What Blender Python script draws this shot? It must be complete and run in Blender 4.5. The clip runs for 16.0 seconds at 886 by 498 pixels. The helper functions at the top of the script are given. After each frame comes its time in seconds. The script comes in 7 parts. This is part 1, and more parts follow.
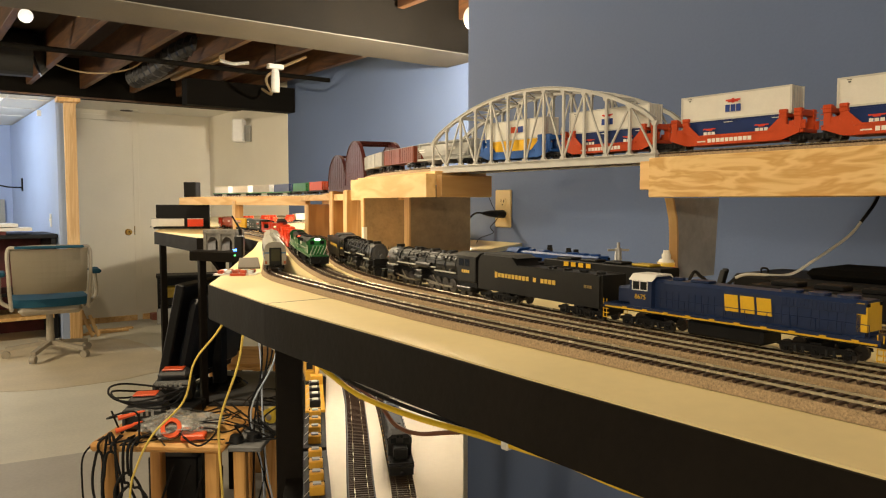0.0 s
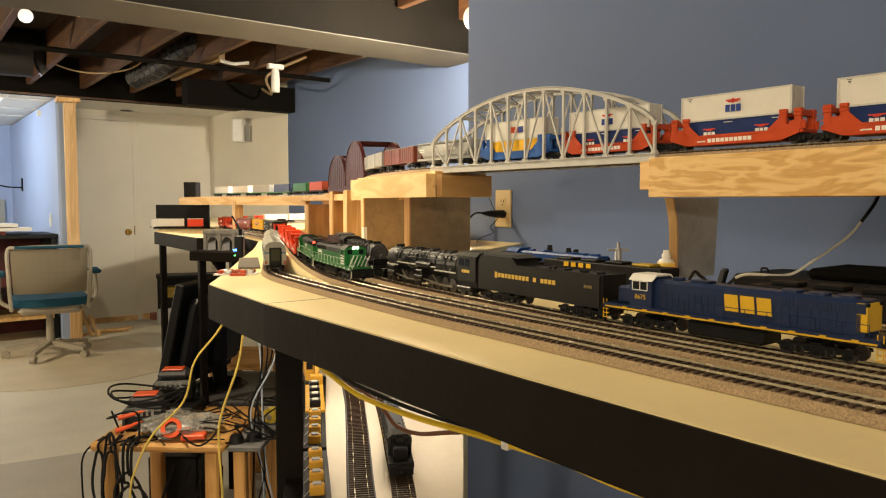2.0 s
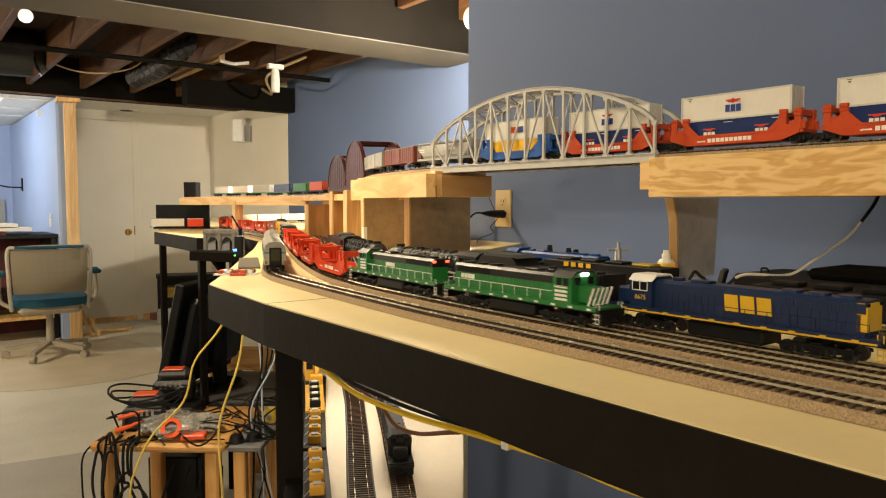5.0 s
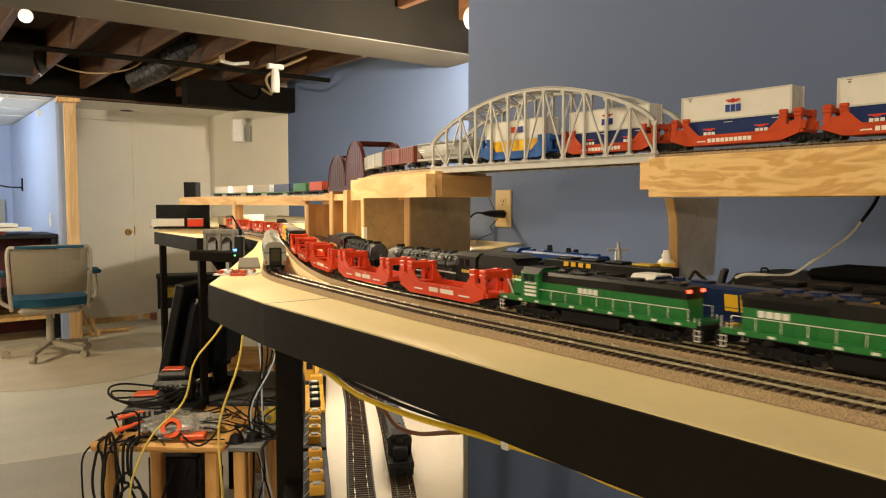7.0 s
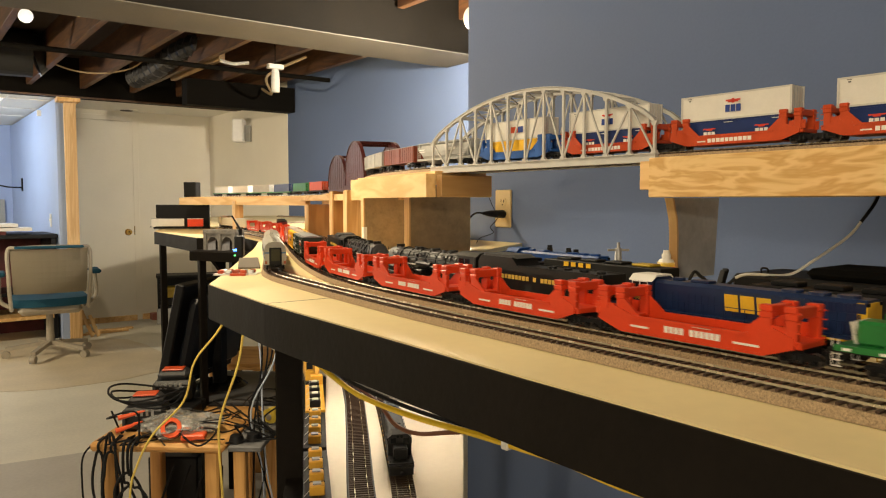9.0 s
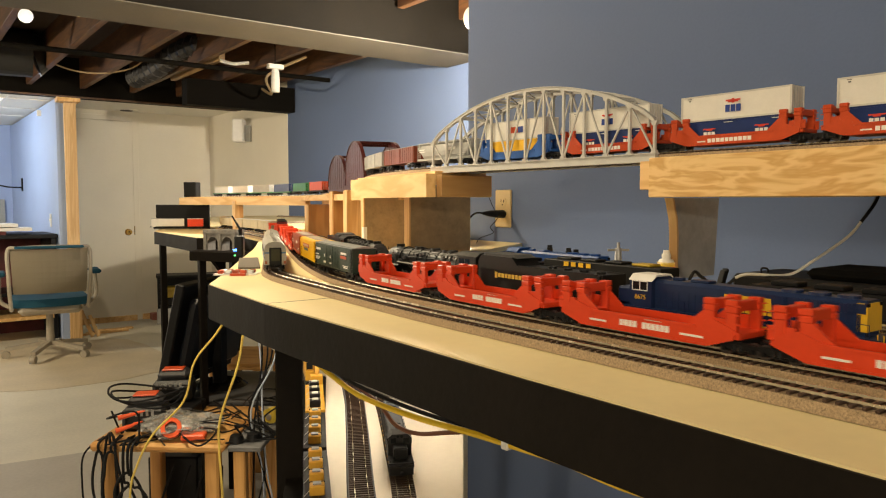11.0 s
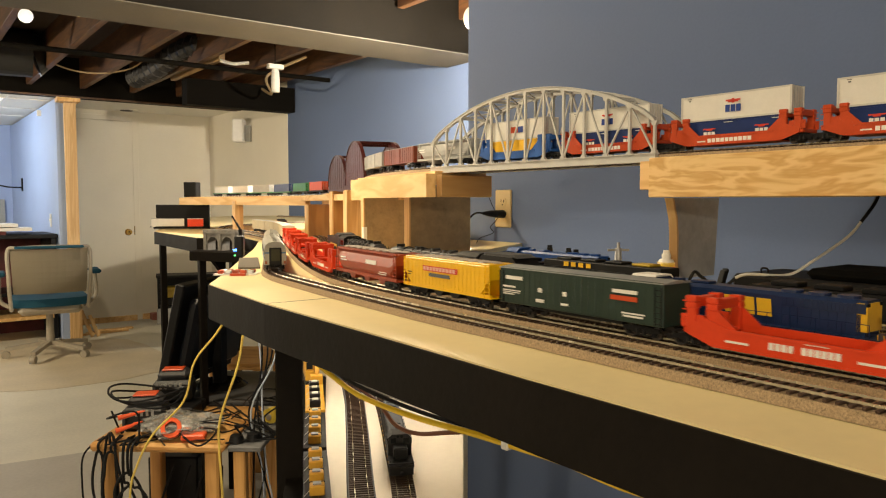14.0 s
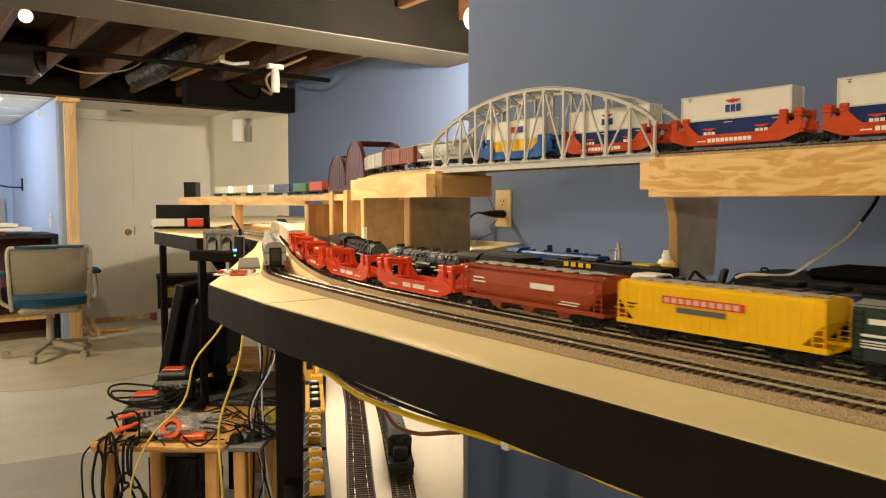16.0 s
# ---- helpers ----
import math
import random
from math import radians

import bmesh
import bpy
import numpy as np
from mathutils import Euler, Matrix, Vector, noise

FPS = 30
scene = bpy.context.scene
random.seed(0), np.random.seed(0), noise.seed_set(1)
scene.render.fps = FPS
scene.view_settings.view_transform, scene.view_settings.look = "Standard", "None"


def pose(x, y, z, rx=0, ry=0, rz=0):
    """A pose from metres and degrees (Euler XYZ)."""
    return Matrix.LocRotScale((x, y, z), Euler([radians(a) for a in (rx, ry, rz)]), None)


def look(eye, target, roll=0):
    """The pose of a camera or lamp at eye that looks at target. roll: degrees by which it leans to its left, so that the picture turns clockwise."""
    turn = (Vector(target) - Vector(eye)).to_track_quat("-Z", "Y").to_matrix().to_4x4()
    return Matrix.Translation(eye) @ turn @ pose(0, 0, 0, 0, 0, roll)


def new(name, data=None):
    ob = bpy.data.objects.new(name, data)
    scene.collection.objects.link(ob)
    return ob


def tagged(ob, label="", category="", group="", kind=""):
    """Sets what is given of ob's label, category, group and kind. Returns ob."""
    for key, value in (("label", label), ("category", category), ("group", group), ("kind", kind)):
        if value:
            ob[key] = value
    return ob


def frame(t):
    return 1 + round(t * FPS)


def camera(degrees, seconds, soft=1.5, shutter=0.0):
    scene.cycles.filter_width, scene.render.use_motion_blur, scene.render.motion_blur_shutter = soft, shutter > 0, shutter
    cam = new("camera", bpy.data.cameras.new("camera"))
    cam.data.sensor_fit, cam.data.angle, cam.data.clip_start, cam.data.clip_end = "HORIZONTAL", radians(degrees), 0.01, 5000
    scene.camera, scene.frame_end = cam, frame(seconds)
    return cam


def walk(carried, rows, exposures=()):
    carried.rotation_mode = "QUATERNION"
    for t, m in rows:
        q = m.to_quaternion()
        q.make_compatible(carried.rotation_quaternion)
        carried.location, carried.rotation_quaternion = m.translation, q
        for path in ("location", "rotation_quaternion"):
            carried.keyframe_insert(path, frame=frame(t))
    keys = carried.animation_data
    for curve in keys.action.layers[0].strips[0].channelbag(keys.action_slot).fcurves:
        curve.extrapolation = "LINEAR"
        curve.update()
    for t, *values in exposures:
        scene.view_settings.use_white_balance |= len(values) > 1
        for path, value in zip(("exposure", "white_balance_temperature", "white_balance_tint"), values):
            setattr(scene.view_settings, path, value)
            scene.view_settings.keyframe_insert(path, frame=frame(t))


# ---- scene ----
cam = camera(62.19, 16.0, soft=1.15, shutter=0.5)
EYE = pose(0, 0, 1.217, 86.347, 0, -37.0)
walk(cam, [(0, EYE), (16, EYE)], exposures=[(0, 0.0, 6950, 7.5), (16, 0.0, 6950, 7.5)])

# ---- light: bare basement bulbs, most unseen, a cool far-room lamp, an added fill spot ----
world = bpy.data.worlds.new("basement_air")
world.use_nodes = True
world.node_tree.nodes["Background"].inputs[0].default_value = (0.9, 0.95, 1.0, 1)
world.node_tree.nodes["Background"].inputs[1].default_value = 0.02
scene.world = world


def bulb_light(name, place, watts, colour, radius=0.05):
    data = bpy.data.lights.new(name, "POINT")
    data.energy, data.color, data.shadow_soft_size = watts, colour, radius
    new(name, data).location = place


WARM = (1.0, 0.84, 0.60)
bulb_light("bulb_light_west", (-4.2, -2.4, 1.85), 245, WARM, 0.10)
bulb_light("bulb_light_room", (-1.0, 5.9, 1.60), 135, WARM, 0.06)
bulb_light("bulb_light_corner", (2.12, 2.60, 1.92), 235, (1.0, 0.90, 0.76), 0.05)
bulb_light("bulb_light_aisle", (0.30, 2.45, 2.20), 60, WARM, 0.05)
bulb_light("bulb_light_near", (-0.45, 0.10, 2.19), 30, WARM, 0.05)
bulb_light("bulb_light_back", (-1.3, -1.2, 2.19), 18, WARM, 0.06)
bulb_light("office_light", (0.0, 8.3, 2.02), 60, (0.80, 0.90, 1.0), 0.2)
# unseen spot, added only to brighten the far tabletop
fill_spot = bpy.data.lights.new("added_fill_spot", "SPOT")
fill_spot.energy, fill_spot.color, fill_spot.shadow_soft_size, fill_spot.spot_size, fill_spot.spot_blend = 58, WARM, 0.05, math.radians(95), 0.5
new("added_fill_spot", fill_spot).matrix_world = look((0.40, 1.75, 2.0), (0.56, 1.45, 1.1))
strip = bpy.data.lights.new("deck_strip_light", "AREA")
strip.shape, strip.size, strip.size_y, strip.energy, strip.color = "RECTANGLE", 0.03, 0.6, 1.35, (1.0, 0.88, 0.72)
new("deck_strip_light", strip).matrix_world = pose(0.60, 1.10, 1.064)

# ---- materials ----
MATS = {}


def mat(name, colour, rough=0.6, metal=0.0, vary=0.12, scale=30.0, bump=0.1, fine=400.0, glow=0.0, coat=0.0, warp=(1, 1, 1), spread=0.0, spec=0.35):
    """A procedural surface: base colour broken at two scales, uneven gloss, fine relief."""
    if name in MATS:
        return MATS[name]
    m = bpy.data.materials.new(name)
    m.use_nodes = True
    nt = m.node_tree
    b = nt.nodes["Principled BSDF"]
    tc = nt.nodes.new("ShaderNodeTexCoord")
    mp = nt.nodes.new("ShaderNodeMapping")
    mp.inputs["Scale"].default_value = warp
    nt.links.new(tc.outputs["Object"], mp.inputs[0])
    n1, n2 = nt.nodes.new("ShaderNodeTexNoise"), nt.nodes.new("ShaderNodeTexNoise")
    n1.inputs["Scale"].default_value, n1.inputs["Detail"].default_value = scale, 5
    n2.inputs["Scale"].default_value, n2.inputs["Detail"].default_value = fine, 3
    for n in (n1, n2):
        nt.links.new(mp.outputs[0], n.inputs[0])
    mix = nt.nodes.new("ShaderNodeMix")
    mix.data_type = "FLOAT"
    mix.inputs[0].default_value = 0.35
    nt.links.new(n1.outputs[0], mix.inputs[2])
    nt.links.new(n2.outputs[0], mix.inputs[3])
    ramp = nt.nodes.new("ShaderNodeValToRGB")
    ramp.color_ramp.elements[0].position, ramp.color_ramp.elements[1].position = 0.3, 0.7
    ramp.color_ramp.elements[0].color = (*[c * (1 - vary) for c in colour], 1)
    ramp.color_ramp.elements[1].color = (*[min(1, c * (1 + vary)) for c in colour], 1)
    nt.links.new(mix.outputs[0], ramp.inputs[0])
    out = ramp.outputs[0]
    if spread:
        info, hsv = nt.nodes.new("ShaderNodeObjectInfo"), nt.nodes.new("ShaderNodeHueSaturation")
        mr = nt.nodes.new("ShaderNodeMapRange")
        mr.inputs[3].default_value, mr.inputs[4].default_value = 1 - spread, 1 + spread
        nt.links.new(info.outputs["Random"], mr.inputs[0])
        nt.links.new(mr.outputs[0], hsv.inputs["Value"])
        nt.links.new(out, hsv.inputs["Color"])
        out = hsv.outputs[0]
    nt.links.new(out, b.inputs["Base Color"])
    rr = nt.nodes.new("ShaderNodeMapRange")
    rr.inputs[3].default_value, rr.inputs[4].default_value = max(0.02, rough - 0.1), min(1, rough + 0.1)
    nt.links.new(n1.outputs[0], rr.inputs[0])
    nt.links.new(rr.outputs[0], b.inputs["Roughness"])
    b.inputs["Metallic"].default_value = metal
    b.inputs["Specular IOR Level"].default_value = spec
    b.inputs["Coat Weight"].default_value = coat
    if bump:
        bp = nt.nodes.new("ShaderNodeBump")
        bp.inputs["Strength"].default_value, bp.inputs["Distance"].default_value = bump, 0.2 / fine
        nt.links.new(n2.outputs[0], bp.inputs["Height"])
        nt.links.new(bp.outputs[0], b.inputs["Normal"])
    if glow:
        b.inputs["Emission Color"].default_value = (*colour, 1)
        b.inputs["Emission Strength"].default_value = glow
    MATS[name] = m
    return m


def wood(name, light, dark, axis=1, rings=9.0, stretch=0.12, rough=0.55, wave=5.0, knots=False):
    """Sawn timber: stretched, warped rings along one axis and a fine fibre."""
    if name in MATS:
        return MATS[name]
    m = bpy.data.materials.new(name)
    m.use_nodes = True
    nt = m.node_tree
    b = nt.nodes["Principled BSDF"]
    tc, mp = nt.nodes.new("ShaderNodeTexCoord"), nt.nodes.new("ShaderNodeMapping")
    s = [rings] * 3
    s[axis] *= stretch
    mp.inputs["Scale"].default_value = s
    nt.links.new(tc.outputs["Object"], mp.inputs[0])
    nz = nt.nodes.new("ShaderNodeTexNoise")
    nz.inputs["Scale"].default_value, nz.inputs["Detail"].default_value, nz.inputs["Distortion"].default_value = 1.0, 3, 0.6
    nt.links.new(mp.outputs[0], nz.inputs[0])
    mul, sine = nt.nodes.new("ShaderNodeMath"), nt.nodes.new("ShaderNodeMath")
    mul.operation, mul.inputs[1].default_value, sine.operation = "MULTIPLY", wave * 6.283, "SINE"
    nt.links.new(nz.outputs[0], mul.inputs[0])
    nt.links.new(mul.outputs[0], sine.inputs[0])
    half = nt.nodes.new("ShaderNodeMapRange")
    half.inputs[1].default_value, half.inputs[2].default_value = -1, 1
    nt.links.new(sine.outputs[0], half.inputs[0])
    mp2, fib = nt.nodes.new("ShaderNodeMapping"), nt.nodes.new("ShaderNodeTexNoise")
    s2 = [420.0] * 3
    s2[axis] = 14.0
    mp2.inputs["Scale"].default_value = s2
    fib.inputs["Scale"].default_value, fib.inputs["Detail"].default_value = 1.0, 2
    nt.links.new(tc.outputs["Object"], mp2.inputs[0])
    nt.links.new(mp2.outputs[0], fib.inputs[0])
    mx = nt.nodes.new("ShaderNodeMix")
    mx.data_type, mx.inputs[0].default_value = "FLOAT", 0.35
    nt.links.new(half.outputs[0], mx.inputs[2])
    nt.links.new(fib.outputs[0], mx.inputs[3])
    ramp = nt.nodes.new("ShaderNodeValToRGB")
    ramp.color_ramp.elements[0].position, ramp.color_ramp.elements[1].position = 0.15, 0.8
    ramp.color_ramp.elements[0].color, ramp.color_ramp.elements[1].color = (*dark, 1), (*light, 1)
    nt.links.new(mx.outputs[0], ramp.inputs[0])
    nt.links.new(ramp.outputs[0], b.inputs["Base Color"])
    b.inputs["Roughness"].default_value = rough
    bp = nt.nodes.new("ShaderNodeBump")
    bp.inputs["Strength"].default_value, bp.inputs["Distance"].default_value = 0.15, 0.0006
    nt.links.new(mx.outputs[0], bp.inputs["Height"])
    nt.links.new(bp.outputs[0], b.inputs["Normal"])
    MATS[name] = m
    return m


BLUE_WALL = mat("blue_wall_paint", (0.120, 0.168, 0.300), 0.75, vary=0.05, scale=3, bump=0.25, fine=120)
CREAM_WALL = mat("cream_wall_paint", (0.86, 0.81, 0.70), 0.7, vary=0.04, scale=3, bump=0.15, fine=120)
OFFICE_WALL = mat("office_wall_paint", (0.36, 0.45, 0.68), 0.75, vary=0.05, scale=3, bump=0.2, fine=120)
FLOOR_PAINT = mat("floor_paint", (0.68, 0.65, 0.56), 0.5, vary=0.14, scale=2.2, bump=0.15, fine=60)
FLOOR_BARE = mat("floor_worn_paint", (0.60, 0.52, 0.39), 0.55, vary=0.14, scale=3, bump=0.15, fine=60)
CEIL_TILE = mat("ceiling_tile", (0.78, 0.76, 0.70), 0.85, vary=0.05, scale=20, bump=0.4, fine=200)
JOIST = wood("joist_wood", (0.095, 0.040, 0.013), (0.05, 0.020, 0.007), 1, 14)
JOIST_NEW = wood("new_joist_wood", (0.38, 0.24, 0.11), (0.28, 0.16, 0.07), 1, 14)
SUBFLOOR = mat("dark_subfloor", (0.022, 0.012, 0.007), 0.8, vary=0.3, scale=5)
BEAM_GREY = mat("dusty_grey_beam", (0.075, 0.066, 0.053), 0.7, vary=0.25, scale=6, bump=0.3, fine=90)
BEAM_DARK = mat("dark_painted_steel", (0.006, 0.0048, 0.0034), 0.75, spec=0.06, vary=0.3, scale=5, bump=0.2, fine=90)
TABLE_TOP = mat("cream_painted_plywood", (0.80, 0.655, 0.36), 0.5, vary=0.05, scale=9, bump=0.12, fine=90)
FASCIA = mat("brown_black_paint", (0.009, 0.0068, 0.0052), 0.6, spec=0.10, vary=0.3, scale=14, bump=0.2, fine=110)
LOW_DECK = mat("white_painted_deck", (0.80, 0.72, 0.60), 0.6, vary=0.05, scale=8, bump=0.12, fine=90)
PLY = wood("plywood_face", (0.82, 0.56, 0.25), (0.64, 0.36, 0.12), 1, 46, 0.22, wave=4.5)
PINE = wood("pine_board", (0.80, 0.53, 0.24), (0.66, 0.38, 0.14), 1, 16, 0.08)
PINE_V = wood("pine_upright", (0.74, 0.50, 0.25), (0.60, 0.36, 0.15), 2, 18, 0.08)
OSB = mat("raw_board", (0.36, 0.26, 0.15), 0.75, vary=0.22, scale=30, bump=0.3, fine=150)
GREY_BOARD = mat("grey_primed_board", (0.40, 0.405, 0.41), 0.75, vary=0.2, scale=22, bump=0.35, fine=130)
CORK = mat("cork_roadbed", (0.34, 0.245, 0.15), 0.9, vary=0.55, scale=620, bump=0.7, fine=1400)
BALLAST = mat("brown_ballast", (0.20, 0.145, 0.095), 0.95, vary=0.5, scale=500, bump=0.8, fine=1500)
TIE = mat("brown_plastic_tie", (0.060, 0.034, 0.022), 0.55, vary=0.25, scale=300, bump=0.2, fine=1500, spread=0.25)
RAIL = mat("nickel_rail", (0.60, 0.52, 0.36), 0.26, 0.6, vary=0.12, scale=60, bump=0.05)
BLACK = mat("black_plastic", (0.008, 0.008, 0.009), 0.5, spec=0.2, vary=0.25, scale=60)
BLACK_LOCO = mat("black_loco_paint", (0.010, 0.0095, 0.009), 0.42, spec=0.3, vary=0.3, scale=90, bump=0.1)
GRAPHITE = mat("graphite_smokebox", (0.10, 0.10, 0.105), 0.45, 0.3, vary=0.2, scale=120)
STEEL = mat("silver_metal", (0.55, 0.55, 0.55), 0.35, 0.8, vary=0.1, scale=80)
WHEEL = mat("dark_wheel_metal", (0.10, 0.09, 0.085), 0.4, 0.7, vary=0.2, scale=100)
CSX_BLUE = mat("navy_blue_paint", (0.010, 0.023, 0.074), 0.34, vary=0.12, scale=80, coat=0.2)
YELLOW = mat("golden_yellow_paint", (0.72, 0.43, 0.03), 0.4, vary=0.08, scale=80)
BN_GREEN = mat("cascade_green_paint", (0.018, 0.17, 0.040), 0.35, vary=0.12, scale=80, coat=0.2)
RED_WELL = mat("bright_red_paint", (0.66, 0.055, 0.016), 0.4, vary=0.08, scale=70)
RED_OXIDE = mat("oxide_red_paint", (0.31, 0.050, 0.018), 0.42, vary=0.14, scale=70)
HOPPER_YELLOW = mat("hopper_yellow_paint", (0.86, 0.50, 0.015), 0.4, vary=0.06, scale=70)
BOX_GREEN = mat("dark_green_paint", (0.022, 0.042, 0.034), 0.42, vary=0.15, scale=70)
ORANGE_RED = mat("orange_red_paint", (0.52, 0.066, 0.017), 0.45, vary=0.12, scale=70)
CONT_WHITE = mat("container_white", (0.72, 0.70, 0.65), 0.45, vary=0.05, scale=60)
CONT_BLUE = mat("container_blue", (0.012, 0.030, 0.13), 0.42, vary=0.1, scale=60)
CONT_YELLOW = mat("container_yellow", (0.80, 0.46, 0.03), 0.42, vary=0.08, scale=60)
WHITE = mat("white_print", (0.78, 0.76, 0.72), 0.5, vary=0.04)
PRINT_RED = mat("red_print", (0.62, 0.05, 0.03), 0.5, vary=0.05)
PRINT_GOLD = mat("gold_print", (0.70, 0.46, 0.09), 0.45, vary=0.05)
PRINT_BLUE = mat("blue_print", (0.02, 0.05, 0.25), 0.5, vary=0.05)
BRIDGE_GREY = mat("silver_grey_plastic", (0.50, 0.49, 0.465), 0.45, 0.0, vary=0.08, scale=60)
BRIDGE_RED = mat("maroon_bridge_plastic", (0.060, 0.011, 0.007), 0.4, vary=0.15, scale=60)
GLASS = mat("dark_window", (0.01, 0.012, 0.014), 0.12, vary=0.1)
HEADLIGHT = mat("lit_headlight", (1.0, 0.95, 0.85), 0.3, glow=14)
BULB = mat("lit_bulb", (1.0, 0.93, 0.86), 0.3, glow=1.0)


# ---- mesh helpers ----
def part(name, bm, material, parent=None, label="", smooth=False):
    me = bpy.data.meshes.new(name)
    bm.to_mesh(me)
    bm.free()
    me.materials.append(material)
    if smooth:
        for p in me.polygons:
            p.use_smooth = True
    ob = new(name, me)
    ob.parent = parent
    return tagged(ob, label)


def thing(name, place, label, category, group="", kind=""):
    ob = new(name)
    ob.empty_display_size = 0.02
    ob.matrix_basis = place if isinstance(place, Matrix) else pose(*place)
    return tagged(ob, label, category, group, kind)


def bm_new():
    return bmesh.new()


def box(bm, x0, x1, y0, y1, z0, z1, bevel=0.0, m=None):
    r = bmesh.ops.create_cube(bm, size=1)
    t = Matrix.Translation(((x0 + x1) / 2, (y0 + y1) / 2, (z0 + z1) / 2)) @ Matrix.Diagonal((x1 - x0, y1 - y0, z1 - z0, 1))
    bmesh.ops.transform(bm, matrix=(m @ t) if m else t, verts=r["verts"])
    if bevel:
        es = list({e for v in r["verts"] for e in v.link_edges})
        bmesh.ops.bevel(bm, geom=es, offset=bevel, segments=1, affect="EDGES")
    return bm


def rod(bm, a, b, r, seg=8, r2=None):
    a, b = Vector(a), Vector(b)
    d = b - a
    m = Matrix.Translation((a + b) / 2) @ d.to_track_quat("Z", "Y").to_matrix().to_4x4()
    bmesh.ops.create_cone(bm, cap_ends=True, segments=seg, radius1=r, radius2=r if r2 is None else r2, depth=d.length, matrix=m)
    return bm


def bar(bm, a, b, w, h):
    """A square-section bar from a to b."""
    a, b = Vector(a), Vector(b)
    d = b - a
    m = Matrix.Translation((a + b) / 2) @ d.to_track_quat("Z", "Y").to_matrix().to_4x4()
    box(bm, -w / 2, w / 2, -h / 2, h / 2, -d.length / 2, d.length / 2, m=m)
    return bm


def prism(bm, outline, lo, hi, axis="y"):
    """An outline in two axes drawn out along the third."""
    def at(u, v, w):
        return {"y": (u, w, v), "x": (w, u, v), "z": (u, v, w)}[axis]
    a = [bm.verts.new(at(u, v, lo)) for u, v in outline]
    b = [bm.verts.new(at(u, v, hi)) for u, v in outline]
    n = len(outline)
    bm.faces.new(a)
    bm.faces.new(b[::-1])
    for i in range(n):
        bm.faces.new((a[i], b[i], b[(i + 1) % n], a[(i + 1) % n]))
    bmesh.ops.recalc_face_normals(bm, faces=bm.faces)
    return bm


def spline(points, n=10):
    pts = [Vector(p) for p in points]
    out = []
    for i in range(len(pts) - 1):
        a, b, c, d = pts[max(i - 1, 0)], pts[i], pts[i + 1], pts[min(i + 2, len(pts) - 1)]
        for k in range(n):
            t = k / n
            out.append(0.5 * (2 * b + (c - a) * t + (2 * a - 5 * b + 4 * c - d) * t * t + (3 * b - a - 3 * c + d) * t ** 3))
    return out + [pts[-1]]


def tube(bm, points, r, seg=6, n=6):
    pts = spline(points, n)
    rings = []
    side = None
    for i, p in enumerate(pts):
        d = (pts[min(i + 1, len(pts) - 1)] - pts[max(i - 1, 0)]).normalized()
        if side is None:
            side = d.orthogonal().normalized()
        side = (side - d * side.dot(d)).normalized()
        up = d.cross(side)
        rings.append([bm.verts.new(p + (side * math.cos(q) + up * math.sin(q)) * r) for q in [2 * math.pi * k / seg for k in range(seg)]])
    for a, b in zip(rings, rings[1:]):
        for k in range(seg):
            bm.faces.new((a[k], a[(k + 1) % seg], b[(k + 1) % seg], b[k]))
    bm.faces.new(rings[0][::-1])
    bm.faces.new(rings[-1])
    return bm


def solid(name, dims, material, label, category="", kind="structure", bevel=0.0):
    ob = part(name, box(bm_new(), *dims, bevel=bevel), material)
    return tagged(ob, label, category, kind=kind)


# ---- the basement ----
T, RAILTOP = 1.094, 1.105
solid("floor", (-6, 2.82, -3, 10.2, -0.1, 0), FLOOR_PAINT, "grey painted concrete basement floor, worn")
solid("wall_east", (1.525, 1.65, -3, 1.886, 0, 2.5), BLUE_WALL, "pale blue painted basement wall")
solid("wall_return", (1.65, 2.82, 1.77, 1.886, 0, 2.5), BLUE_WALL, "pale blue painted wall return")
solid("wall_far_blue", (2.82, 2.95, 1.77, 6.0, 0, 2.5), BLUE_WALL, "pale blue painted basement wall")
solid("wall_far_cream", (2.817, 2.95, 6.0, 7.97, 0, 2.5), CREAM_WALL, "cream painted alcove wall")
solid("wall_door", (1.32, 2.82, 7.97, 8.1, 0, 2.5), CREAM_WALL, "cream painted wall round a flush door")
solid("wall_west", (-6.1, -6, -3, 10.2, 0, 2.5), CREAM_WALL, "cream painted basement wall")
solid("wall_south", (-6, 1.525, -3.1, -3, 0, 2.5), BLUE_WALL, "pale blue painted basement wall")
solid("wall_office_end", (-6, 1.35, 10.2, 10.3, 0, 2.5), OFFICE_WALL, "blue painted office wall")
solid("wall_partition", (1.195, 1.32, 7.2, 10.2, 0, 2.12), OFFICE_WALL, "blue painted partition wall end")
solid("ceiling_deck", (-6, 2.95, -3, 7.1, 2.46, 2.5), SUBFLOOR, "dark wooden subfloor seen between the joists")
solid("ceiling_alcove", (1.32, 2.95, 7.2, 8.1, 2.135, 2.2), CEIL_TILE, "cream drop ceiling")
solid("ceiling_office", (-6, 1.32, 7.2, 10.3, 2.135, 2.2), CEIL_TILE, "white tiled drop ceiling")
solid("header_beam", (-6, 2.82, 7.06, 7.2, 2.125, 2.46), BEAM_DARK, "dark stained header board over the alcove")
solid("soffit", (1.9, 2.82, 5.85, 5.98, 1.985, 2.19), BEAM_DARK, "black painted soffit board", bevel=0.004)
solid("main_beam", (-6, 2.82, 3.31, 3.70, 2.055, 2.06), BEAM_GREY, "dusty grey flange of a boxed steel beam")
solid("main_beam_web", (-6, 2.82, 3.33, 3.68, 2.06, 2.46), BEAM_DARK, "dark painted boxed steel beam")

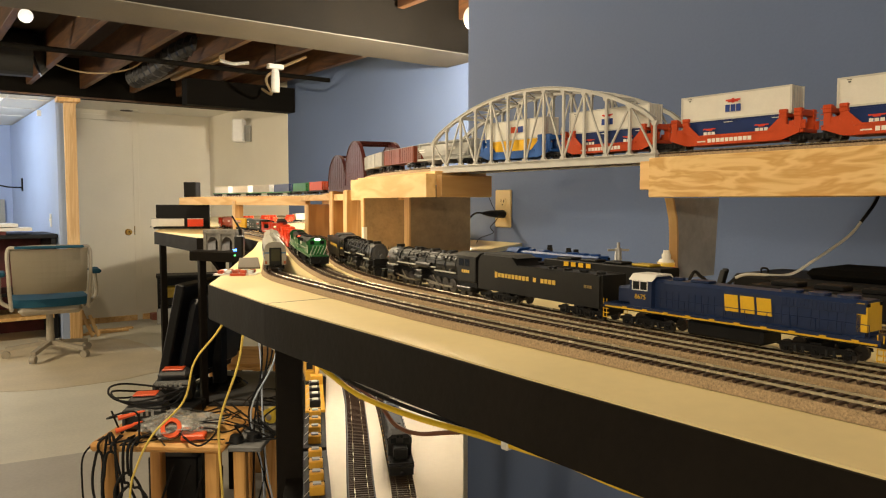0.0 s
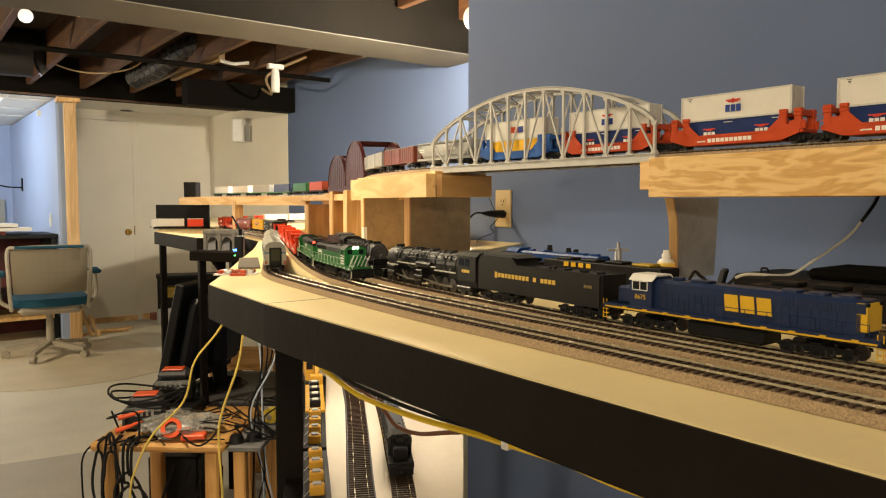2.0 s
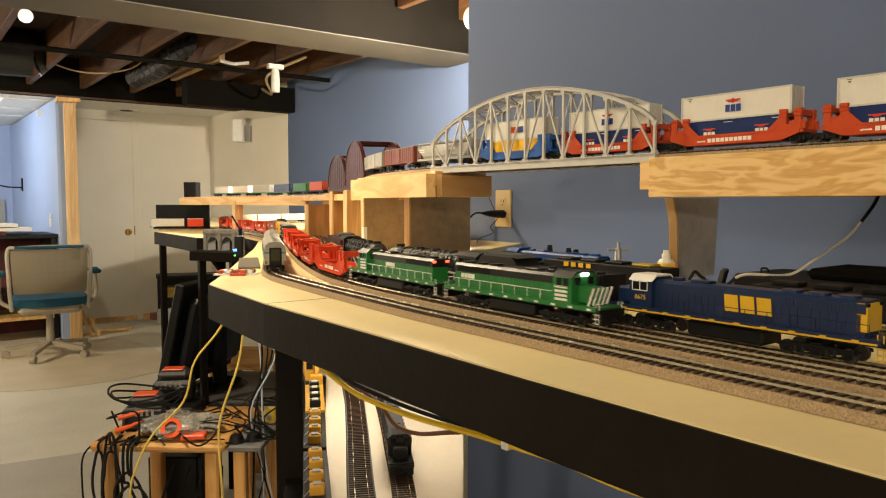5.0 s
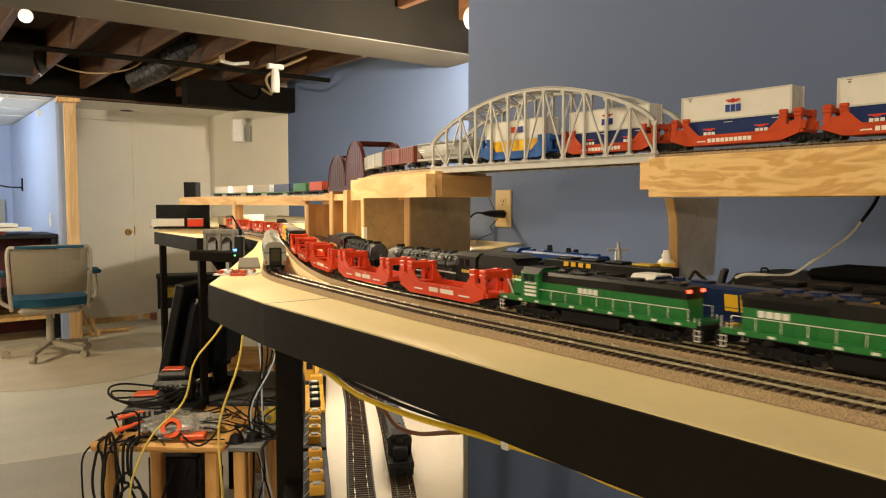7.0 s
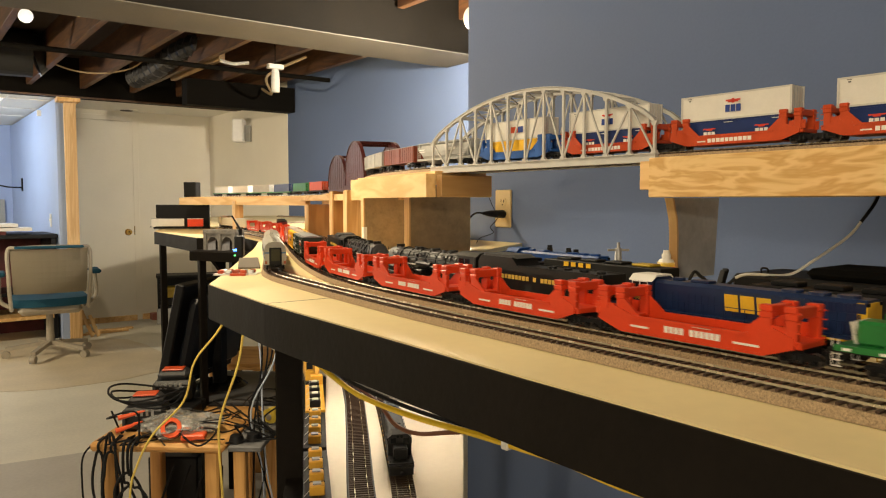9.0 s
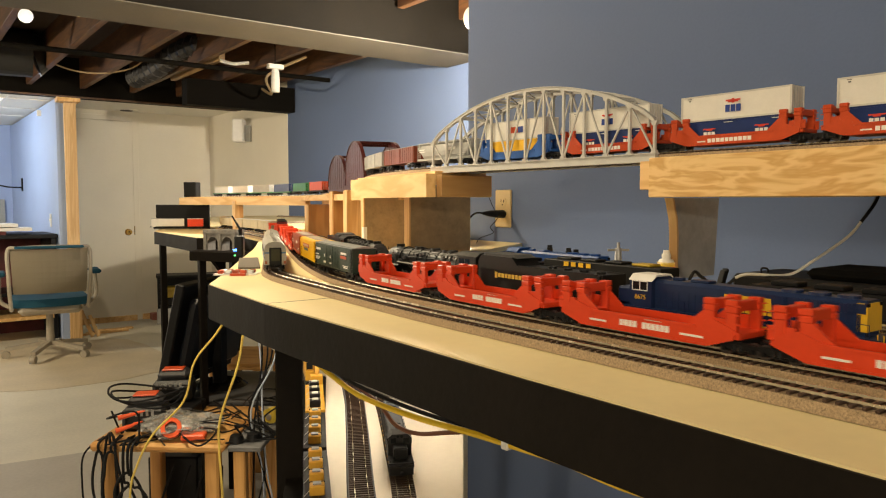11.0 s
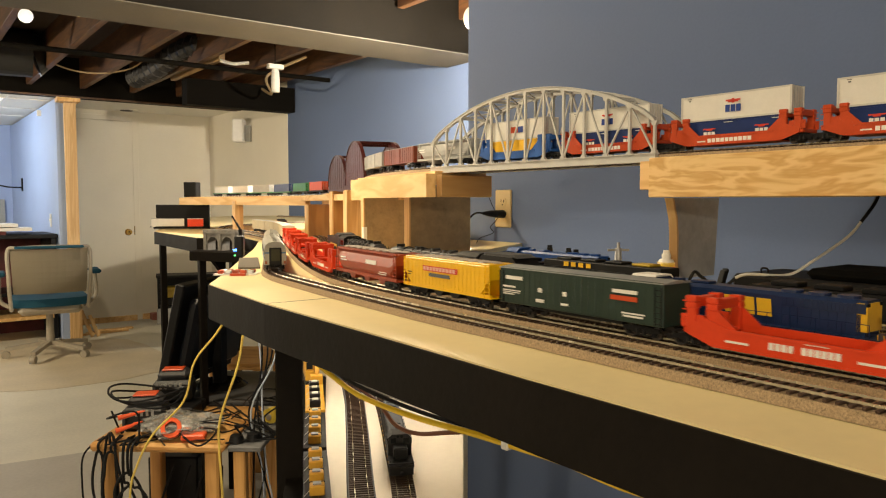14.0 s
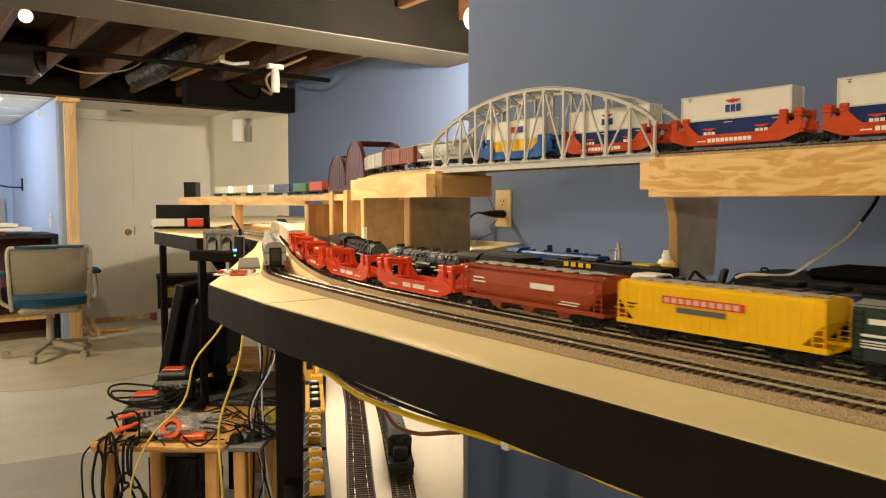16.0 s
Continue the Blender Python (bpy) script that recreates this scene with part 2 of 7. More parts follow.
# ---- the layout table ----
EDGE = [(0.350, -2.6), (0.3525, 0.18), (0.3535, 0.36), (0.359, 0.6), (0.362, 0.84), (0.381, 1.09), (0.455, 1.23), (0.596, 1.51), (0.773, 1.86), (0.93, 2.2), (0.985, 2.47), (0.850, 2.545), (0.888, 3.19), (1.16, 3.95), (1.5, 5.0), (1.85, 5.8), (2.4, 6.3), (2.81, 6.3)]
table = thing("layout_table", (0, 0, 0), "long model railway table with cream top and black fascia", "table")
top_outline = EDGE + [(2.81, 1.89), (1.52, 1.88), (1.52, 1.62), (1.22, 1.44), (0.985, 1.40), (0.985, -2.6)]
part("tabletop", prism(bm_new(), top_outline, T - 0.012, T, "z"), TABLE_TOP, table, "cream painted plywood top")
for (x0, y0), (x1, y1) in zip(EDGE, EDGE[1:]):
    d = Vector((x1 - x0, y1 - y0, 0))
    m = Matrix.Translation((x0, y0, 0)) @ pose(0, 0, 0, 0, 0, math.degrees(math.atan2(d.y, d.x)))
    part("fascia", box(bm_new(), -0.001, d.length + 0.001, -0.016, 0.002, T - 0.052, T - 0.0015, m=m), FASCIA, table, "black painted fascia board")
part("leg", box(bm_new(), -0.018, 0.018, -0.018, 0.018, 0, T - 0.03, 0.002), FASCIA, table, "black painted timber leg").matrix_basis = pose(0.431, 0.925, 0, 0, 0, -24)
for x, y in ((1.05, 2.2), (1.3, 3.4), (0.40, -1.2), (0.92, -1.2), (1.6, 5.6)):
    part("leg", box(bm_new(), x, x + 0.042, y, y + 0.042, 0, T - 0.03, 0.002), FASCIA, table, "black painted timber leg")


# ---- tracks ----
def arc_table(points, n=24):
    pts = spline([(x, y, 0) for x, y in points], n)
    s = [0.0]
    for a, b in zip(pts, pts[1:]):
        s.append(s[-1] + (b - a).length)
    return pts, s


def along(path, s):
    pts, ss = path
    s = min(max(s, 0.0), ss[-1] - 1e-6)
    lo, hi = 0, len(ss) - 1
    while hi - lo > 1:
        mid = (lo + hi) // 2
        lo, hi = (mid, hi) if ss[mid] <= s else (lo, mid)
    u = (s - ss[lo]) / (ss[hi] - ss[lo])
    return pts[lo].lerp(pts[hi], u), (pts[hi] - pts[lo]).normalized()


def ribbon(bm, path, s0, s1, left, right, z0, z1, step=0.03, slope=0.0):
    """A strip that follows a path between two offsets, with sides."""
    n = max(2, int((s1 - s0) / step))
    rows = []
    for i in range(n + 1):
        p, d = along(path, s0 + (s1 - s0) * i / n)
        q = Vector((d.y, -d.x, 0))
        rows.append([bm.verts.new(p + q * o + Vector((0, 0, z))) for o, z in ((left - slope, z0), (left, z1), (right, z1), (right + slope, z0))])
    for a, b in zip(rows, rows[1:]):
        for k in range(3):
            bm.faces.new((a[k], a[k + 1], b[k + 1], b[k]))
    bm.faces.new(rows[0])
    bm.faces.new(rows[-1][::-1])
    bmesh.ops.recalc_face_normals(bm, faces=bm.faces)
    return bm


def track(label, path, z, s0, s1, bed=True, near=None, pitch=0.0072, bed_material=None):
    """Roadbed, ties and two rails; rail top at z."""
    t = thing("railway_track", (0, 0, 0), label, "track")
    if bed:
        part("roadbed", ribbon(bm_new(), path, s0, s1, -0.0165, 0.0165, z - 0.0105, z - 0.0036, slope=0.0020), bed_material or CORK, t, "speckled brown cork roadbed")
    me = bpy.data.meshes.new("tie")
    b = box(bm_new(), -0.0013, 0.0013, -0.0152, 0.0152, -0.0018, 0, 0.0003)
    b.to_mesh(me)
    me.materials.append(TIE)
    b.free()
    rest = bm_new()
    k, s = 0, s0 + 0.004
    while s < s1:
        p, d = along(path, s)
        m = Matrix.Translation((p.x, p.y, z - 0.0016)) @ pose(0, 0, 0, 0, 0, math.degrees(math.atan2(d.y, d.x)) + random.uniform(-1, 1))
        if near and near[0] < p.y < near[1] and p.x < 0.95:
            o = new("tie", me)
            o.parent, o.matrix_basis = t, m
        else:
            box(rest, -0.0013, 0.0013, -0.0152, 0.0152, -0.0018, 0, m=m)
        s += pitch
    if len(rest.verts):
        tagged(part("ties", rest, TIE, t), kind="stuff")
    else:
        rest.free()
    for side in (-1, 1):
        b = ribbon(bm_new(), path, s0, s1, side * 0.00825 - 0.00035, side * 0.00825 + 0.00035, z - 0.0017, z, 0.015, 0.0003)
        part("rail", b, RAIL, t, "nickel silver rail")
    return t


PATH_1 = arc_table([(0.440, -2.6), (0.440, -1.0), (0.441, 0.0), (0.443, 0.27), (0.446, 0.45), (0.449, 0.6), (0.455, 0.70), (0.466, 0.844), (0.479, 0.974), (0.491, 1.07), (0.513, 1.155), (0.555, 1.255), (0.624, 1.41), (0.727, 1.64), (0.90, 1.99), (1.02, 2.45), (1.06, 3.0), (1.08, 3.8), (1.2, 4.6)])
PATH_2 = arc_table([(0.500, -2.6), (0.500, -1.0), (0.501, 0.0), (0.501, 0.2), (0.502, 0.41), (0.505, 0.556), (0.511, 0.663), (0.519, 0.789), (0.532, 0.90), (0.559, 1.03), (0.62, 1.22), (0.72, 1.48), (0.859, 1.82), (1.004, 2.19), (1.10, 2.55), (1.15, 2.95), (1.22, 3.3), (1.42, 3.6), (1.75, 3.8), (2.2, 3.95), (2.5, 4.3), (2.6, 4.8), (2.62, 5.4), (2.62, 6.1)])
PATH_3 = arc_table([(0.547, -2.6), (0.547, 0.0), (0.547, 0.25), (0.549, 0.38), (0.553, 0.49), (0.562, 0.60), (0.577, 0.745), (0.598, 0.908), (0.640, 1.08), (0.733, 1.33), (0.88, 1.64), (1.05, 1.98), (1.2, 2.35), (1.27, 2.8), (1.28, 3.6)])
track("double main line track on cork roadbed", PATH_1, RAILTOP, 2.3, 5.6, near=(0.1, 1.0))
track("double main line track on cork roadbed", PATH_2, RAILTOP, 2.3, 9.2, near=(0.1, 1.0))
track("siding track under the standing engines", PATH_3, RAILTOP - 0.002, 2.3, 5.4)


# ---- rolling stock; each car's own space: x forward, z up from the rail ----
def truck(parent, x, wheels=2, wheelbase=0.026, material=None):
    """A bogie with side frames and wheelsets."""
    b = bm_new()
    w = wheelbase / 2
    axles = [x - w + wheelbase * k / (wheels - 1) for k in range(wheels)]
    for s in (-1, 1):
        y0, y1 = s * 0.0125 - 0.0010, s * 0.0125 + 0.0010
        prism(b, [(x - w - 0.0060, 0.0070), (x - w - 0.0050, 0.0095), (x - 0.008, 0.0105), (x + 0.008, 0.0105), (x + w + 0.0050, 0.0095), (x + w + 0.0060, 0.0070), (x + w + 0.003, 0.0066), (x + 0.005, 0.0048), (x - 0.005, 0.0048), (x - w - 0.003, 0.0066)], y0, y1)
        for xx in axles:
            box(b, xx - 0.0024, xx + 0.0024, y0 - 0.0002, y1 + 0.0002, 0.0030, 0.0086, 0.0003)
            rod(b, (xx, s * 0.0125, 0.0052), (xx, s * 0.0148, 0.0052), 0.0014, 8)
        for xx, nx in zip(axles, axles[1:]):
            for q in (0.38, 0.62):
                m = xx + (nx - xx) * q
                rod(b, (m, s * 0.0136, 0.0040), (m, s * 0.0136, 0.0085), 0.0013, 6)
            box(b, xx + 0.004, nx - 0.004, y0, y1, 0.0030, 0.0040)
    box(b, x - 0.004, x + 0.004, -0.012, 0.012, 0.006, 0.012)
    t = part("truck", b, material or BLACK, parent)
    for k in range(wheels):
        xx = x - w + wheelbase * k / (wheels - 1)
        b = rod(bm_new(), (xx, -0.0075, 0.0055), (xx, 0.0075, 0.0055), 0.0012, 6)
        for s in (-1, 1):
            rod(b, (xx, s * 0.0075, 0.0055), (xx, s * 0.0105, 0.0055), 0.0056, 12)
        part("wheelset", b, WHEEL, t, "dark metal wheelset")
    return t


def coupler(parent, x, s):
    b = box(bm_new(), min(x, x + s * 0.007), max(x, x + s * 0.007), -0.0015, 0.0015, 0.0085, 0.0115, 0.0004)
    part("coupler", b, BLACK, parent)


def bars(parent, rows, material, y, name="lettering", depth=0.0005):
    """Unreadable lettering as plain bars on a car's side: x0, x1, z0, z1."""
    for x0, x1, z0, z1 in rows:
        part(name, box(bm_new(), x0, x1, min(y, y + math.copysign(depth, y)), max(y, y + math.copysign(depth, y)), z0, z1), material, parent)


def steps(bm, x, s, side, z0=0.006, z1=0.024, w=0.0145):
    """End handrails and steps."""
    for y in (side * w,):
        for dx in (0, 0.004 * s):
            rod(bm, (x + dx, y, z0), (x + dx, y, z1), 0.0004, 5)
        for z in (z0, z0 + 0.004, z0 + 0.008):
            box(bm, x - 0.002, x + 0.004, y - 0.001, y + 0.001, z, z + 0.0006)


def diesel(place, label, body, roof, stripe, cab_roof, number=None, lit=False, red_lamps=False, emblem=None, length=0.235, white_stripes=False):
    """A six-axle hood diesel; the cab is towards +x."""
    t = thing("diesel_locomotive", place, label, "locomotive", "model locomotives")
    h = length / 2
    b = box(bm_new(), -h, h, -0.0165, 0.0165, 0.0155, 0.0185, 0.0005)
    part("frame", b, BLACK, t, "black frame")
    b = box(bm_new(), -h + 0.004, h - 0.004, -0.0166, 0.0166, 0.0165, 0.0205)
    part("sill", b, body, t)
    if stripe is YELLOW:
        part("sill_stripe", box(bm_new(), -h + 0.006, h - 0.006, -0.0168, 0.0168, 0.0166, 0.0180), YELLOW, t, "thin yellow sill stripe")
    # long hood with bevelled top, the equipment doors as raised panels
    b = bm_new()
    x0, x1 = -h + 0.017, h - 0.058
    prism(b, [(-0.0105, 0.0205), (-0.0105, 0.043), (-0.0085, 0.0455), (0.0085, 0.0455), (0.0105, 0.043), (0.0105, 0.0205)], x0, x1, "x")
    hood = part("long_hood", b, body, t)
    b = bm_new()
    for s in (-1, 1):
        x = x0 + 0.003
        k = 0
        while x < x1 - 0.006:
            w = 0.0062 if k % 5 else 0.010
            top = 0.0375 if x > -0.03 else 0.036
            box(b, x, min(x + w - 0.0007, x1), s * 0.0105 - 0.0003, s * 0.0105 + 0.0004, 0.0225, top)
            x += w
            k += 1
    tagged(part("door_panel", b, body, hood), kind="stuff")
    b = prism(bm_new(), [(-0.0112, 0.0365), (-0.0112, 0.0432), (-0.0087, 0.0459), (0.0087, 0.0459), (0.0112, 0.0432), (0.0112, 0.0365)], x0 - 0.0004, x1 + 0.0004, "x")
    part("hood_roof", b, roof, hood)
    for k in range(3):
        part("roof_fan", rod(bm_new(), (x0 + 0.016 + 0.021 * k, 0, 0.0455), (x0 + 0.016 + 0.021 * k, 0, 0.0478), 0.0078, 16), roof, hood)
    part("roof_hatch", box(bm_new(), x1 - 0.05, x1 - 0.032, -0.006, 0.006, 0.0455, 0.048, 0.0008), roof, hood)
    part("exhaust", box(bm_new(), x1 - 0.022, x1 - 0.012, -0.003, 0.003, 0.0455, 0.0485, 0.0008), roof, hood)
    for s in (-1, 1):
        b = box(bm_new(), x0 + 0.005, x0 + 0.062, s * 0.0112 - 0.0002, s * 0.0112 + 0.0002, 0.0372, 0.0428)
        for k in range(20):
            box(b, x0 + 0.006 + 0.0028 * k, x0 + 0.0068 + 0.0028 * k, s * 0.0114 - 0.0004, s * 0.0114 + 0.0003, 0.0375, 0.0425)
        part("radiator_grille", b, BLACK if roof is BLACK_LOCO else roof, hood)
    # cab
    c0, c1 = h - 0.058, h - 0.034
    b = prism(bm_new(), [(-0.0158, 0.0205), (-0.0158, 0.0445), (-0.010, 0.0487), (0.010, 0.0487), (0.0158, 0.0445), (0.0158, 0.0205)], c0, c1, "x")
    cab = part("cab", b, body, t)
    b = prism(bm_new(), [(-0.0165, 0.0440), (-0.0102, 0.0495), (0.0102, 0.0495), (0.0165, 0.0440), (0.0100, 0.0480), (-0.0100, 0.0480)], c0 - 0.001, c1 + 0.001, "x")
    part("cab_roof", b, cab_roof, cab)
    for s in (-1, 1):
        for k in (0, 1):
            part("cab_window", box(bm_new(), c0 + 0.005 + k * 0.0085, c0 + 0.0115 + k * 0.0085, s * 0.0158 - 0.0002, s * 0.0158 + 0.0003, 0.0360, 0.0430), GLASS, cab)
        part("cab_window", box(bm_new(), c1 - 0.0002, c1 + 0.0004, s * 0.0085 - 0.0035, s * 0.0085 + 0.0035, 0.0375, 0.0440), GLASS, cab)
    b = bm_new()
    for s in (-1, 1):
        for zz in (0.0352, 0.0432):
            box(b, c0 + 0.004, c0 + 0.021, s * 0.0160, s * 0.0166, zz, zz + 0.0007)
        for xx in (c0 + 0.004, c0 + 0.0122, c0 + 0.0204):
            box(b, xx, xx + 0.0007, s * 0.0160, s * 0.0166, 0.0352, 0.0439)
    part("window_frame", b, WHITE if cab_roof is WHITE else body, cab)
    b = box(bm_new(), c1, h - 0.014, -0.0095, 0.0095, 0.0205, 0.0365, 0.002)
    nose = part("nose", b, body, t)
    for x in (h, -h):
        part("pilot", box(bm_new(), x - 0.0012, x + 0.0012, -0.0155, 0.0155, 0.006, 0.0165, 0.0005), BLACK, t)
    b = bm_new()
    for k in range(5):
        y = -0.012 + k * 0.0058
        bar(b, (h - 0.0138, y - 0.0035, 0.021), (h - 0.0138, y + 0.0035, 0.036), 0.0018, 0.0008)
    if white_stripes:
        part("nose_stripes", b, WHITE, nose, "white warning stripes")
    else:
        b.free()
    b = bm_new()
    for s in (-1, 1):
        rod(b, (c1 + 0.0004, s * 0.0025, 0.0465), (c1 + 0.0015, s * 0.0025, 0.0465), 0.0019, 10)
    part("headlight", b, HEADLIGHT if lit else GLASS, t, "lit headlight" if lit else "")
    b = bm_new()
    for s in (-1, 1):
        box(b, -h + 0.0155, -h + 0.0175, s * 0.009 - 0.002, s * 0.009 + 0.002, 0.0415, 0.0440)
    part("marker_lamp", b, mat("lit_red_lamp", (1.0, 0.06, 0.03), 0.3, glow=6) if red_lamps else GLASS, t)
    b = box(bm_new(), -0.036, 0.032, -0.0148, 0.0148, 0.0028, 0.0152, 0.002)
    part("fuel_tank", b, BLACK, t)
    for s in (-1, 1):
        truck(t, s * (h - 0.050), 3, 0.046)
        coupler(t, s * h, s)
    for x in (h - 0.006, -h + 0.003):
        for side in (-1, 1):
            b = bm_new()
            steps(b, x, 1, side)
            part("end_step", b, YELLOW if stripe is YELLOW else WHITE if white_stripes else body, t, "end handrail and steps")
    b = bm_new()
    for s in (-1, 1):
        rod(b, (-h + 0.012, s * 0.0158, 0.0300), (c0 - 0.002, s * 0.0158, 0.0300), 0.0003, 5)
        for k in range(9):
            x = -h + 0.012 + k * 0.0185
            rod(b, (x, s * 0.0158, 0.020), (x, s * 0.0158, 0.0300), 0.0003, 5)
    part("handrail", b, WHITE if white_stripes else body, t)
    if stripe is YELLOW:
        b = box(bm_new(), x0 - 0.0014, x0 + 0.006, -0.0109, 0.0109, 0.024, 0.0440)
        part("end_panel", b, YELLOW, hood, "yellow hood end")
    if emblem:
        for s in (-1, 1):
            for outline in emblem:
                part("emblem", prism(bm_new(), outline, s * 0.0114 - 0.0003, s * 0.0114 + 0.0003), YELLOW if stripe is YELLOW else WHITE, hood, "plain block of the painted emblem")
    if white_stripes:
        for s in (-1, 1):
            for z in (0.0225, 0.0262, 0.0299, 0.0340):
                part("cab_marking", box(bm_new(), c0 + 0.003, c0 + 0.0185, s * 0.0161 - 0.0003, s * 0.0161 + 0.0003, z, z + 0.0022), WHITE, cab)
    if number:
        for s in (-1, 1):
            cu = bpy.data.curves.new("road_number", "FONT")
            cu.body, cu.size, cu.extrude, cu.align_x = number, 0.0062, 0.0001, "CENTER"
            o = new("road_number", cu)
            o.parent = t
            o.matrix_basis = pose((c0 + c1) / 2, s * 0.0162, 0.0275, 90, 0, 0 if s < 0 else 180)
            cu.materials.append(YELLOW)
    b = bm_new()
    for k in range(10):
        x = -h + 0.018 + k * 0.0225
        for s in (-1, 1):
            box(b, x, x + 0.005, s * 0.0166, s * 0.0171, 0.0172, 0.0190)
    part("sill_marks", b, WHITE if white_stripes else YELLOW, t)
    return t


def well_car(place, label, material, length=0.198, letter=True, group="container well cars", sill=0.0195):
    """A single articulated well: raised ends with bulkheads, a deep trough between."""
    t = thing("well_car", place, label, "well car", group)
    h = length / 2
    e = 0.046
    side = [(-h + 0.014, 0.0125), (-h + 0.014, sill), (-h + 0.030, sill + 0.006), (-h + e, sill + 0.001), (-h + e + 0.006, sill), (h - e - 0.006, sill), (h - e, sill + 0.001), (h - 0.030, sill + 0.006), (h - 0.014, sill), (h - 0.014, 0.0125), (h - 0.036, 0.0050), (-h + 0.036, 0.0050)]
    for s in (-1, 1):
        w = part("side_sill", prism(bm_new(), side, s * 0.0175 - 0.0009, s * 0.0175 + 0.0009), material, t)
        b = bm_new()
        for k in range(7):
            x = -h + e + 0.012 + k * (length - 2 * e - 0.024) / 6
            box(b, x - 0.0006, x + 0.0006, s * 0.0184 - 0.0005, s * 0.0184 + 0.0002, 0.0055, 0.0075)
        box(b, -h + e, h - e, s * 0.0184 - 0.0005, s * 0.0184 + 0.0009, sill - 0.0022, sill)
        box(b, -h + 0.038, h - 0.038, s * 0.0184 - 0.0005, s * 0.0184 + 0.0006, 0.0050, 0.0066)
        part("side_rib", b, material, w)
        if letter:
            bars(t, [(-0.019 + 0.0046 * k, -0.0155 + 0.0046 * k, 0.0100, 0.0150) for k in range(4)] + [(0.004 + 0.0044 * k, 0.0074 + 0.0044 * k, 0.0100, 0.0150) for k in range(6)] + [(-0.052, -0.034, 0.0102, 0.0118), (0.040, 0.060, 0.0102, 0.0118), (0.006, 0.022, 0.0172, 0.0179)], WHITE, s * 0.0184)
    part("well_floor", box(bm_new(), -h + 0.038, h - 0.038, -0.0166, 0.0166, 0.0045, 0.0060), material, t)
    for s in (-1, 1):
        b = bm_new()
        x = s * (h - 0.022)
        box(b, min(x - 0.016 * s, x + 0.012 * s), max(x - 0.016 * s, x + 0.012 * s), -0.0166, 0.0166, 0.0125, 0.0170, 0.0006)
        for xx in (x + s * 0.005, x - s * 0.013):
            for y in (-1, 1):
                box(b, xx - 0.0042, xx + 0.0042, y * 0.0152 - 0.0024, y * 0.0152 + 0.0024, 0.0150, 0.0400, 0.0006)
                box(b, xx - 0.0048, xx + 0.0048, y * 0.0150 - 0.0034, y * 0.0150 + 0.0034, 0.0318, 0.0362, 0.0006)
                box(b, xx - 0.0048, xx + 0.0048, y * 0.0150 - 0.0034, y * 0.0150 + 0.0034, 0.0368, 0.0412, 0.0006)
            box(b, xx - 0.0034, xx + 0.0034, -0.0166, 0.0166, 0.0325, 0.0400, 0.0005)
        for y in (-1, 1):
            box(b, x - 0.014, x + 0.006, y * 0.0160 - 0.0008, y * 0.0160 + 0.0008, 0.0170, 0.0270)
            prism(b, [(x - s * 0.015, 0.0180), (x - s * 0.034, sill - 0.001), (x - s * 0.015, 0.0340)], y * 0.0166 - 0.0009, y * 0.0166 + 0.0009)
            for k in range(4):
                box(b, x + s * 0.0105 - 0.0016, x + s * 0.0105 + 0.0016, y * 0.0172 - 0.0008, y * 0.0172 + 0.0008, 0.0170 + 0.0065 * k, 0.0180 + 0.0065 * k)
        part("end_bulkhead", b, material, t)
        truck(t, s * (h - 0.014), 2, 0.021)
        coupler(t, s * (h - 0.004), s)
    return t


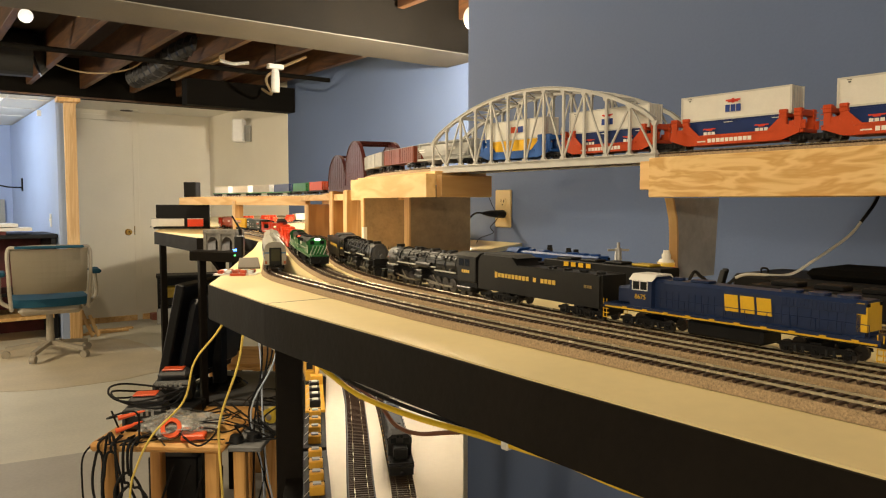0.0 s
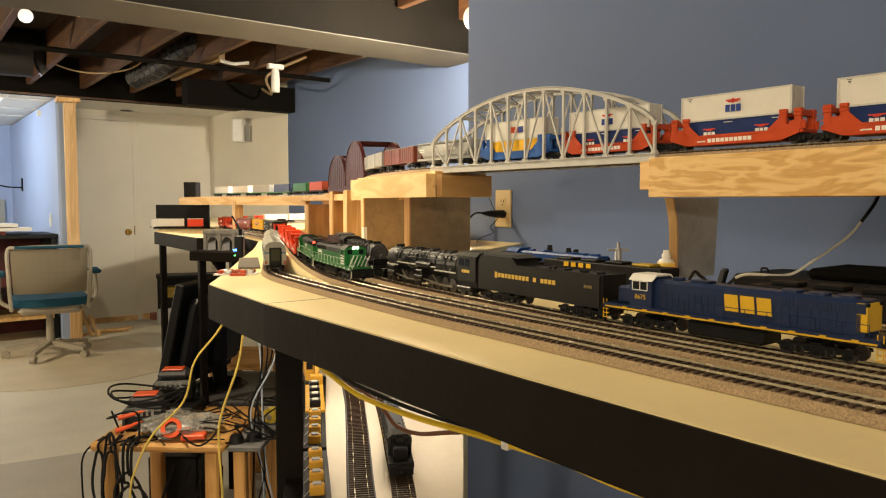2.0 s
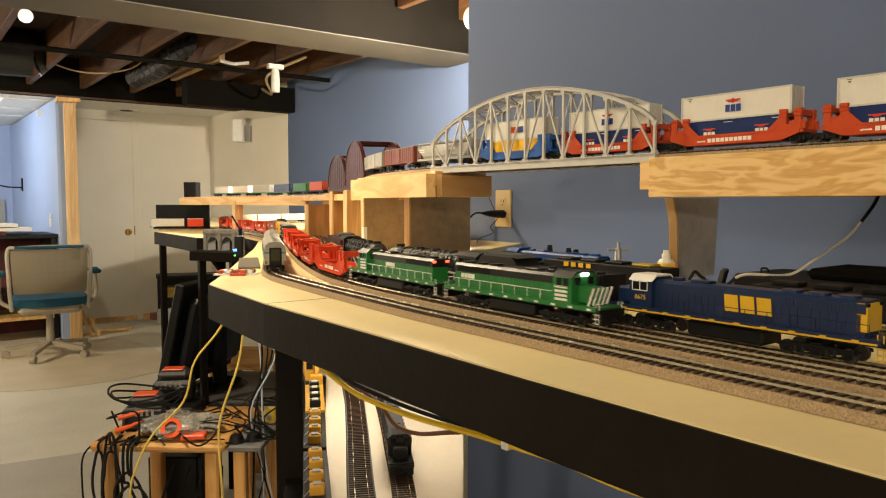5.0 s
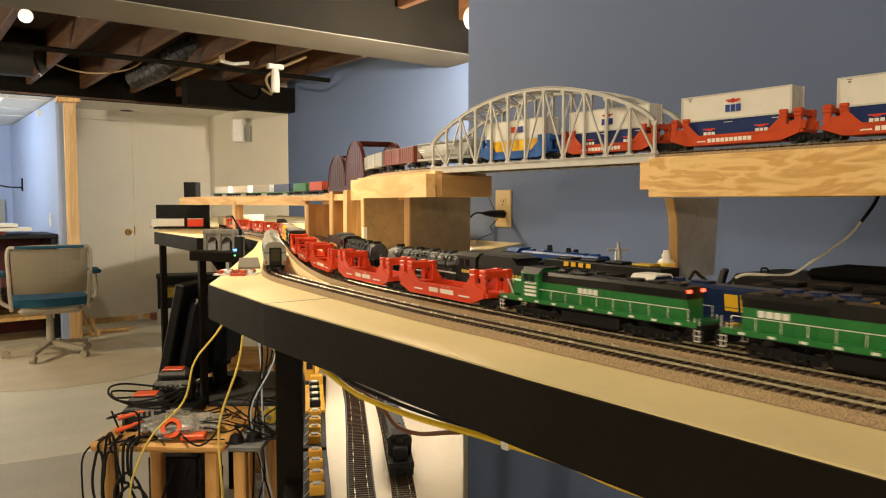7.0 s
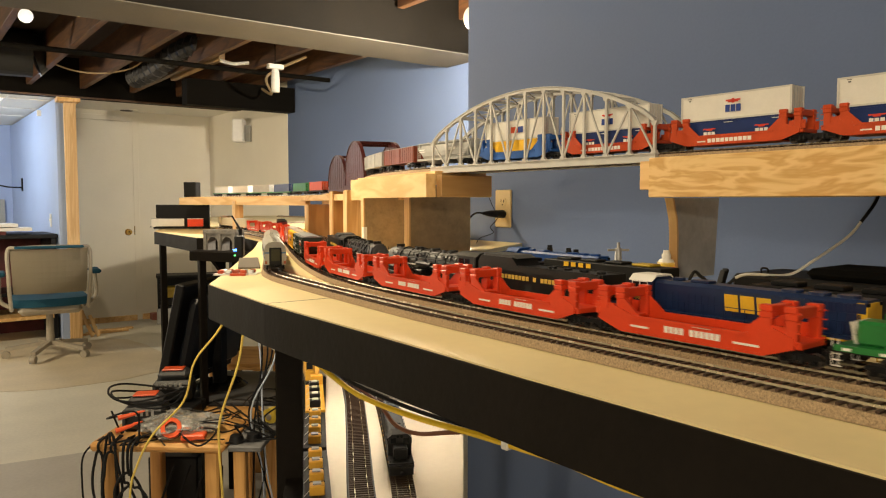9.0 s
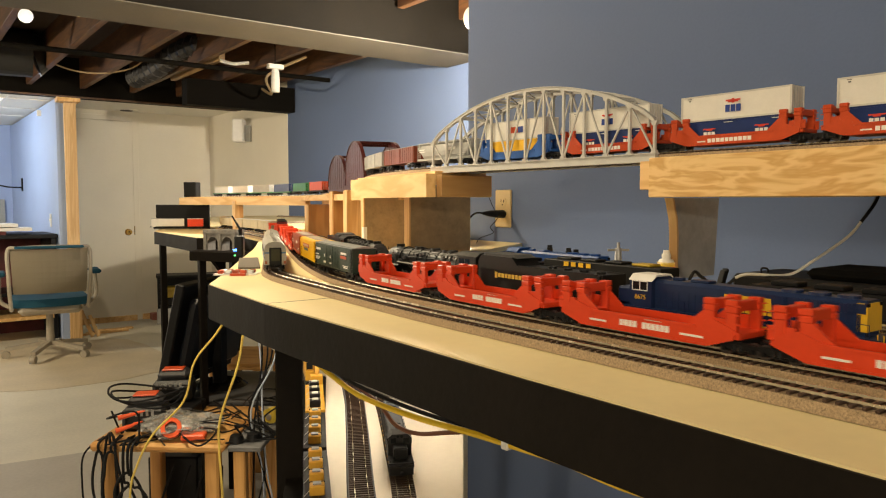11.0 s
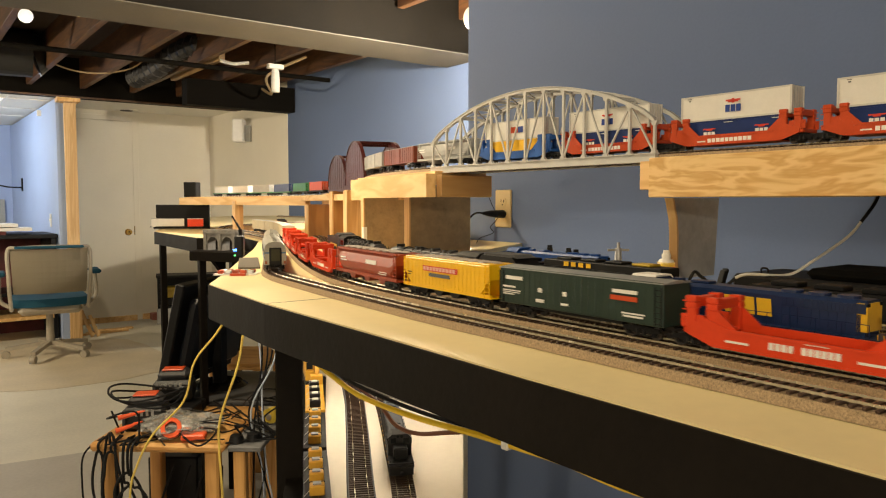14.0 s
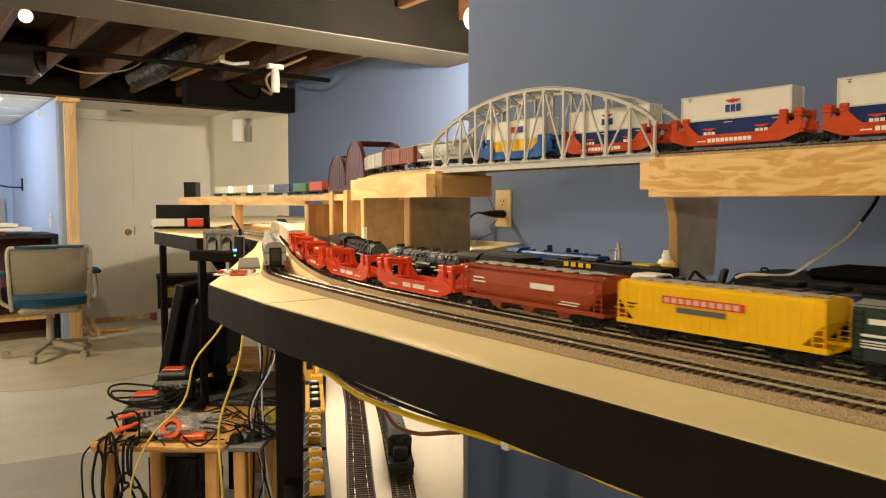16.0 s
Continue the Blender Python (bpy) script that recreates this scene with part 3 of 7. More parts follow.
def boxcar(place, label="dark green plug door boxcar with white markings"):
    t = thing("boxcar", place, label, "boxcar", "freight cars of the train")
    h = 0.0985
    b = box(bm_new(), -h, h, -0.0175, 0.0175, 0.0125, 0.0480, 0.0008)
    body = part("body", b, BOX_GREEN, t)
    b = prism(bm_new(), [(-0.0182, 0.0475), (0, 0.0498), (0.0182, 0.0475), (0.0182, 0.0468), (-0.0182, 0.0468)], -h - 0.0006, h + 0.0006, "x")
    part("roof", b, mat("galvanised_roof", (0.30, 0.31, 0.31), 0.5, 0.3), t, "grey metal roof")
    for s in (-1, 1):
        for k in range(26):
            x = -h + 0.004 + k * 0.0076
            if abs(x) > 0.034:
                part("side_rib", box(bm_new(), x, x + 0.0012, s * 0.0175 - 0.0002, s * 0.0175 + 0.0002, 0.0135, 0.0465), BOX_GREEN, body)
        for d in (-0.017, 0.017):
            door = part("plug_door", box(bm_new(), d - 0.016, d + 0.016, s * 0.0175 - 0.0002, s * 0.0175 + 0.0010, 0.0140, 0.0460, 0.0004), BOX_GREEN, body)
            for k in range(4):
                part("lock_bar", rod(bm_new(), (d - 0.012 + 0.008 * k, s * 0.0187, 0.015), (d - 0.012 + 0.008 * k, s * 0.0187, 0.045), 0.0003, 5), BOX_GREEN, door)
    b = box(bm_new(), -0.055, 0.055, -0.014, 0.014, 0.0095, 0.0126)
    part("underframe", b, BLACK, t)
    for s in (-1, 1):
        for yy in (-1, 1):
            b = bm_new()
            for dx in (-0.003, 0.003):
                box(b, s * (h - 0.004) + dx - 0.0003, s * (h - 0.004) + dx + 0.0003, yy * 0.0184 - 0.0004, yy * 0.0184 + 0.0004, 0.0135, 0.0450)
            for k in range(7):
                box(b, s * (h - 0.004) - 0.003, s * (h - 0.004) + 0.003, yy * 0.0184 - 0.0004, yy * 0.0184 + 0.0004, 0.0150 + 0.0045 * k, 0.0155 + 0.0045 * k)
            part("ladder", b, BLACK, t)
    for s in (-1, 1):
        truck(t, s * 0.074)
        coupler(t, s * h, s)
        sx = 1 if s < 0 else -1
        bars(t, [(min(sx * a, sx * c), max(sx * a, sx * c), z0, z1) for a, c, z0, z1 in [(-0.088, -0.064, 0.0365, 0.0400), (-0.092, -0.074, 0.0285, 0.0302), (-0.092, -0.066, 0.0252, 0.0262), (-0.092, -0.068, 0.0235, 0.0243), (-0.092, -0.076, 0.0215, 0.0226), (-0.042, -0.037, 0.0275, 0.0315), (-0.045, -0.034, 0.0180, 0.0210), (-0.010, -0.005, 0.0270, 0.0310), (-0.012, -0.003, 0.0185, 0.0205), (0.048, 0.074, 0.0365, 0.0395), (0.058, 0.082, 0.0200, 0.0212), (0.060, 0.080, 0.0175, 0.0190)]], WHITE, s * 0.0185)
        bars(t, [(min(sx * 0.046, sx * 0.074), max(sx * 0.046, sx * 0.074), 0.0305, 0.0345)], ORANGE_RED, s * 0.0186, "panel")
    return t


def hopper(place, label, material, round_side=False, h=0.098):
    """A covered hopper: sloped ends over open platforms, bays below."""
    t = thing("hopper_car", place, label, "hopper car", "freight cars of the train")
    if round_side:
        sec = [(-0.0150, 0.0165), (-0.0178, 0.0215), (-0.0182, 0.030), (-0.0165, 0.041), (-0.0125, 0.0470), (0.0125, 0.0470), (0.0165, 0.041), (0.0182, 0.030), (0.0178, 0.0215), (0.0150, 0.0165)]
    else:
        sec = [(-0.0178, 0.0135), (-0.0178, 0.0455), (-0.0150, 0.0480), (0.0150, 0.0480), (0.0178, 0.0455), (0.0178, 0.0135)]
    b = bm_new()
    stations = ((-h + 0.003, 0.62), (-h + 0.020, 0.0), (h - 0.020, 0.0), (h - 0.003, 0.62))
    rings = []
    for x, cut in stations:
        rings.append([b.verts.new((x, y, z if z > 0.043 or not cut else z + (0.0430 - z) * cut)) for y, z in sec])
    n = len(sec)
    for r0, r1 in zip(rings, rings[1:]):
        for k in range(n):
            b.faces.new((r0[k], r0[(k + 1) % n], r1[(k + 1) % n], r1[k]))
    b.faces.new(rings[0][::-1])
    b.faces.new(rings[-1])
    bmesh.ops.recalc_face_normals(b, faces=b.faces)
    body = part("body", b, material, t)
    b = bm_new()
    for s in (-1, 1):
        if not round_side:
            for k in range(19):
                x = -h + 0.020 + k * (2 * h - 0.040) / 18
                box(b, x - 0.0007, x + 0.0007, s * 0.0178 - 0.0003, s * 0.0178 + 0.0003, 0.0150, 0.0455)
        box(b, -h, h, s * 0.0165 - 0.0015, s * 0.0165 + 0.0015, 0.0125, 0.0165)
        box(b, -h + 0.003, h - 0.003, s * 0.0160 - 0.0012, s * 0.0160 + 0.0012, 0.0450, 0.0475)
    part("side_sill", b, material, body)
    b = bm_new()
    for k in range(4 if not round_side else 3):
        x = -0.048 + k * (0.032 if not round_side else 0.048)
        prism(b, [(x - 0.014, 0.0150), (x + 0.014, 0.0150), (x + 0.005, 0.0060), (x - 0.005, 0.0060)], -0.0135, 0.0135)
    part("discharge_bay", b, material if round_side else BLACK, t)
    b = bm_new()
    box(b, -h + 0.006, h - 0.006, -0.005, 0.005, 0.0484, 0.0490)
    for k in range(8):
        box(b, -h + 0.014 + k * (2 * h - 0.028) / 8, -h + 0.010 + (k + 0.8) * (2 * h - 0.028) / 8, -0.011, 0.011, 0.0475, 0.0490, 0.0005)
    part("roof_walk", b, mat("pale_roof_walk", (0.42, 0.36, 0.31), 0.6), t, "pale roof walk and hatches")
    for s in (-1, 1):
        for yy in (-1, 1):
            b = bm_new()
            for xx in (h - 0.010, h - 0.002):
                box(b, s * xx - 0.0005, s * xx + 0.0005, yy * 0.0180 - 0.0005, yy * 0.0180 + 0.0005, 0.0130, 0.0465)
            for k in range(7):
                box(b, s * (h - 0.006) - 0.004, s * (h - 0.006) + 0.004, yy * 0.0180 - 0.0004, yy * 0.0180 + 0.0004, 0.0150 + 0.0044 * k, 0.0156 + 0.0044 * k)
            part("end_ladder", b, material, t)
        part("end_platform", box(bm_new(), s * (h - 0.010) - 0.010, s * (h - 0.010) + 0.010, -0.0165, 0.0165, 0.0125, 0.0140), material, t)
    for s in (-1, 1):
        truck(t, s * (h - 0.026))
        coupler(t, s * h, s)
        q = 1 if s < 0 else -1
        if round_side:
            bars(t, [(min(q * a, q * c), max(q * a, q * c), z0, z1) for a, c, z0, z1 in [(0.008, 0.040, 0.0300, 0.0355), (-0.080, -0.062, 0.0335, 0.0350), (-0.080, -0.060, 0.0295, 0.0310), (0.050, 0.072, 0.0215, 0.0225), (0.046, 0.070, 0.0190, 0.0200)]], WHITE, s * 0.0181)
        else:
            bars(t, [(min(-0.041 * q, 0.029 * q), max(-0.041 * q, 0.029 * q), 0.0330, 0.0390)], PRINT_RED, s * 0.0186, "name_panel")
            bars(t, [(min(q * (-0.039 + 0.0066 * k), q * (-0.0345 + 0.0066 * k)), max(q * (-0.039 + 0.0066 * k), q * (-0.0345 + 0.0066 * k)), 0.0340, 0.0380) for k in range(10)], mat("pale_pink_print", (0.75, 0.45, 0.38), 0.5), s * 0.0190)
            bars(t, [(min(-0.028 * q, 0.014 * q), max(-0.028 * q, 0.014 * q), 0.0270, 0.0310)], mat("slate_print", (0.10, 0.11, 0.13), 0.5), s * 0.0186, "name_panel")
            bars(t, [(min(-0.075 * q, -0.066 * q), max(-0.075 * q, -0.066 * q), 0.0290, 0.0300), (min(-0.075 * q, -0.068 * q), max(-0.075 * q, -0.068 * q), 0.0262, 0.0270)], BLACK, s * 0.0186)
    return t


def plain_car(place, label, material, roof, length=0.19, name="boxcar", cat="boxcar"):
    t = thing(name, place, label, cat, "freight cars far down the train")
    h = length / 2
    part("body", box(bm_new(), -h, h, -0.0170, 0.0170, 0.0125, 0.0460, 0.001), material, t)
    b = prism(bm_new(), [(-0.0176, 0.0458), (0, 0.0475), (0.0176, 0.0458), (0.0176, 0.0452), (-0.0176, 0.0452)], -h, h, "x")
    part("roof", b, roof, t)
    for s in (-1, 1):
        for k in range(16):
            x = -h + 0.006 + k * (length - 0.012) / 15
            part("side_rib", box(bm_new(), x - 0.0006, x + 0.0006, s * 0.0174 - 0.0003, s * 0.0174 + 0.0003, 0.0140, 0.0450), material, t)
        part("side_door", box(bm_new(), -0.012, 0.012, s * 0.0175 - 0.0005, s * 0.0175 + 0.0005, 0.0135, 0.0440), material, t)
    for s in (-1, 1):
        truck(t, s * (h - 0.026))
        coupler(t, s * h, s)
    return t


# the moving train, head first, with the distance of each car's middle behind the head
SD_EMBLEM = [[(x, 0.0305), (x + 0.0048, 0.0305), (x + 0.0048, 0.0352), (x, 0.0352)] for x in [-0.088 + 0.0060 * k for k in range(4)]]
MID_EMBLEM = [[(x + 0.078, z) for x, z in o] for o in SD_EMBLEM]
TRAIN = []


def coupled(ob, span, inset):
    back = (TRAIN[-1][1] + TRAIN[-1][2] / 2) if TRAIN else 0.0
    TRAIN.append((ob, back + span / 2, span, inset))


BN = "green and black diesel locomotive with white nose stripes"
coupled(diesel((0, 0, 0), BN + ", headlight lit", BN_GREEN, BLACK_LOCO, BN_GREEN, BLACK_LOCO, lit=True, emblem=SD_EMBLEM, white_stripes=True), 0.2471, 0.068)
second = diesel((0, 0, 0), "trailing green and black diesel locomotive, running backwards coupled", BN_GREEN, BLACK_LOCO, BN_GREEN, BLACK_LOCO, red_lamps=True, emblem=MID_EMBLEM, white_stripes=True)
coupled(second, 0.2471, 0.068)
for k in range(5):
    coupled(well_car((0, 0, 0), "empty bright red container well car", RED_WELL), 0.2, 0.014)
coupled(boxcar((0, 0, 0)), 0.211, 0.029)
coupled(hopper((0, 0, 0), "yellow covered hopper with red name panel", HOPPER_YELLOW, False, 0.087), 0.188, 0.026)
coupled(hopper((0, 0, 0), "oxide red covered hopper with white lettering", RED_OXIDE, True, 0.100), 0.214, 0.026)
for k in range(5):
    coupled(well_car((0, 0, 0), "empty bright red container well car", RED_WELL), 0.2, 0.014)
for k in range(4):
    coupled(plain_car((0, 0, 0), "cream boxcar at the tail of the train", mat("cream_car_paint", (0.66, 0.58, 0.42), 0.5), WHITE), 0.203, 0.026)


# ---- standing engines and cars on the table ----
def on_path(path, s, half=0.08, z=None, flip=False):
    a, _ = along(path, s - half)
    b, _ = along(path, s + half)
    d = a - b
    m = (a + b) / 2
    return pose(m.x, m.y, RAILTOP if z is None else z, 0, 0, math.degrees(math.atan2(d.y, d.x)) + (180 if flip else 0))


def at_y(path, y):
    pts, ss = path
    for a, b, s, e in zip(pts, pts[1:], ss, ss[1:]):
        if a.y <= y < b.y:
            return s + (e - s) * (y - a.y) / (b.y - a.y)
    return ss[-1]


Z3 = RAILTOP - 0.002
BLOCKS = [[(x, 0.0400), (x - 0.0118, 0.0400), (x - 0.0130, 0.0266), (x - 0.0012, 0.0266)] for x in (-0.0005, -0.0145, -0.0285)]
diesel(on_path(PATH_3, at_y(PATH_3, 0.335), 0.07, Z3, True), "navy blue and yellow diesel locomotive with white cab roof", CSX_BLUE, CSX_BLUE, YELLOW, WHITE, number="8675", emblem=BLOCKS, length=0.252)


def tender(place):
    t = thing("steam_tender", place, "black coal tender with gold lettering bars", "tender", "steam engines")
    b = prism(bm_new(), [(-0.100, 0.013), (-0.100, 0.044), (0.026, 0.044), (0.036, 0.053), (0.094, 0.053), (0.100, 0.046), (0.100, 0.013)], -0.0165, 0.0165)
    body = part("tank", b, BLACK_LOCO, t)
    b = prism(bm_new(), [(0.030, 0.052), (0.040, 0.0555), (0.090, 0.0555), (0.095, 0.052)], -0.0135, 0.0135)
    part("coal_load", b, mat("coal", (0.06, 0.06, 0.062), 0.6, vary=0.5, scale=400, bump=0.9, fine=700), t, "grey black coal load")
    b = bm_new()
    box(b, -0.097, 0.025, -0.0167, -0.0155, 0.0440, 0.0452)
    box(b, -0.097, 0.025, 0.0155, 0.0167, 0.0440, 0.0452)
    for k in range(4):
        rod(b, (-0.085 + 0.024 * k, 0, 0.044), (-0.085 + 0.024 * k, 0, 0.0462), 0.005, 10)
    part("deck_fittings", b, BLACK_LOCO, body)
    for s in (-1, 1):
        q = 1 if s < 0 else -1
        rows = [(0.062 - 0.0062 * k, 0.0665 - 0.0062 * k, 0.0296 if k else 0.0285, 0.0342 if k else 0.0352) for k in range(17) if k not in (10, 12)]
        bars(t, rows, PRINT_GOLD, s * 0.0166)
        bars(t, [(-0.090 + 0.004 * k, -0.0872 + 0.004 * k, 0.031, 0.034) for k in range(3)], mat("dull_gold_print", (0.2, 0.14, 0.05)), s * 0.0166)
    for x in (-0.070, 0.062):
        truck(t, x, 4, 0.052)
    part("end_steps", box(bm_new(), -0.103, -0.100, -0.015, 0.015, 0.010, 0.045), BLACK_LOCO, t)
    return t


def steam_engine(place, label, length=0.262, boiler=0.0155, number=False):
    """An articulated steam engine; the smokebox is towards +x."""
    t = thing("steam_locomotive", place, label, "locomotive", "steam engines")
    h = length / 2
    zc = 0.035
    b = bm_new()
    rod(b, (-h + 0.040, 0, zc), (h - 0.050, 0, zc), boiler, 24, boiler * 0.94)
    for k in range(7):
        x = -h + 0.046 + k * (length - 0.11) / 6
        rod(b, (x, 0, zc), (x + 0.0015, 0, zc), boiler + 0.0006, 24)
    bo = part("boiler", b, BLACK_LOCO, t, smooth=False)
    b = bm_new()
    rod(b, (h - 0.050, 0, zc), (h - 0.024, 0, zc), boiler * 0.93, 24)
    rod(b, (h - 0.024, 0, zc), (h - 0.021, 0, zc), boiler * 0.8, 24, boiler * 0.6)
    rod(b, (h - 0.021, 0, zc), (h - 0.018, 0, zc), 0.004, 12)
    part("smokebox", b, GRAPHITE, t, "graphite grey smokebox")
    b = bm_new()
    rod(b, (h - 0.038, 0, zc + boiler * 0.8), (h - 0.038, 0, zc + boiler + 0.0028), 0.0055, 14, 0.0060)
    part("chimney", b, BLACK_LOCO, t)
    for k, x in enumerate((-0.055, -0.010, 0.035)):
        b = rod(bm_new(), (x, 0, zc + boiler * 0.8), (x, 0, zc + boiler + 0.0018), 0.0075, 14, 0.0055)
        part("dome", b, BLACK_LOCO, t, smooth=False)
    b = bm_new()
    for s in (-1, 1):
        rod(b, (-h + 0.046, s * 0.0125, zc + 0.0125), (h - 0.045, s * 0.0120, zc + 0.0115), 0.0006, 5)
        rod(b, (-h + 0.06, s * 0.0140, zc + 0.005), (h - 0.085, s * 0.0145, zc + 0.003), 0.0012, 6)
        rod(b, (-0.025, s * 0.0155, zc - 0.004), (0.012, s * 0.0155, zc - 0.004), 0.0042, 10)
        for k in range(12):
            x = -h + 0.05 + k * 0.0155
            rod(b, (x, s * 0.0145, zc - 0.008), (x + 0.003, s * 0.013, zc + 0.010), 0.0005, 5)
    tagged(part("boiler_pipe", b, BLACK_LOCO, bo), kind="stuff")
    b = bm_new()
    dice = random.Random(3)
    for k in range(34):
        s = 1 if k % 2 else -1
        x = -h + 0.05 + dice.random() * (length - 0.10)
        q = dice.uniform(-0.75, 1.2)
        y, z = s * (boiler + 0.001) * math.cos(q), zc + (boiler + 0.001) * math.sin(q)
        box(b, x, x + dice.uniform(0.002, 0.008), y - 0.0015, y + 0.0015, z - 0.0012, z + 0.0016)
    tagged(part("boiler_fitting", b, GRAPHITE, bo), kind="stuff")
    b = bm_new()
    for s in (-1, 1):
        box(b, -h + 0.045, -0.036, s * 0.0165 - 0.0012, s * 0.0165 + 0.0012, 0.0255, 0.0270)
        box(b, -0.036, h - 0.060, s * 0.0165 - 0.0012, s * 0.0165 + 0.0012, 0.0290, 0.0305)
        box(b, h - 0.060, h - 0.030, s * 0.0165 - 0.0012, s * 0.0165 + 0.0012, 0.0245, 0.0260)
    part("running_board", b, mat("pale_edge_stripe", (0.55, 0.54, 0.50), 0.45), t, "running board with white edge")
    b = box(bm_new(), -h, -h + 0.040, -0.0165, 0.0165, 0.018, 0.0500, 0.001)
    cab = part("cab", b, BLACK_LOCO, t)
    b = prism(bm_new(), [(-0.0175, 0.0490), (-0.010, 0.0535), (0.010, 0.0535), (0.0175, 0.0490), (0.0175, 0.0480), (-0.0175, 0.0480)], -h - 0.004, -h + 0.043, "x")
    part("cab_roof", b, BLACK_LOCO, cab)
    b = bm_new()
    for s in (-1, 1):
        for k in (0, 1):
            box(b, -h + 0.012 + k * 0.013, -h + 0.022 + k * 0.013, s * 0.0165 - 0.0002, s * 0.0165 + 0.0003, 0.0370, 0.0455)
    part("cab_window", b, GLASS, cab)
    for s in (-1, 1):
        bars(t, [(-h + 0.012 + 0.0045 * k, -h + 0.0152 + 0.0045 * k, 0.0290, 0.0325) for k in range(4)], PRINT_GOLD, s * 0.0166, "cab_number")
    b = box(bm_new(), -h + 0.006, h - 0.018, -0.009, 0.009, 0.010, 0.024)
    part("frame", b, BLACK, t)
    drivers = [-0.072 + 0.0185 * k for k in range(4)] + [0.022 + 0.0185 * k for k in range(3)]
    for x in drivers:
        b = bm_new()
        for s in (-1, 1):
            rod(b, (x, s * 0.0080, 0.0092), (x, s * 0.0112, 0.0092), 0.0088, 18)
            rod(b, (x, s * 0.0110, 0.0092), (x, s * 0.0118, 0.0092), 0.0030, 8)
        part("driving_wheel", b, WHEEL, t)
    rod_metal = mat("bright_rod_metal", (0.45, 0.42, 0.36), 0.35, 0.8)
    for s in (-1, 1):
        for x0, x1 in ((-0.072, -0.0165), (0.022, 0.059)):
            part("side_rod", box(bm_new(), x0 - 0.002, x1 + 0.002, s * 0.0130 - 0.0007, s * 0.0130 + 0.0007, 0.0068, 0.0088), rod_metal, t, "bright metal side rod")
        for x0, x1 in ((0.0405, 0.081), (-0.0535, 0.002)):
            part("main_rod", bar(bm_new(), (x0, s * 0.0142, 0.0080), (x1, s * 0.0142, 0.0120), 0.0014, 0.0018), rod_metal, t, "bright metal main rod")
        for x0, x1 in ((0.045, 0.060), (-0.045, -0.028)):
            part("valve_rod", bar(bm_new(), (x0, s * 0.0150, 0.0070), (x1, s * 0.0150, 0.0190), 0.0012, 0.0014), rod_metal, t)
    b = bm_new()
    for s in (-1, 1):
        for x in (0.090, 0.008):
            rod(b, (x - 0.010, s * 0.0140, 0.0125), (x + 0.010, s * 0.0140, 0.0125), 0.0052, 14)
            box(b, x - 0.009, x + 0.009, s * 0.0140 - 0.004, s * 0.0140 + 0.004, 0.0170, 0.0235, 0.0008)
    part("cylinder", b, BLACK_LOCO, t)
    b = bm_new()
    prism(b, [(h - 0.010, 0.012), (h - 0.004, 0.012), (h, 0.003), (h - 0.008, 0.003)], -0.014, 0.014)
    box(b, h - 0.016, h - 0.005, -0.0155, 0.0155, 0.0125, 0.0160, 0.0006)
    box(b, h - 0.022, h - 0.014, -0.012, 0.012, 0.016, 0.026, 0.001)
    part("pilot", b, BLACK_LOCO, t)
    rod2 = rod(bm_new(), (h - 0.013, 0, 0.030), (h - 0.008, 0, 0.030), 0.0038, 12)
    part("headlight", rod2, GRAPHITE, t)
    for x in (h - 0.020, h - 0.036, -h + 0.020, -h + 0.036):
        b = bm_new()
        for s in (-1, 1):
            rod(b, (x, s * 0.0075, 0.0055), (x, s * 0.0105, 0.0055), 0.0056, 14)
        part("wheel", b, WHEEL, t)
    part("trailing_frame", box(bm_new(), -h + 0.012, -h + 0.044, -0.0150, 0.0150, 0.006, 0.0115, 0.001), BLACK_LOCO, t)
    return t


s_t = at_y(PATH_3, 0.561)
tender(on_path(PATH_3, s_t, 0.06, Z3, True))
steam_engine(on_path(PATH_3, s_t + 0.238, 0.07, Z3, True), "black articulated steam locomotive with white running board edge")
s2 = s_t + 0.238 + 0.270
steam_engine(on_path(PATH_3, s2 + 0.004, 0.07, Z3), "black steam locomotive with grey smokebox, facing down the yard", 0.245, 0.0148)
tender(on_path(PATH_3, s2 + 0.235, 0.06, Z3))


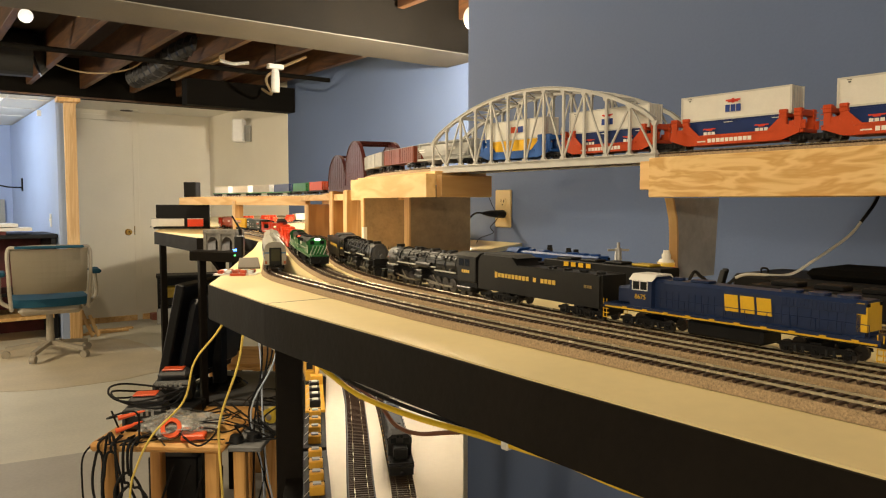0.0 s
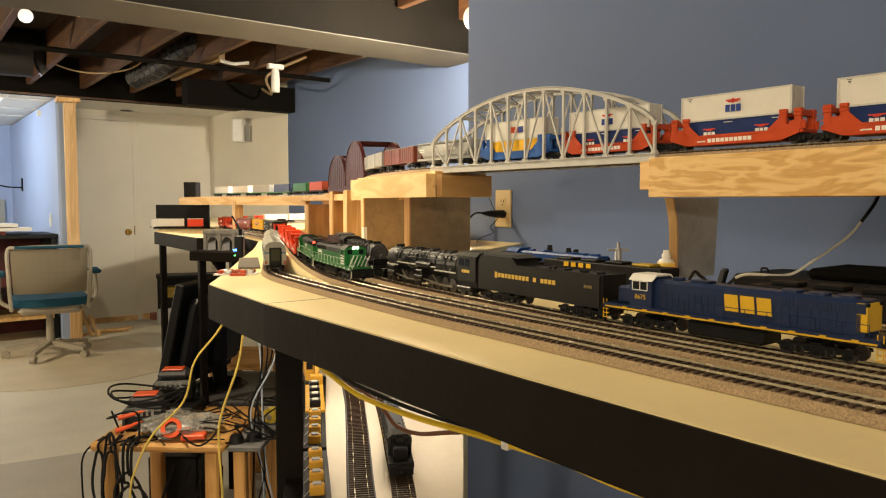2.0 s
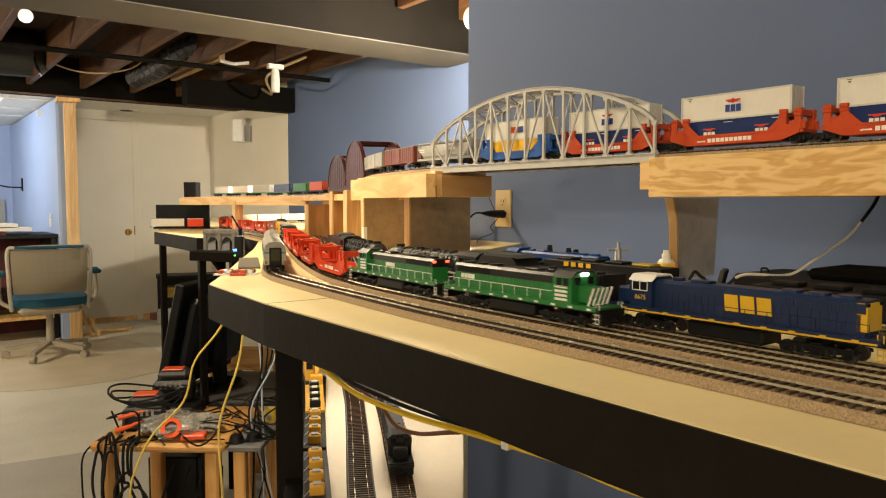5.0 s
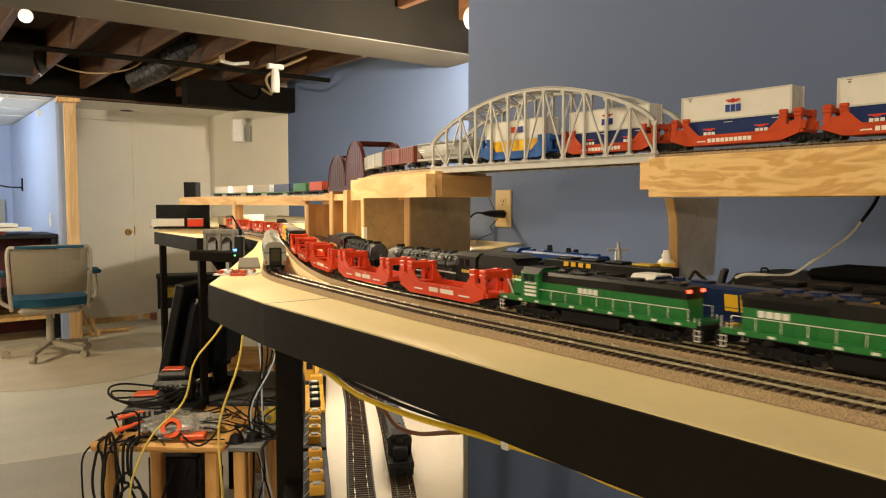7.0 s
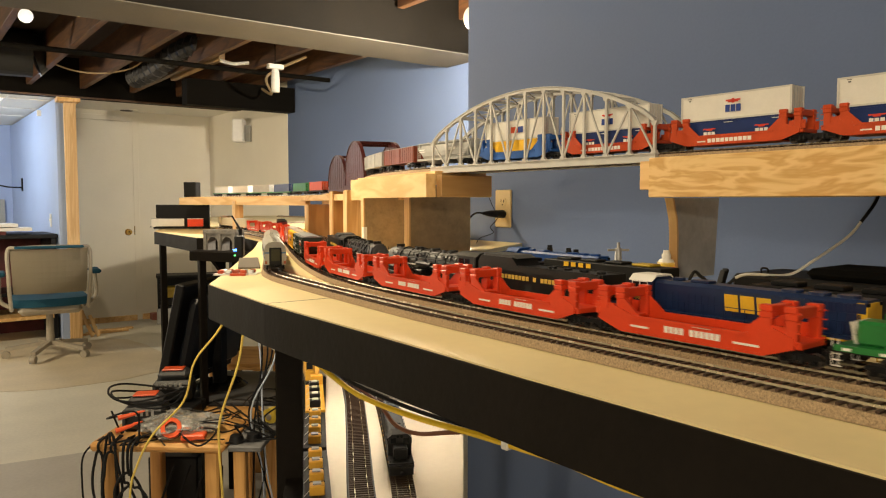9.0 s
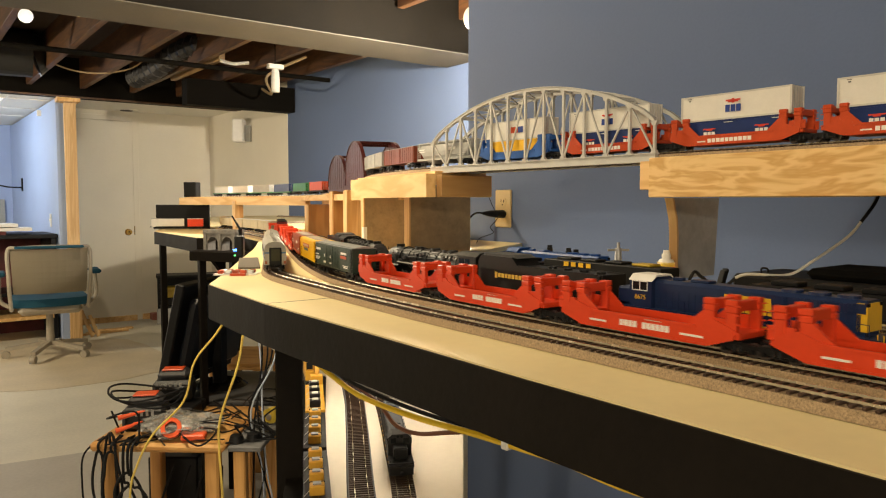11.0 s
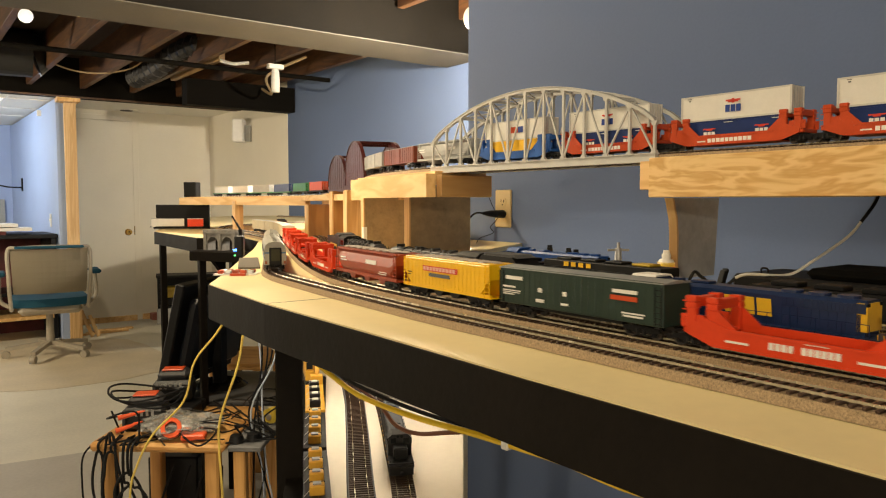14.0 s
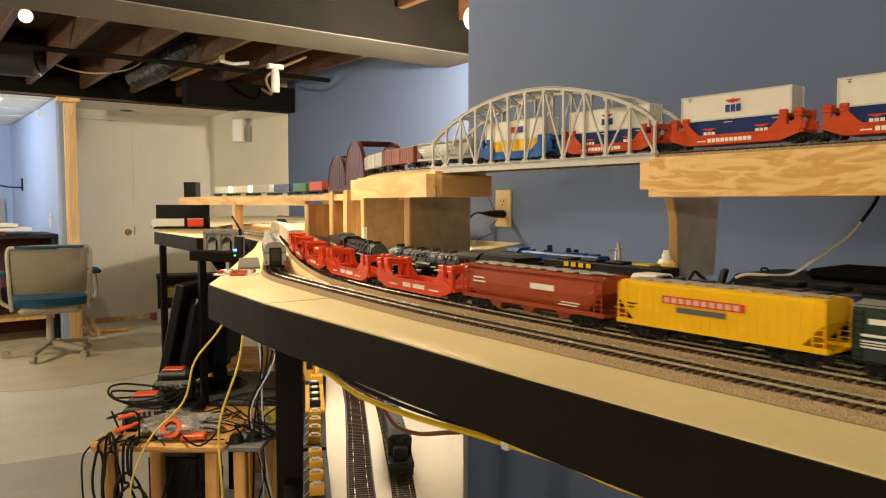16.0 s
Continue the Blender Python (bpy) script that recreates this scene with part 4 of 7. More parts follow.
def passenger_car(place, label):
    t = thing("passenger_car", place, label, "passenger car", "passenger cars")
    sec = [(-0.0170, 0.012), (-0.0170, 0.036), (-0.0155, 0.0425), (-0.0105, 0.0475), (0, 0.0495), (0.0105, 0.0475), (0.0155, 0.0425), (0.0170, 0.036), (0.0170, 0.012)]
    silver = mat("satin_silver", (0.42, 0.40, 0.35), 0.35, 0.6, vary=0.12, scale=60)
    b = prism(bm_new(), sec, -0.130, 0.130, "x")
    body = part("body", b, silver, t)
    for s in (-1, 1):
        for k in range(14):
            part("window", box(bm_new(), -0.118 + k * 0.0172, -0.107 + k * 0.0172, s * 0.0170 - 0.0003, s * 0.0170 + 0.0003, 0.0265, 0.0340), GLASS, body)
    b = bm_new()
    for s in (-1, 1):
        box(b, -0.1302, 0.1302, s * 0.0172 - 0.0004, s * 0.0172 + 0.0004, 0.0300 - 0.0075, 0.0300 - 0.0050)
        box(b, 0.1300, 0.1306, s * 0.0130 - 0.0035, s * 0.0130 + 0.0035, 0.0300, 0.0322)
    part("blue_stripe", b, mat("pale_blue_stripe", (0.10, 0.20, 0.36), 0.45), body, "blue stripe")
    b = bm_new()
    box(b, 0.1302, 0.1330, -0.0095, 0.0095, 0.010, 0.0395, 0.0008)
    d = part("end_door", b, BLACK, body, "dark diaphragm and end door")
    b = bm_new()
    box(b, 0.1331, 0.1336, -0.0065, 0.0065, 0.0180, 0.0370)
    part("door_window", b, mat("dim_door_glass", (0.05, 0.05, 0.03), 0.2), d)
    b = bm_new()
    for k in range(7):
        box(b, -0.1 + 0.032 * k, -0.088 + 0.032 * k, -0.0035, 0.0035, 0.0490, 0.0515, 0.0006)
    part("roof_vent", b, silver, body)
    b = bm_new()
    for s in (-1, 1):
        box(b, 0.1300, 0.1308, s * 0.0145 - 0.0018, s * 0.0145 + 0.0018, 0.0135, 0.0180)
    part("end_panel", b, mat("dull_orange_panel", (0.40, 0.12, 0.05), 0.5), body)
    part("underframe", box(bm_new(), -0.09, 0.09, -0.013, 0.013, 0.005, 0.0125, 0.001), BLACK, t)
    for x in (-0.098, 0.098):
        truck(t, x, 3, 0.036)
    coupler(t, 0.130, 1)
    return t


s_p = at_y(PATH_1, 1.09)
for k in range(2):
    passenger_car(on_path(PATH_1, s_p + 0.135 + 0.274 * k, 0.09), "silver streamlined passenger car with blue stripe")

# grey road strip and the small card of parts
ob = part("road_strip", box(bm_new(), -0.02, 0.02, -0.12, 0.12, 0, 0.0035, 0.001), mat("grey_road_plastic", (0.13, 0.11, 0.09), 0.7, vary=0.2, scale=60))
ob.matrix_basis = pose(0.572, 1.405, T, 0, 0, -22)
tagged(ob, "grey brown model road strip lying on the table", "road strip")
card = thing("parts_card", (0.472, 1.21, T, 0, 0, -35), "small opened card of parts lying at the table edge", "card")
part("card", box(bm_new(), -0.035, 0.035, -0.022, 0.022, 0, 0.0022), WHITE, card)
for k in range(5):
    for j in range(2):
        part("small_part", box(bm_new(), -0.030 + 0.0125 * k, -0.021 + 0.0125 * k, -0.015 + 0.015 * j, -0.004 + 0.015 * j, 0.0022, 0.008, 0.001), [ORANGE_RED, STEEL, RED_OXIDE][(k + j) % 3], card)
part("label_strip", box(bm_new(), -0.005, 0.02, -0.033, -0.024, 0, 0.004), ORANGE_RED, card)
router = thing("wireless_box", (0.63, 1.60, T, 0, 0, -37), "black wireless box with antenna and blue light", "wireless box")
part("case", box(bm_new(), -0.010, 0.010, -0.010, 0.010, 0, 0.048, 0.003), BLACK, router)
b = rod(bm_new(), (0.002, 0, 0.048), (0.002, 0, 0.062), 0.004, 10)
rod(b, (0.002, 0, 0.062), (-0.016, 0, 0.092), 0.0028, 10, 0.002)
part("antenna", b, BLACK, router)
part("status_light", box(bm_new(), -0.010, -0.004, -0.0115, -0.010, 0.013, 0.018), mat("blue_led", (0.05, 0.25, 1.0), 0.3, glow=9), router)
part("status_light", box(bm_new(), -0.010, -0.006, -0.0115, -0.010, 0.002, 0.005), mat("green_led", (0.1, 0.9, 0.2), 0.3, glow=3), router)

# stone viaduct on its dark shelf at the aisle side
STONE = mat("grey_model_stone", (0.24, 0.225, 0.205), 0.85, vary=0.3, scale=120, bump=0.6, fine=400)
shelf = thing("side_shelf", (0.85, 2.47, 0, 0, 0, -62.5), "black side shelf hung on the table edge", "shelf")
part("board", box(bm_new(), -0.02, 0.26, -0.04, 0.05, 1.044, 1.056, 0.002), FASCIA, shelf)
part("front_board", box(bm_new(), -0.02, 0.26, -0.052, -0.040, 1.022, 1.054, 0.002), FASCIA, shelf)
for x in (0.03, 0.20):
    part("bracket", prism(bm_new(), [(-0.03, 1.044), (0.05, 1.044), (0.05, 0.96)], x, x + 0.016, "x"), FASCIA, shelf)
via = thing("stone_viaduct", (0.862, 2.45, 1.056, 0, 0, -62.5), "grey stone model viaduct with two arches", "viaduct")
b = bm_new()
out = [(-0.01, 0), (-0.01, 0.062), (0.128, 0.062), (0.128, 0)]
for k in (1, 0):
    c = 0.028 + 0.062 * k
    out += [(c + 0.022, 0)] + [(c + 0.022 * math.cos(q), 0.022 + 0.024 * math.sin(q)) for q in [math.pi * j / 8 for j in range(9)]] + [(c - 0.022, 0)]
prism(b, out, -0.018, 0.018)
part("arcade", b, STONE, via)
for k in range(3):
    part("pier", box(bm_new(), -0.007 + 0.062 * k - 0.003, 0.007 + 0.062 * k - 0.003, -0.022, 0.022, 0, 0.060, 0.001), STONE, via)
for s in (-1, 1):
    part("parapet", box(bm_new(), -0.012, 0.130, s * 0.019 - 0.003, s * 0.019 + 0.003, 0.056, 0.070, 0.001), STONE, via)


# ---- upper level ----
UP = 1.2865
PATH_UP = arc_table([(0.875, -2.6), (0.875, 0.0), (0.875, 1.1), (0.893, 1.30), (0.955, 1.52), (1.066, 1.78), (1.165, 2.09), (1.245, 2.45), (1.285, 2.8), (1.27, 3.2), (1.25, 3.6)])
shelf = thing("upper_shelf", (0, 0, 0), "upper shelf of swirling plywood on brackets", "shelf")
part("fascia", box(bm_new(), 0.820, 0.838, -2.6, 0.628, 1.2235, 1.2765, 0.001), PLY, shelf, "plywood fascia with swirling grain")
part("deck", box(bm_new(), 0.838, 1.522, -2.6, 0.622, 1.260, 1.2755), PINE, shelf)
part("end_block", box(bm_new(), 0.832, 0.92, 0.630, 0.652, 1.234, 1.273, 0.001), PINE, shelf)
b = bm_new()
prism(b, [(0.989, 1.2235), (1.12, 1.2235), (1.11, T), (1.003, T), (1.003, 1.165), (1.000, 1.19), (0.993, 1.215)], 0.712, 0.722)
part("bracket", b, GREY_BOARD, shelf, "grey primed bracket board")
b = prism(bm_new(), [(0.988, 1.2235), (0.992, 1.2235), (0.996, 1.213), (1.003, 1.19), (1.006, 1.165), (1.006, T), (1.002, T), (1.002, 1.165), (0.999, 1.19), (0.992, 1.213)], 0.7095, 0.7245)
part("bracket_edge", b, PINE_V, shelf, "raw plywood edge")
part("cleat", box(bm_new(), 0.94, 1.12, -2.6, 0.62, 1.2245, 1.2595), PINE, shelf)

left = thing("upper_shelf", (0, 0, 0), "angled pine upper shelf on board uprights", "shelf")
FR = [(0.82, 1.113), (0.868, 1.32), (0.927, 1.58)]
prism_outline = FR + [(1.06, 1.58), (0.945, 1.113)]
part("deck", prism(bm_new(), prism_outline, 1.256, 1.2755, "z"), PINE, left)
b = bm_new()
for (x0, y0), (x1, y1) in zip(FR, FR[1:]):
    m = Matrix.Translation((x0, y0, 0)) @ pose(0, 0, 0, 0, 0, math.degrees(math.atan2(y1 - y0, x1 - x0)))
    box(b, 0, math.hypot(x1 - x0, y1 - y0), -0.001, 0.018, 1.2265, 1.2705, m=m)
part("fascia", b, PINE, left, "pine fascia board")
# end board faces away: its shade is painted in as darker pine
part("end_board", box(bm_new(), 0.822, 0.945, 1.095, 1.112, 1.2265, 1.268, 0.001), wood("shaded_pine", (0.52, 0.32, 0.13), (0.40, 0.22, 0.08), 0, 16, 0.08), left)


def upright(parent, x0, x1, y, thick, top, face, label=""):
    part("upright", box(bm_new(), x0 + 0.004, x1, y, y + thick, T, top), face, parent, label)
    part("upright_edge", box(bm_new(), x0, x0 + 0.0045, y - 0.001, y + thick + 0.001, T, top - 0.002), PINE_V, parent)


upright(left, 1.0, 1.19, 1.463, 0.020, 1.256, OSB, "brown particle board upright")
upright(left, 0.962, 1.11, 1.612, 0.012, 1.256, OSB)
part("packet", box(bm_new(), 0, 0.010, 0, 0.008, 0, 0.04), WHITE, left).matrix_basis = pose(0.955, 1.60, T + 0.02)
far = thing("upper_shelf", (0, 0, 0), "far upper shelf of pine boards along the curve", "shelf")
upright(far, 1.0, 1.09, 1.765, 0.018, 1.25, PINE_V)
WARM_BOARD = wood("orange_board", (0.48, 0.26, 0.09), (0.36, 0.17, 0.05), 2, 10, 0.2)
upright(far, 1.05, 1.14, 1.94, 0.016, 1.25, WARM_BOARD)
upright(far, 1.15, 1.30, 2.30, 0.022, 1.209, WARM_BOARD)
part("near_board", box(bm_new(), 0, 0.30, -0.012, 0, 1.210, 1.246, 0.001), PINE, far).matrix_basis = pose(1.115, 2.04, 0, 0, 0, 70)
part("deck", prism(bm_new(), [(0.98, 1.62), (1.07, 2.0), (1.16, 2.34), (1.20, 2.6), (1.15, 3.0), (1.07, 3.36), (1.6, 3.5), (1.6, 2.3), (1.2, 1.6)], 1.222, 1.240, "z"), PINE, far)
b = bm_new()
for (x0, y0), (x1, y1) in (((1.19, 2.36), (1.145, 2.92)), ((1.145, 2.92), (1.065, 3.37))):
    m = Matrix.Translation((x0, y0, 0)) @ pose(0, 0, 0, 0, 0, math.degrees(math.atan2(y1 - y0, x1 - x0)))
    box(b, 0, math.hypot(x1 - x0, y1 - y0), -0.001, 0.018, 1.205, 1.237, m=m)
part("fascia", b, PINE, far)
part("post", box(bm_new(), 1.125, 1.160, 2.90, 2.93, T, 1.222, 0.001), PINE_V, far)
part("back_panel", box(bm_new(), 0, 0.245, 0, 0.012, T, 1.205), BLACK, far).matrix_basis = pose(0.985, 3.51, 0, 0, 0, -37)
sp = thing("speaker", (1.095, 3.33, 1.240, 0, 0, -37), "small black box speaker on the shelf end", "speaker")
part("cabinet", box(bm_new(), -0.028, 0.028, -0.03, 0.03, 0, 0.066, 0.002), BLACK, sp)
part("grille", box(bm_new(), -0.024, 0.024, -0.032, -0.030, 0.004, 0.062), mat("black_cloth", (0.008, 0.008, 0.008), 0.9), sp)
track("upper level track on the shelf", PATH_UP, UP, 2.2, at_y(PATH_UP, 2.10))
track("far upper track along the wall shelf", PATH_UP, 1.2445, at_y(PATH_UP, 2.16), 6.75, bed=False)


# ---- tied-arch bridge ----
def arch_bridge():
    t = thing("arch_bridge", (0.875, 0.632, UP), "silver grey plastic tied arch bridge", "bridge")
    L, n, H, W = 0.522, 12, 0.112, 0.032
    step = L / n

    def top(y):
        u = 2 * y / L - 1
        return 0.042 + (H - 0.042) * (1 - u * u) ** 0.9 if abs(u) < 0.999 else 0.042
    for s in (-1, 1):
        x = s * W
        b = bm_new()
        box(b, x - 0.004, x + 0.004, 0, L, -0.013, -0.003, 0.0005)
        box(b, x - 0.006, x + 0.006, 0, L, -0.0145, -0.0125)
        box(b, x - 0.006, x + 0.006, 0, L, -0.0035, -0.0020)
        part("bottom_chord", b, BRIDGE_GREY, t)
        b = bm_new()
        prev = None
        for k in range(25):
            y = 0.004 + (L - 0.008) * k / 24
            p = (x, y, top(y) if 0 < k < 24 else 0.042)
            if prev:
                bar(b, prev, p, 0.0065, 0.0040)
                bar(b, (prev[0], prev[1], prev[2] + 0.003), (p[0], p[1], p[2] + 0.003), 0.0085, 0.0012)
            prev = p
        part("arch_rib", b, BRIDGE_GREY, t)
        for k in range(n + 1):
            y = 0.004 + (L - 0.008) * k / n
            part("hanger", bar(bm_new(), (x, y, -0.004), (x, y, top(y) if 0 < k < n else 0.042), 0.0040, 0.0036), BRIDGE_GREY, t)
        for k in range(n):
            y0, y1 = 0.004 + (L - 0.008) * k / n, 0.004 + (L - 0.008) * (k + 1) / n
            a, c = ((y0, -0.003), (y1, top(y1) if k + 1 < n else 0.042)) if (k < n / 2) == (k % 2 == 0) else ((y0, top(y0) if k else 0.042), (y1, -0.003))
            part("diagonal", bar(bm_new(), (x, *a), (x, *c), 0.0024, 0.0024), BRIDGE_GREY, t)
        b = bm_new()
        for k in range(n + 1):
            y = 0.004 + (L - 0.008) * k / n
            for z0, d in ((-0.004, 1), (top(y) if 0 < k < n else 0.042, -1)):
                prism(b, [(y - 0.0055, z0), (y + 0.0055, z0), (y + 0.003, z0 + d * 0.006), (y - 0.003, z0 + d * 0.006)], x - 0.0030, x + 0.0030, "x")
        tagged(part("gusset_plate", b, BRIDGE_GREY, t), kind="stuff")
    for k in range(2, n - 1):
        y = L * k / n
        part("top_strut", bar(bm_new(), (-W, y, top(y)), (W, y, top(y)), 0.004, 0.004), BRIDGE_GREY, t)
    for k in range(2, n - 2):
        y0, y1 = L * k / n, L * (k + 1) / n
        b = bar(bm_new(), (-W, y0, top(y0)), (W, y1, top(y1)), 0.0022, 0.0022)
        bar(b, (W, y0, top(y0)), (-W, y1, top(y1)), 0.0022, 0.0022)
        part("sway_brace", b, BRIDGE_GREY, t)
    # shade under the track is put into a darker copy of the bridge grey
    for k in range(n * 2 + 1):
        y = 0.003 + (L - 0.006) * k / (n * 2)
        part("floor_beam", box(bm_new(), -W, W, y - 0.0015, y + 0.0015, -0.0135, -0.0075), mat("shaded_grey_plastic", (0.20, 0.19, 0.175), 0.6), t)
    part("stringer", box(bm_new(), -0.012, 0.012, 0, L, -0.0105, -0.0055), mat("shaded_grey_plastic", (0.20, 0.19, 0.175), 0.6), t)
    return t


arch_bridge()


# ---- maroon two-span plate arch bridge ----
def plate_bridge():
    t = thing("plate_bridge", (1.000, 1.665, 1.252, 0, 0, 74.6), "maroon two-span solid arch bridge on the curve", "bridge")
    for y in (0.0, -0.105):
        for x0, w, hh in ((0.0, 0.205, 0.131), (0.200, 0.215, 0.104)):
            n = 20
            out = [(x0, 0), (x0 + w, 0)] + [(x0 + w / 2 + w / 2 * math.cos(math.pi * k / n), 0.012 + (hh - 0.012) * math.sin(math.pi * k / n) ** 0.8) for k in range(n + 1)]
            b = prism(bm_new(), out, y - 0.003, y + 0.003)
            p = part("side_plate", b, BRIDGE_RED, t)
            b = bm_new()
            pts = [(x0 + w / 2 + w / 2 * math.cos(math.pi * k / n), 0.012 + (hh - 0.012) * math.sin(math.pi * k / n) ** 0.8) for k in range(n + 1)]
            for a, c in zip(pts, pts[1:]):
                bar(b, (a[0], y, a[1]), (c[0], y, c[1]), 0.010, 0.0025)
            part("flange", b, BRIDGE_RED, p)
            for k in range(1, 9):
                u = x0 + w * k / 9
                z = 0.012 + (hh - 0.012) * max(0.05, 1 - (2 * k / 9 - 1) ** 2) ** 0.4
                part("stiffener", box(bm_new(), u - 0.0012, u + 0.0012, y - 0.0036, y + 0.0036, 0, z - 0.004), BRIDGE_RED, p)
        part("bottom_flange", box(bm_new(), 0, 0.415, y - 0.007, y + 0.007, -0.004, 0.003), BRIDGE_RED, t)
    for x, z in ((0.103, 0.124), (0.130, 0.120), (0.308, 0.096)):
        part("cross_strut", box(bm_new(), x - 0.004, x + 0.004, -0.105, 0, z, z + 0.008), BRIDGE_RED, t)
    part("bridge_floor", box(bm_new(), 0, 0.415, -0.105, 0, -0.002, 0.004), BRIDGE_RED, t)


plate_bridge()


# ---- upper train ----
def container(place, material, label, length=0.150, marks=None, h=0.0335):
    t = thing("container", place, label, "container", "containers on the upper train")
    l = length / 2
    part("box", box(bm_new(), -l, l, -0.0140, 0.0140, 0, h, 0.0006), material, t)
    b = bm_new()
    for x in (-l, l):
        for y in (-0.0140, 0.0140):
            box(b, x - 0.0012, x + 0.0012, y - 0.0008, y + 0.0008, 0, h)
    for y in (-0.0140, 0.0140):
        for z in (0.0, h - 0.002):
            box(b, -l, l, y - 0.0006, y + 0.0006, z, z + 0.002)
    part("corner_post", b, mat("container_trim", (0.55, 0.54, 0.51), 0.5) if material is CONT_WHITE else material, t)
    b = bm_new()
    for k in range(4):
        rod(b, (-l - 0.0012, -0.009 + 0.006 * k, 0.002), (-l - 0.0012, -0.009 + 0.006 * k, h - 0.002), 0.0004, 5)
        rod(b, (l + 0.0012, -0.009 + 0.006 * k, 0.002), (l + 0.0012, -0.009 + 0.006 * k, h - 0.002), 0.0004, 5)
    part("door_bar", b, STEEL, t)
    for m, rows in (marks or {}).items():
        for s in (-1, 1):
            q = 1 if s < 0 else -1
            bars(t, [(min(q * a, q * c), max(q * a, q * c), z0, z1) for a, c, z0, z1 in rows], MATS[m], s * 0.0147, "marking")
    return t


EAGLE = {"red_print": [(-0.010, 0.010, 0.0225, 0.0245), (-0.007, 0.007, 0.0210, 0.0225), (-0.0015, 0.0015, 0.0200, 0.0258)],
         "blue_print": [(-0.0105, -0.0045, 0.0090, 0.0180), (-0.003, 0.003, 0.0090, 0.0180), (0.0045, 0.0105, 0.0090, 0.0180)],
         "black_plastic": [(-0.066, -0.060, 0.0300, 0.0306), (-0.064, -0.061, 0.0270, 0.0282)]}
LOW_MARK = {"red_print": [(-0.042, -0.024, 0.0185, 0.0200), (-0.037, -0.029, 0.0170, 0.0185), (0.030, 0.048, 0.0185, 0.0200), (0.035, 0.043, 0.0170, 0.0185)],
            "white_print": [(-0.041 + 0.0058 * k, -0.0365 + 0.0058 * k, 0.0108, 0.0155) for k in range(3)] + [(0.031 + 0.0058 * k, 0.0355 + 0.0058 * k, 0.0108, 0.0155) for k in range(3)] + [(-0.012, 0.0, 0.0262, 0.0270), (0.052, 0.064, 0.0262, 0.0270)]}


def stack_car(y, label_top="white container with red and blue emblem, stacked on a well car"):
    p = on_path(PATH_UP, at_y(PATH_UP, y), 0.07, UP, True)
    w = well_car(p, "orange red double-stack well car with white lettering", ORANGE_RED, 0.204, False, "double-stack well cars", 0.0175)
    for s in (-1, 1):
        bars(w, [(-0.028 + 0.0062 * k, -0.0232 + 0.0062 * k, 0.0078, 0.0128) for k in range(10)] + [(0.036, 0.048, 0.0088, 0.0104)], WHITE, s * 0.0184)
    container(p @ pose(0, 0, 0.0062), CONT_BLUE, "navy blue container sunk in a well car", 0.128, LOW_MARK, 0.0300)
    container(p @ pose(0, 0, 0.0364), CONT_WHITE, label_top, 0.150, EAGLE)


for y in (0.122, 0.326, 0.530, 0.734):
    stack_car(y)
p = on_path(PATH_UP, at_y(PATH_UP, 0.938), 0.07, UP, True)
w = well_car(p, "blue well car on the bridge", mat("well_blue", (0.02, 0.10, 0.36), 0.45), 0.200, False, "double-stack well cars", 0.0175)
container(p @ pose(0, 0, 0.0062), CONT_YELLOW, "yellow container sunk in a well car", 0.128, None, 0.0300)
container(p @ pose(0, 0, 0.0364), CONT_WHITE, "white container with a blue and orange mark", 0.150, {"blue_print": [(0.010, 0.022, 0.012, 0.022)], "orange_red_paint": [(-0.008, 0.010, 0.012, 0.022)]})
GREY_CAR = mat("weathered_grey_car", (0.36, 0.36, 0.35), 0.6, vary=0.15, scale=60)
for k, (m, lab) in enumerate(((GREY_CAR, "grey covered hopper on the upper track"), (mat("brown_boxcar_paint", (0.17, 0.034, 0.014), 0.45), "brown boxcar on the upper track"), (GREY_CAR, "grey boxcar on the upper track"), (GREY_CAR, "grey boxcar on the upper track"))):
    y = at_y(PATH_UP, 1.138) + 0.196 * k
    if k == 0:
        hopper(on_path(PATH_UP, y, 0.05, UP, True), lab, m, True, 0.088)
    else:
        plain_car(on_path(PATH_UP, y, 0.05, UP, True), lab, m, GREY_CAR, 0.18)
FAR_COLOURS = [ORANGE_RED, BN_GREEN, CONT_BLUE, GREY_CAR, CONT_WHITE, CONT_WHITE]
for k in range(6):
    s = at_y(PATH_UP, 2.36) + 0.205 * k
    p = on_path(PATH_UP, s, 0.06, 1.2445, True)
    t = thing("flat_car", p, "dark flat car with a trailer on the far shelf", "flat car", "far flat cars")
    part("deck", box(bm_new(), -0.098, 0.098, -0.015, 0.015, 0.010, 0.0145, 0.0006), BN_GREEN if k > 1 else BLACK, t)
    for x in (-0.072, 0.072):
        truck(t, x)
    container(p @ pose(0, 0, 0.0145), FAR_COLOURS[k], "container on a far flat car", 0.155, None, 0.0300)


# ---- against the wall, behind the engines ----
BRIGHT_BLUE = mat("bright_blue_paint", (0.008, 0.050, 0.21), 0.4, vary=0.12, scale=70)
PATH_4 = arc_table([(0.74, -2.0), (0.742, 0.3), (0.745, 0.6), (0.752, 0.75), (0.765, 0.9), (0.80, 1.1), (0.87, 1.35), (0.97, 1.6)])
PATH_5 = arc_table([(0.69, -2.0), (0.695, 0.3), (0.70, 0.6), (0.71, 0.75), (0.73, 0.95), (0.77, 1.13), (0.85, 1.38)])
ZS = T + 0.006
diesel(on_path(PATH_4, at_y(PATH_4, 0.74), 0.07, ZS, True), "bright blue diesel locomotive standing by the wall", BRIGHT_BLUE, BRIGHT_BLUE, BRIGHT_BLUE, BRIGHT_BLUE, length=0.235)
